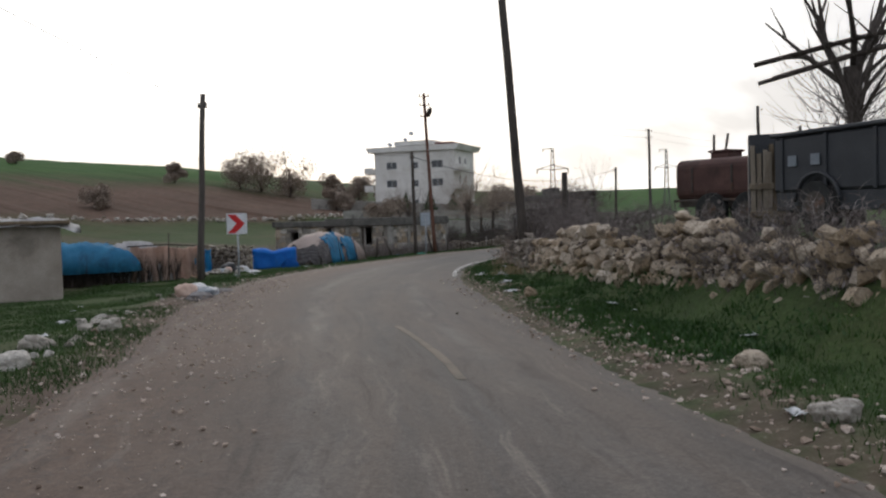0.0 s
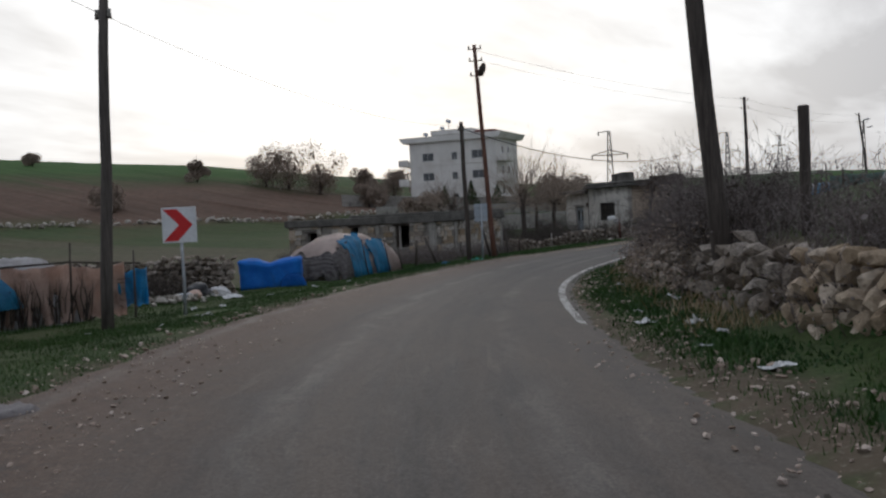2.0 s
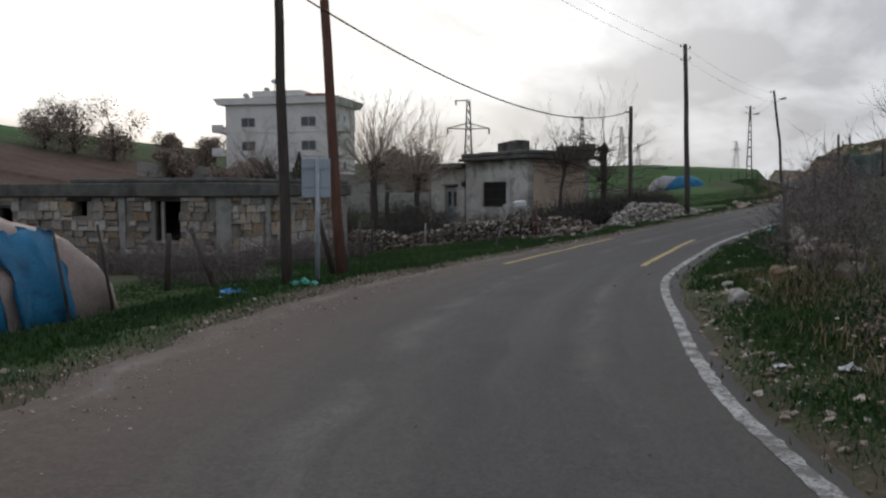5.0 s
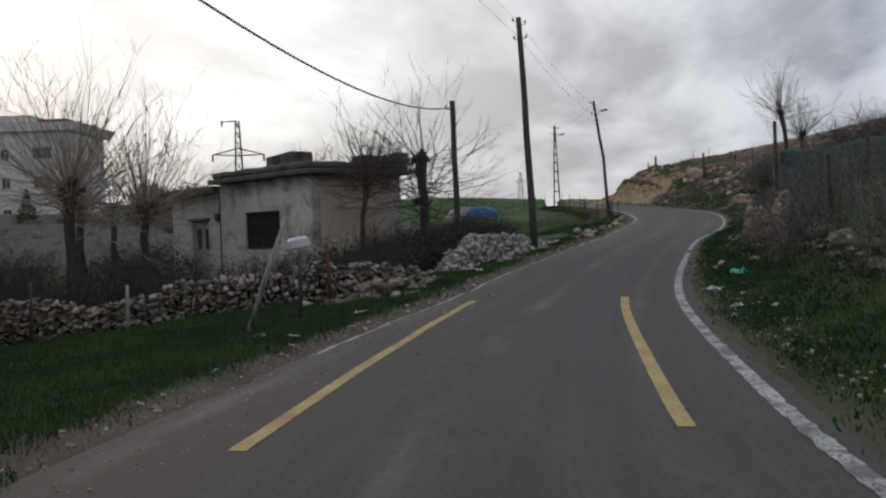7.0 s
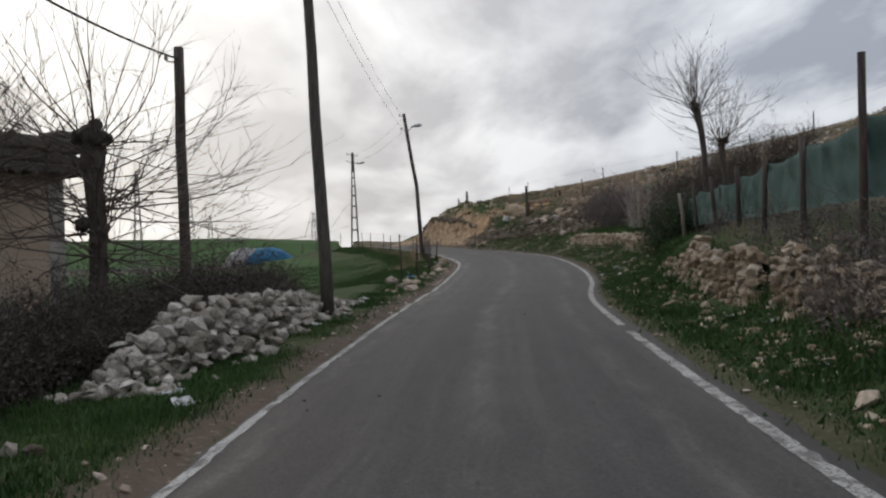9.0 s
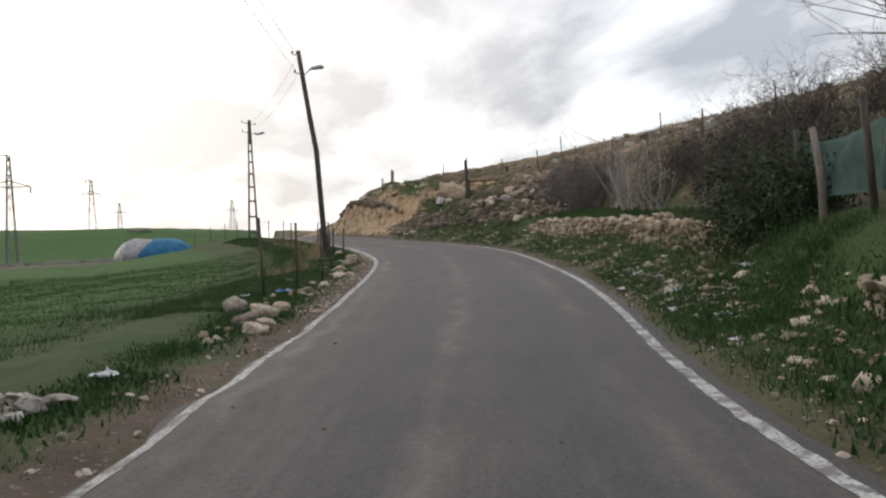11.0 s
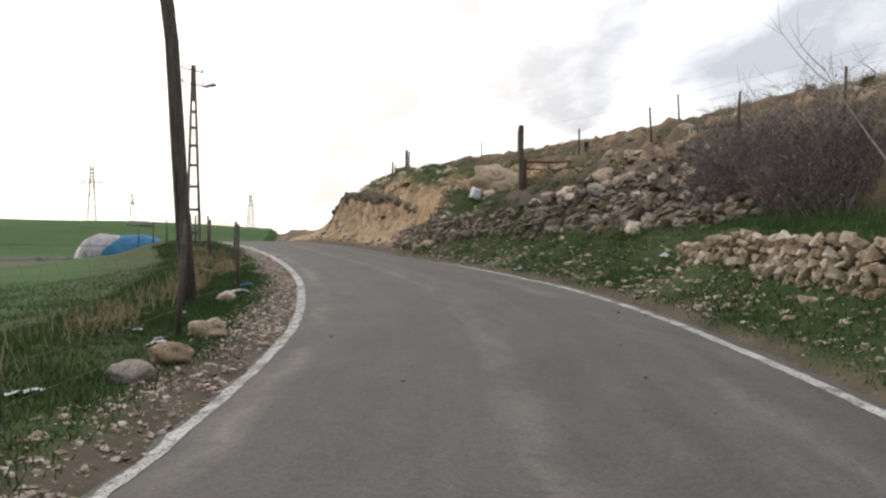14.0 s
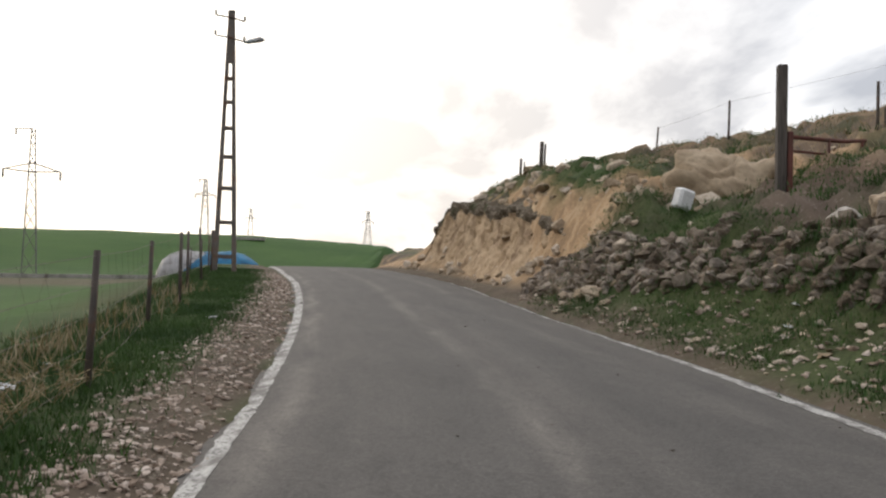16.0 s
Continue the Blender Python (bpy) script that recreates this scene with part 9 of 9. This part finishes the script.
LW, LB, LT = "crumpled pale plastic scrap lying in the grass", "crumpled blue plastic scrap lying on the verge", "crumpled teal plastic bag lying on the verge"
k = 0
for edge, side, y0, y1, d0, d1, n in ((EDGE_R, "r", 2, 36, 0.5, 2.0, 26), (EDGE_R, "r", 36, 80, 0.7, 2.0, 22), (EDGE_R, "r", 80, 114, 0.5, 2.2, 22), (EDGE_L, "l", 2, 40, 1.4, 4.0, 24), (EDGE_L, "l", 40, 84, 0.8, 2.0, 12), (EDGE_L, "l", 86, 116, 1.0, 2.2, 14)):
    for x, y, d in scatter(edge, side, y0, y1, d0, d1, n, rg):
        k += 1
        rag(x, y, rg.choice((0.08, 0.10, 0.14, 0.2)), "litter_white", LW, k)
for x, y, s in ((-29.2, 40.2, 0.4), (-22.75, 105.6, 0.16), (-24.3, 87.6, 0.3), (-15.2, 111.2, 0.3), (-15.6, 13.2, 0.32), (-0.2, 6.2, 0.3)):
    k += 1
    rag(x, y, s, "litter_blue", LB, k)
for x, y, s in ((-28.6, 41.6, 0.35), (-21.2, 58.6, 0.4)):
    k += 1
    rag(x, y, s, "litter_teal", LT, k)
for x, y, s in ((-27.6, 27.2, 0.4), (-14.9, 13.6, 0.4)):
    k += 1
    rag(x, y, s, "litter_white", LW, k)


def sack(x, y, turn, lx, ly, h, mat, label, seed, neck=True):
    """A half-filled slumped sack with a gathered, folded neck."""
    bm = bmesh.new()
    bmesh.ops.create_icosphere(bm, subdivisions=4, radius=1.0)
    for v in bm.verts:
        c = v.co.copy()
        k = (abs(c.x) ** 2.6 + abs(c.y) ** 2.6 + abs(c.z) ** 2.6) ** (1 / 2.6)
        w = 1 + 0.20 * noise.noise(c * 1.6 + Vector((seed, 0, 0))) + 0.10 * noise.noise(c * 4 + Vector((0, seed, 0)))
        c = c / k * w
        pinch = 1 - 0.62 * smooth(0.35, 1.0, c.x) if neck else 1
        v.co = Vector((c.x * lx / 2, c.y * ly / 2 * pinch, max(-0.02, (c.z * 0.5 + 0.42) * h * (0.35 + 0.65 * pinch) + 0.03 * noise.noise(c * 9))))
    ob = part("dumped_sack", bm, M[mat], None, "", True)
    ob.matrix_basis = pose(x, y, gnd(x, y), 0, 0, turn)
    return tagged(ob, label, "sack", "dumped sacks on the verge")


for k, (x, y, turn, lx, ly, h, mat, label) in enumerate((
        (-15.35, 13.1, 20, 0.55, 0.4, 0.34, "cloth_pink", "bulging tan woven sack dumped on the verge"),
        (-15.75, 13.75, 75, 0.5, 0.36, 0.30, "tarp_white", "bulging dirty white sack dumped on the verge"),
        (-15.15, 13.45, 130, 0.75, 0.5, 0.30, "bag_grey", "slumped grey-blue plastic bag dumped on the verge"),
        (-14.85, 12.95, 200, 0.6, 0.45, 0.22, "sacking", "flat dark grey sack dumped on the verge"),
        (-15.55, 14.25, 250, 0.6, 0.4, 0.2, "sacking", "flat dark grey sack dumped on the verge"),
        (-28.75, 26.45, 10, 0.7, 0.45, 0.26, "bag_grey", "slumped grey-blue plastic bag beside the pen wall"),
        (-29.2, 27.3, 80, 0.8, 0.5, 0.46, "bag_black", "stuffed black rubbish bag beside the pen wall"),
        (-29.3, 28.15, 40, 0.7, 0.4, 0.34, "tarp_white", "stuffed white plastic sack beside the blue stack"),
        (-28.95, 26.95, 160, 0.45, 0.35, 0.28, "cloth_pink", "bulging tan woven sack beside the pen wall"))):
    sack(x, y, turn, lx, ly, h, mat, label, 3.7 * k)
# dark clods on the asphalt
v, f = [], []
for _ in range(170):
    i = rg.randrange(18, len(EDGE_L) - 60)
    t = rg.random()
    p = EDGE_L[i] * (1 - t) + EDGE_R[i] * t
    s = 0.012 + 0.04 * rg.random() ** 3
    stones_into(v, f, rg, p[0], p[1], road_z(EDGE_L[i][1]) * (1 - t) + road_z(EDGE_R[i][1]) * t + 0.03, s * 1.4, s, s * 0.5, rg.uniform(0, 360))
tagged(raw("road_clods", v, f, M["core"]), "small dark clods of mud on the asphalt", "mud", kind="stuff")
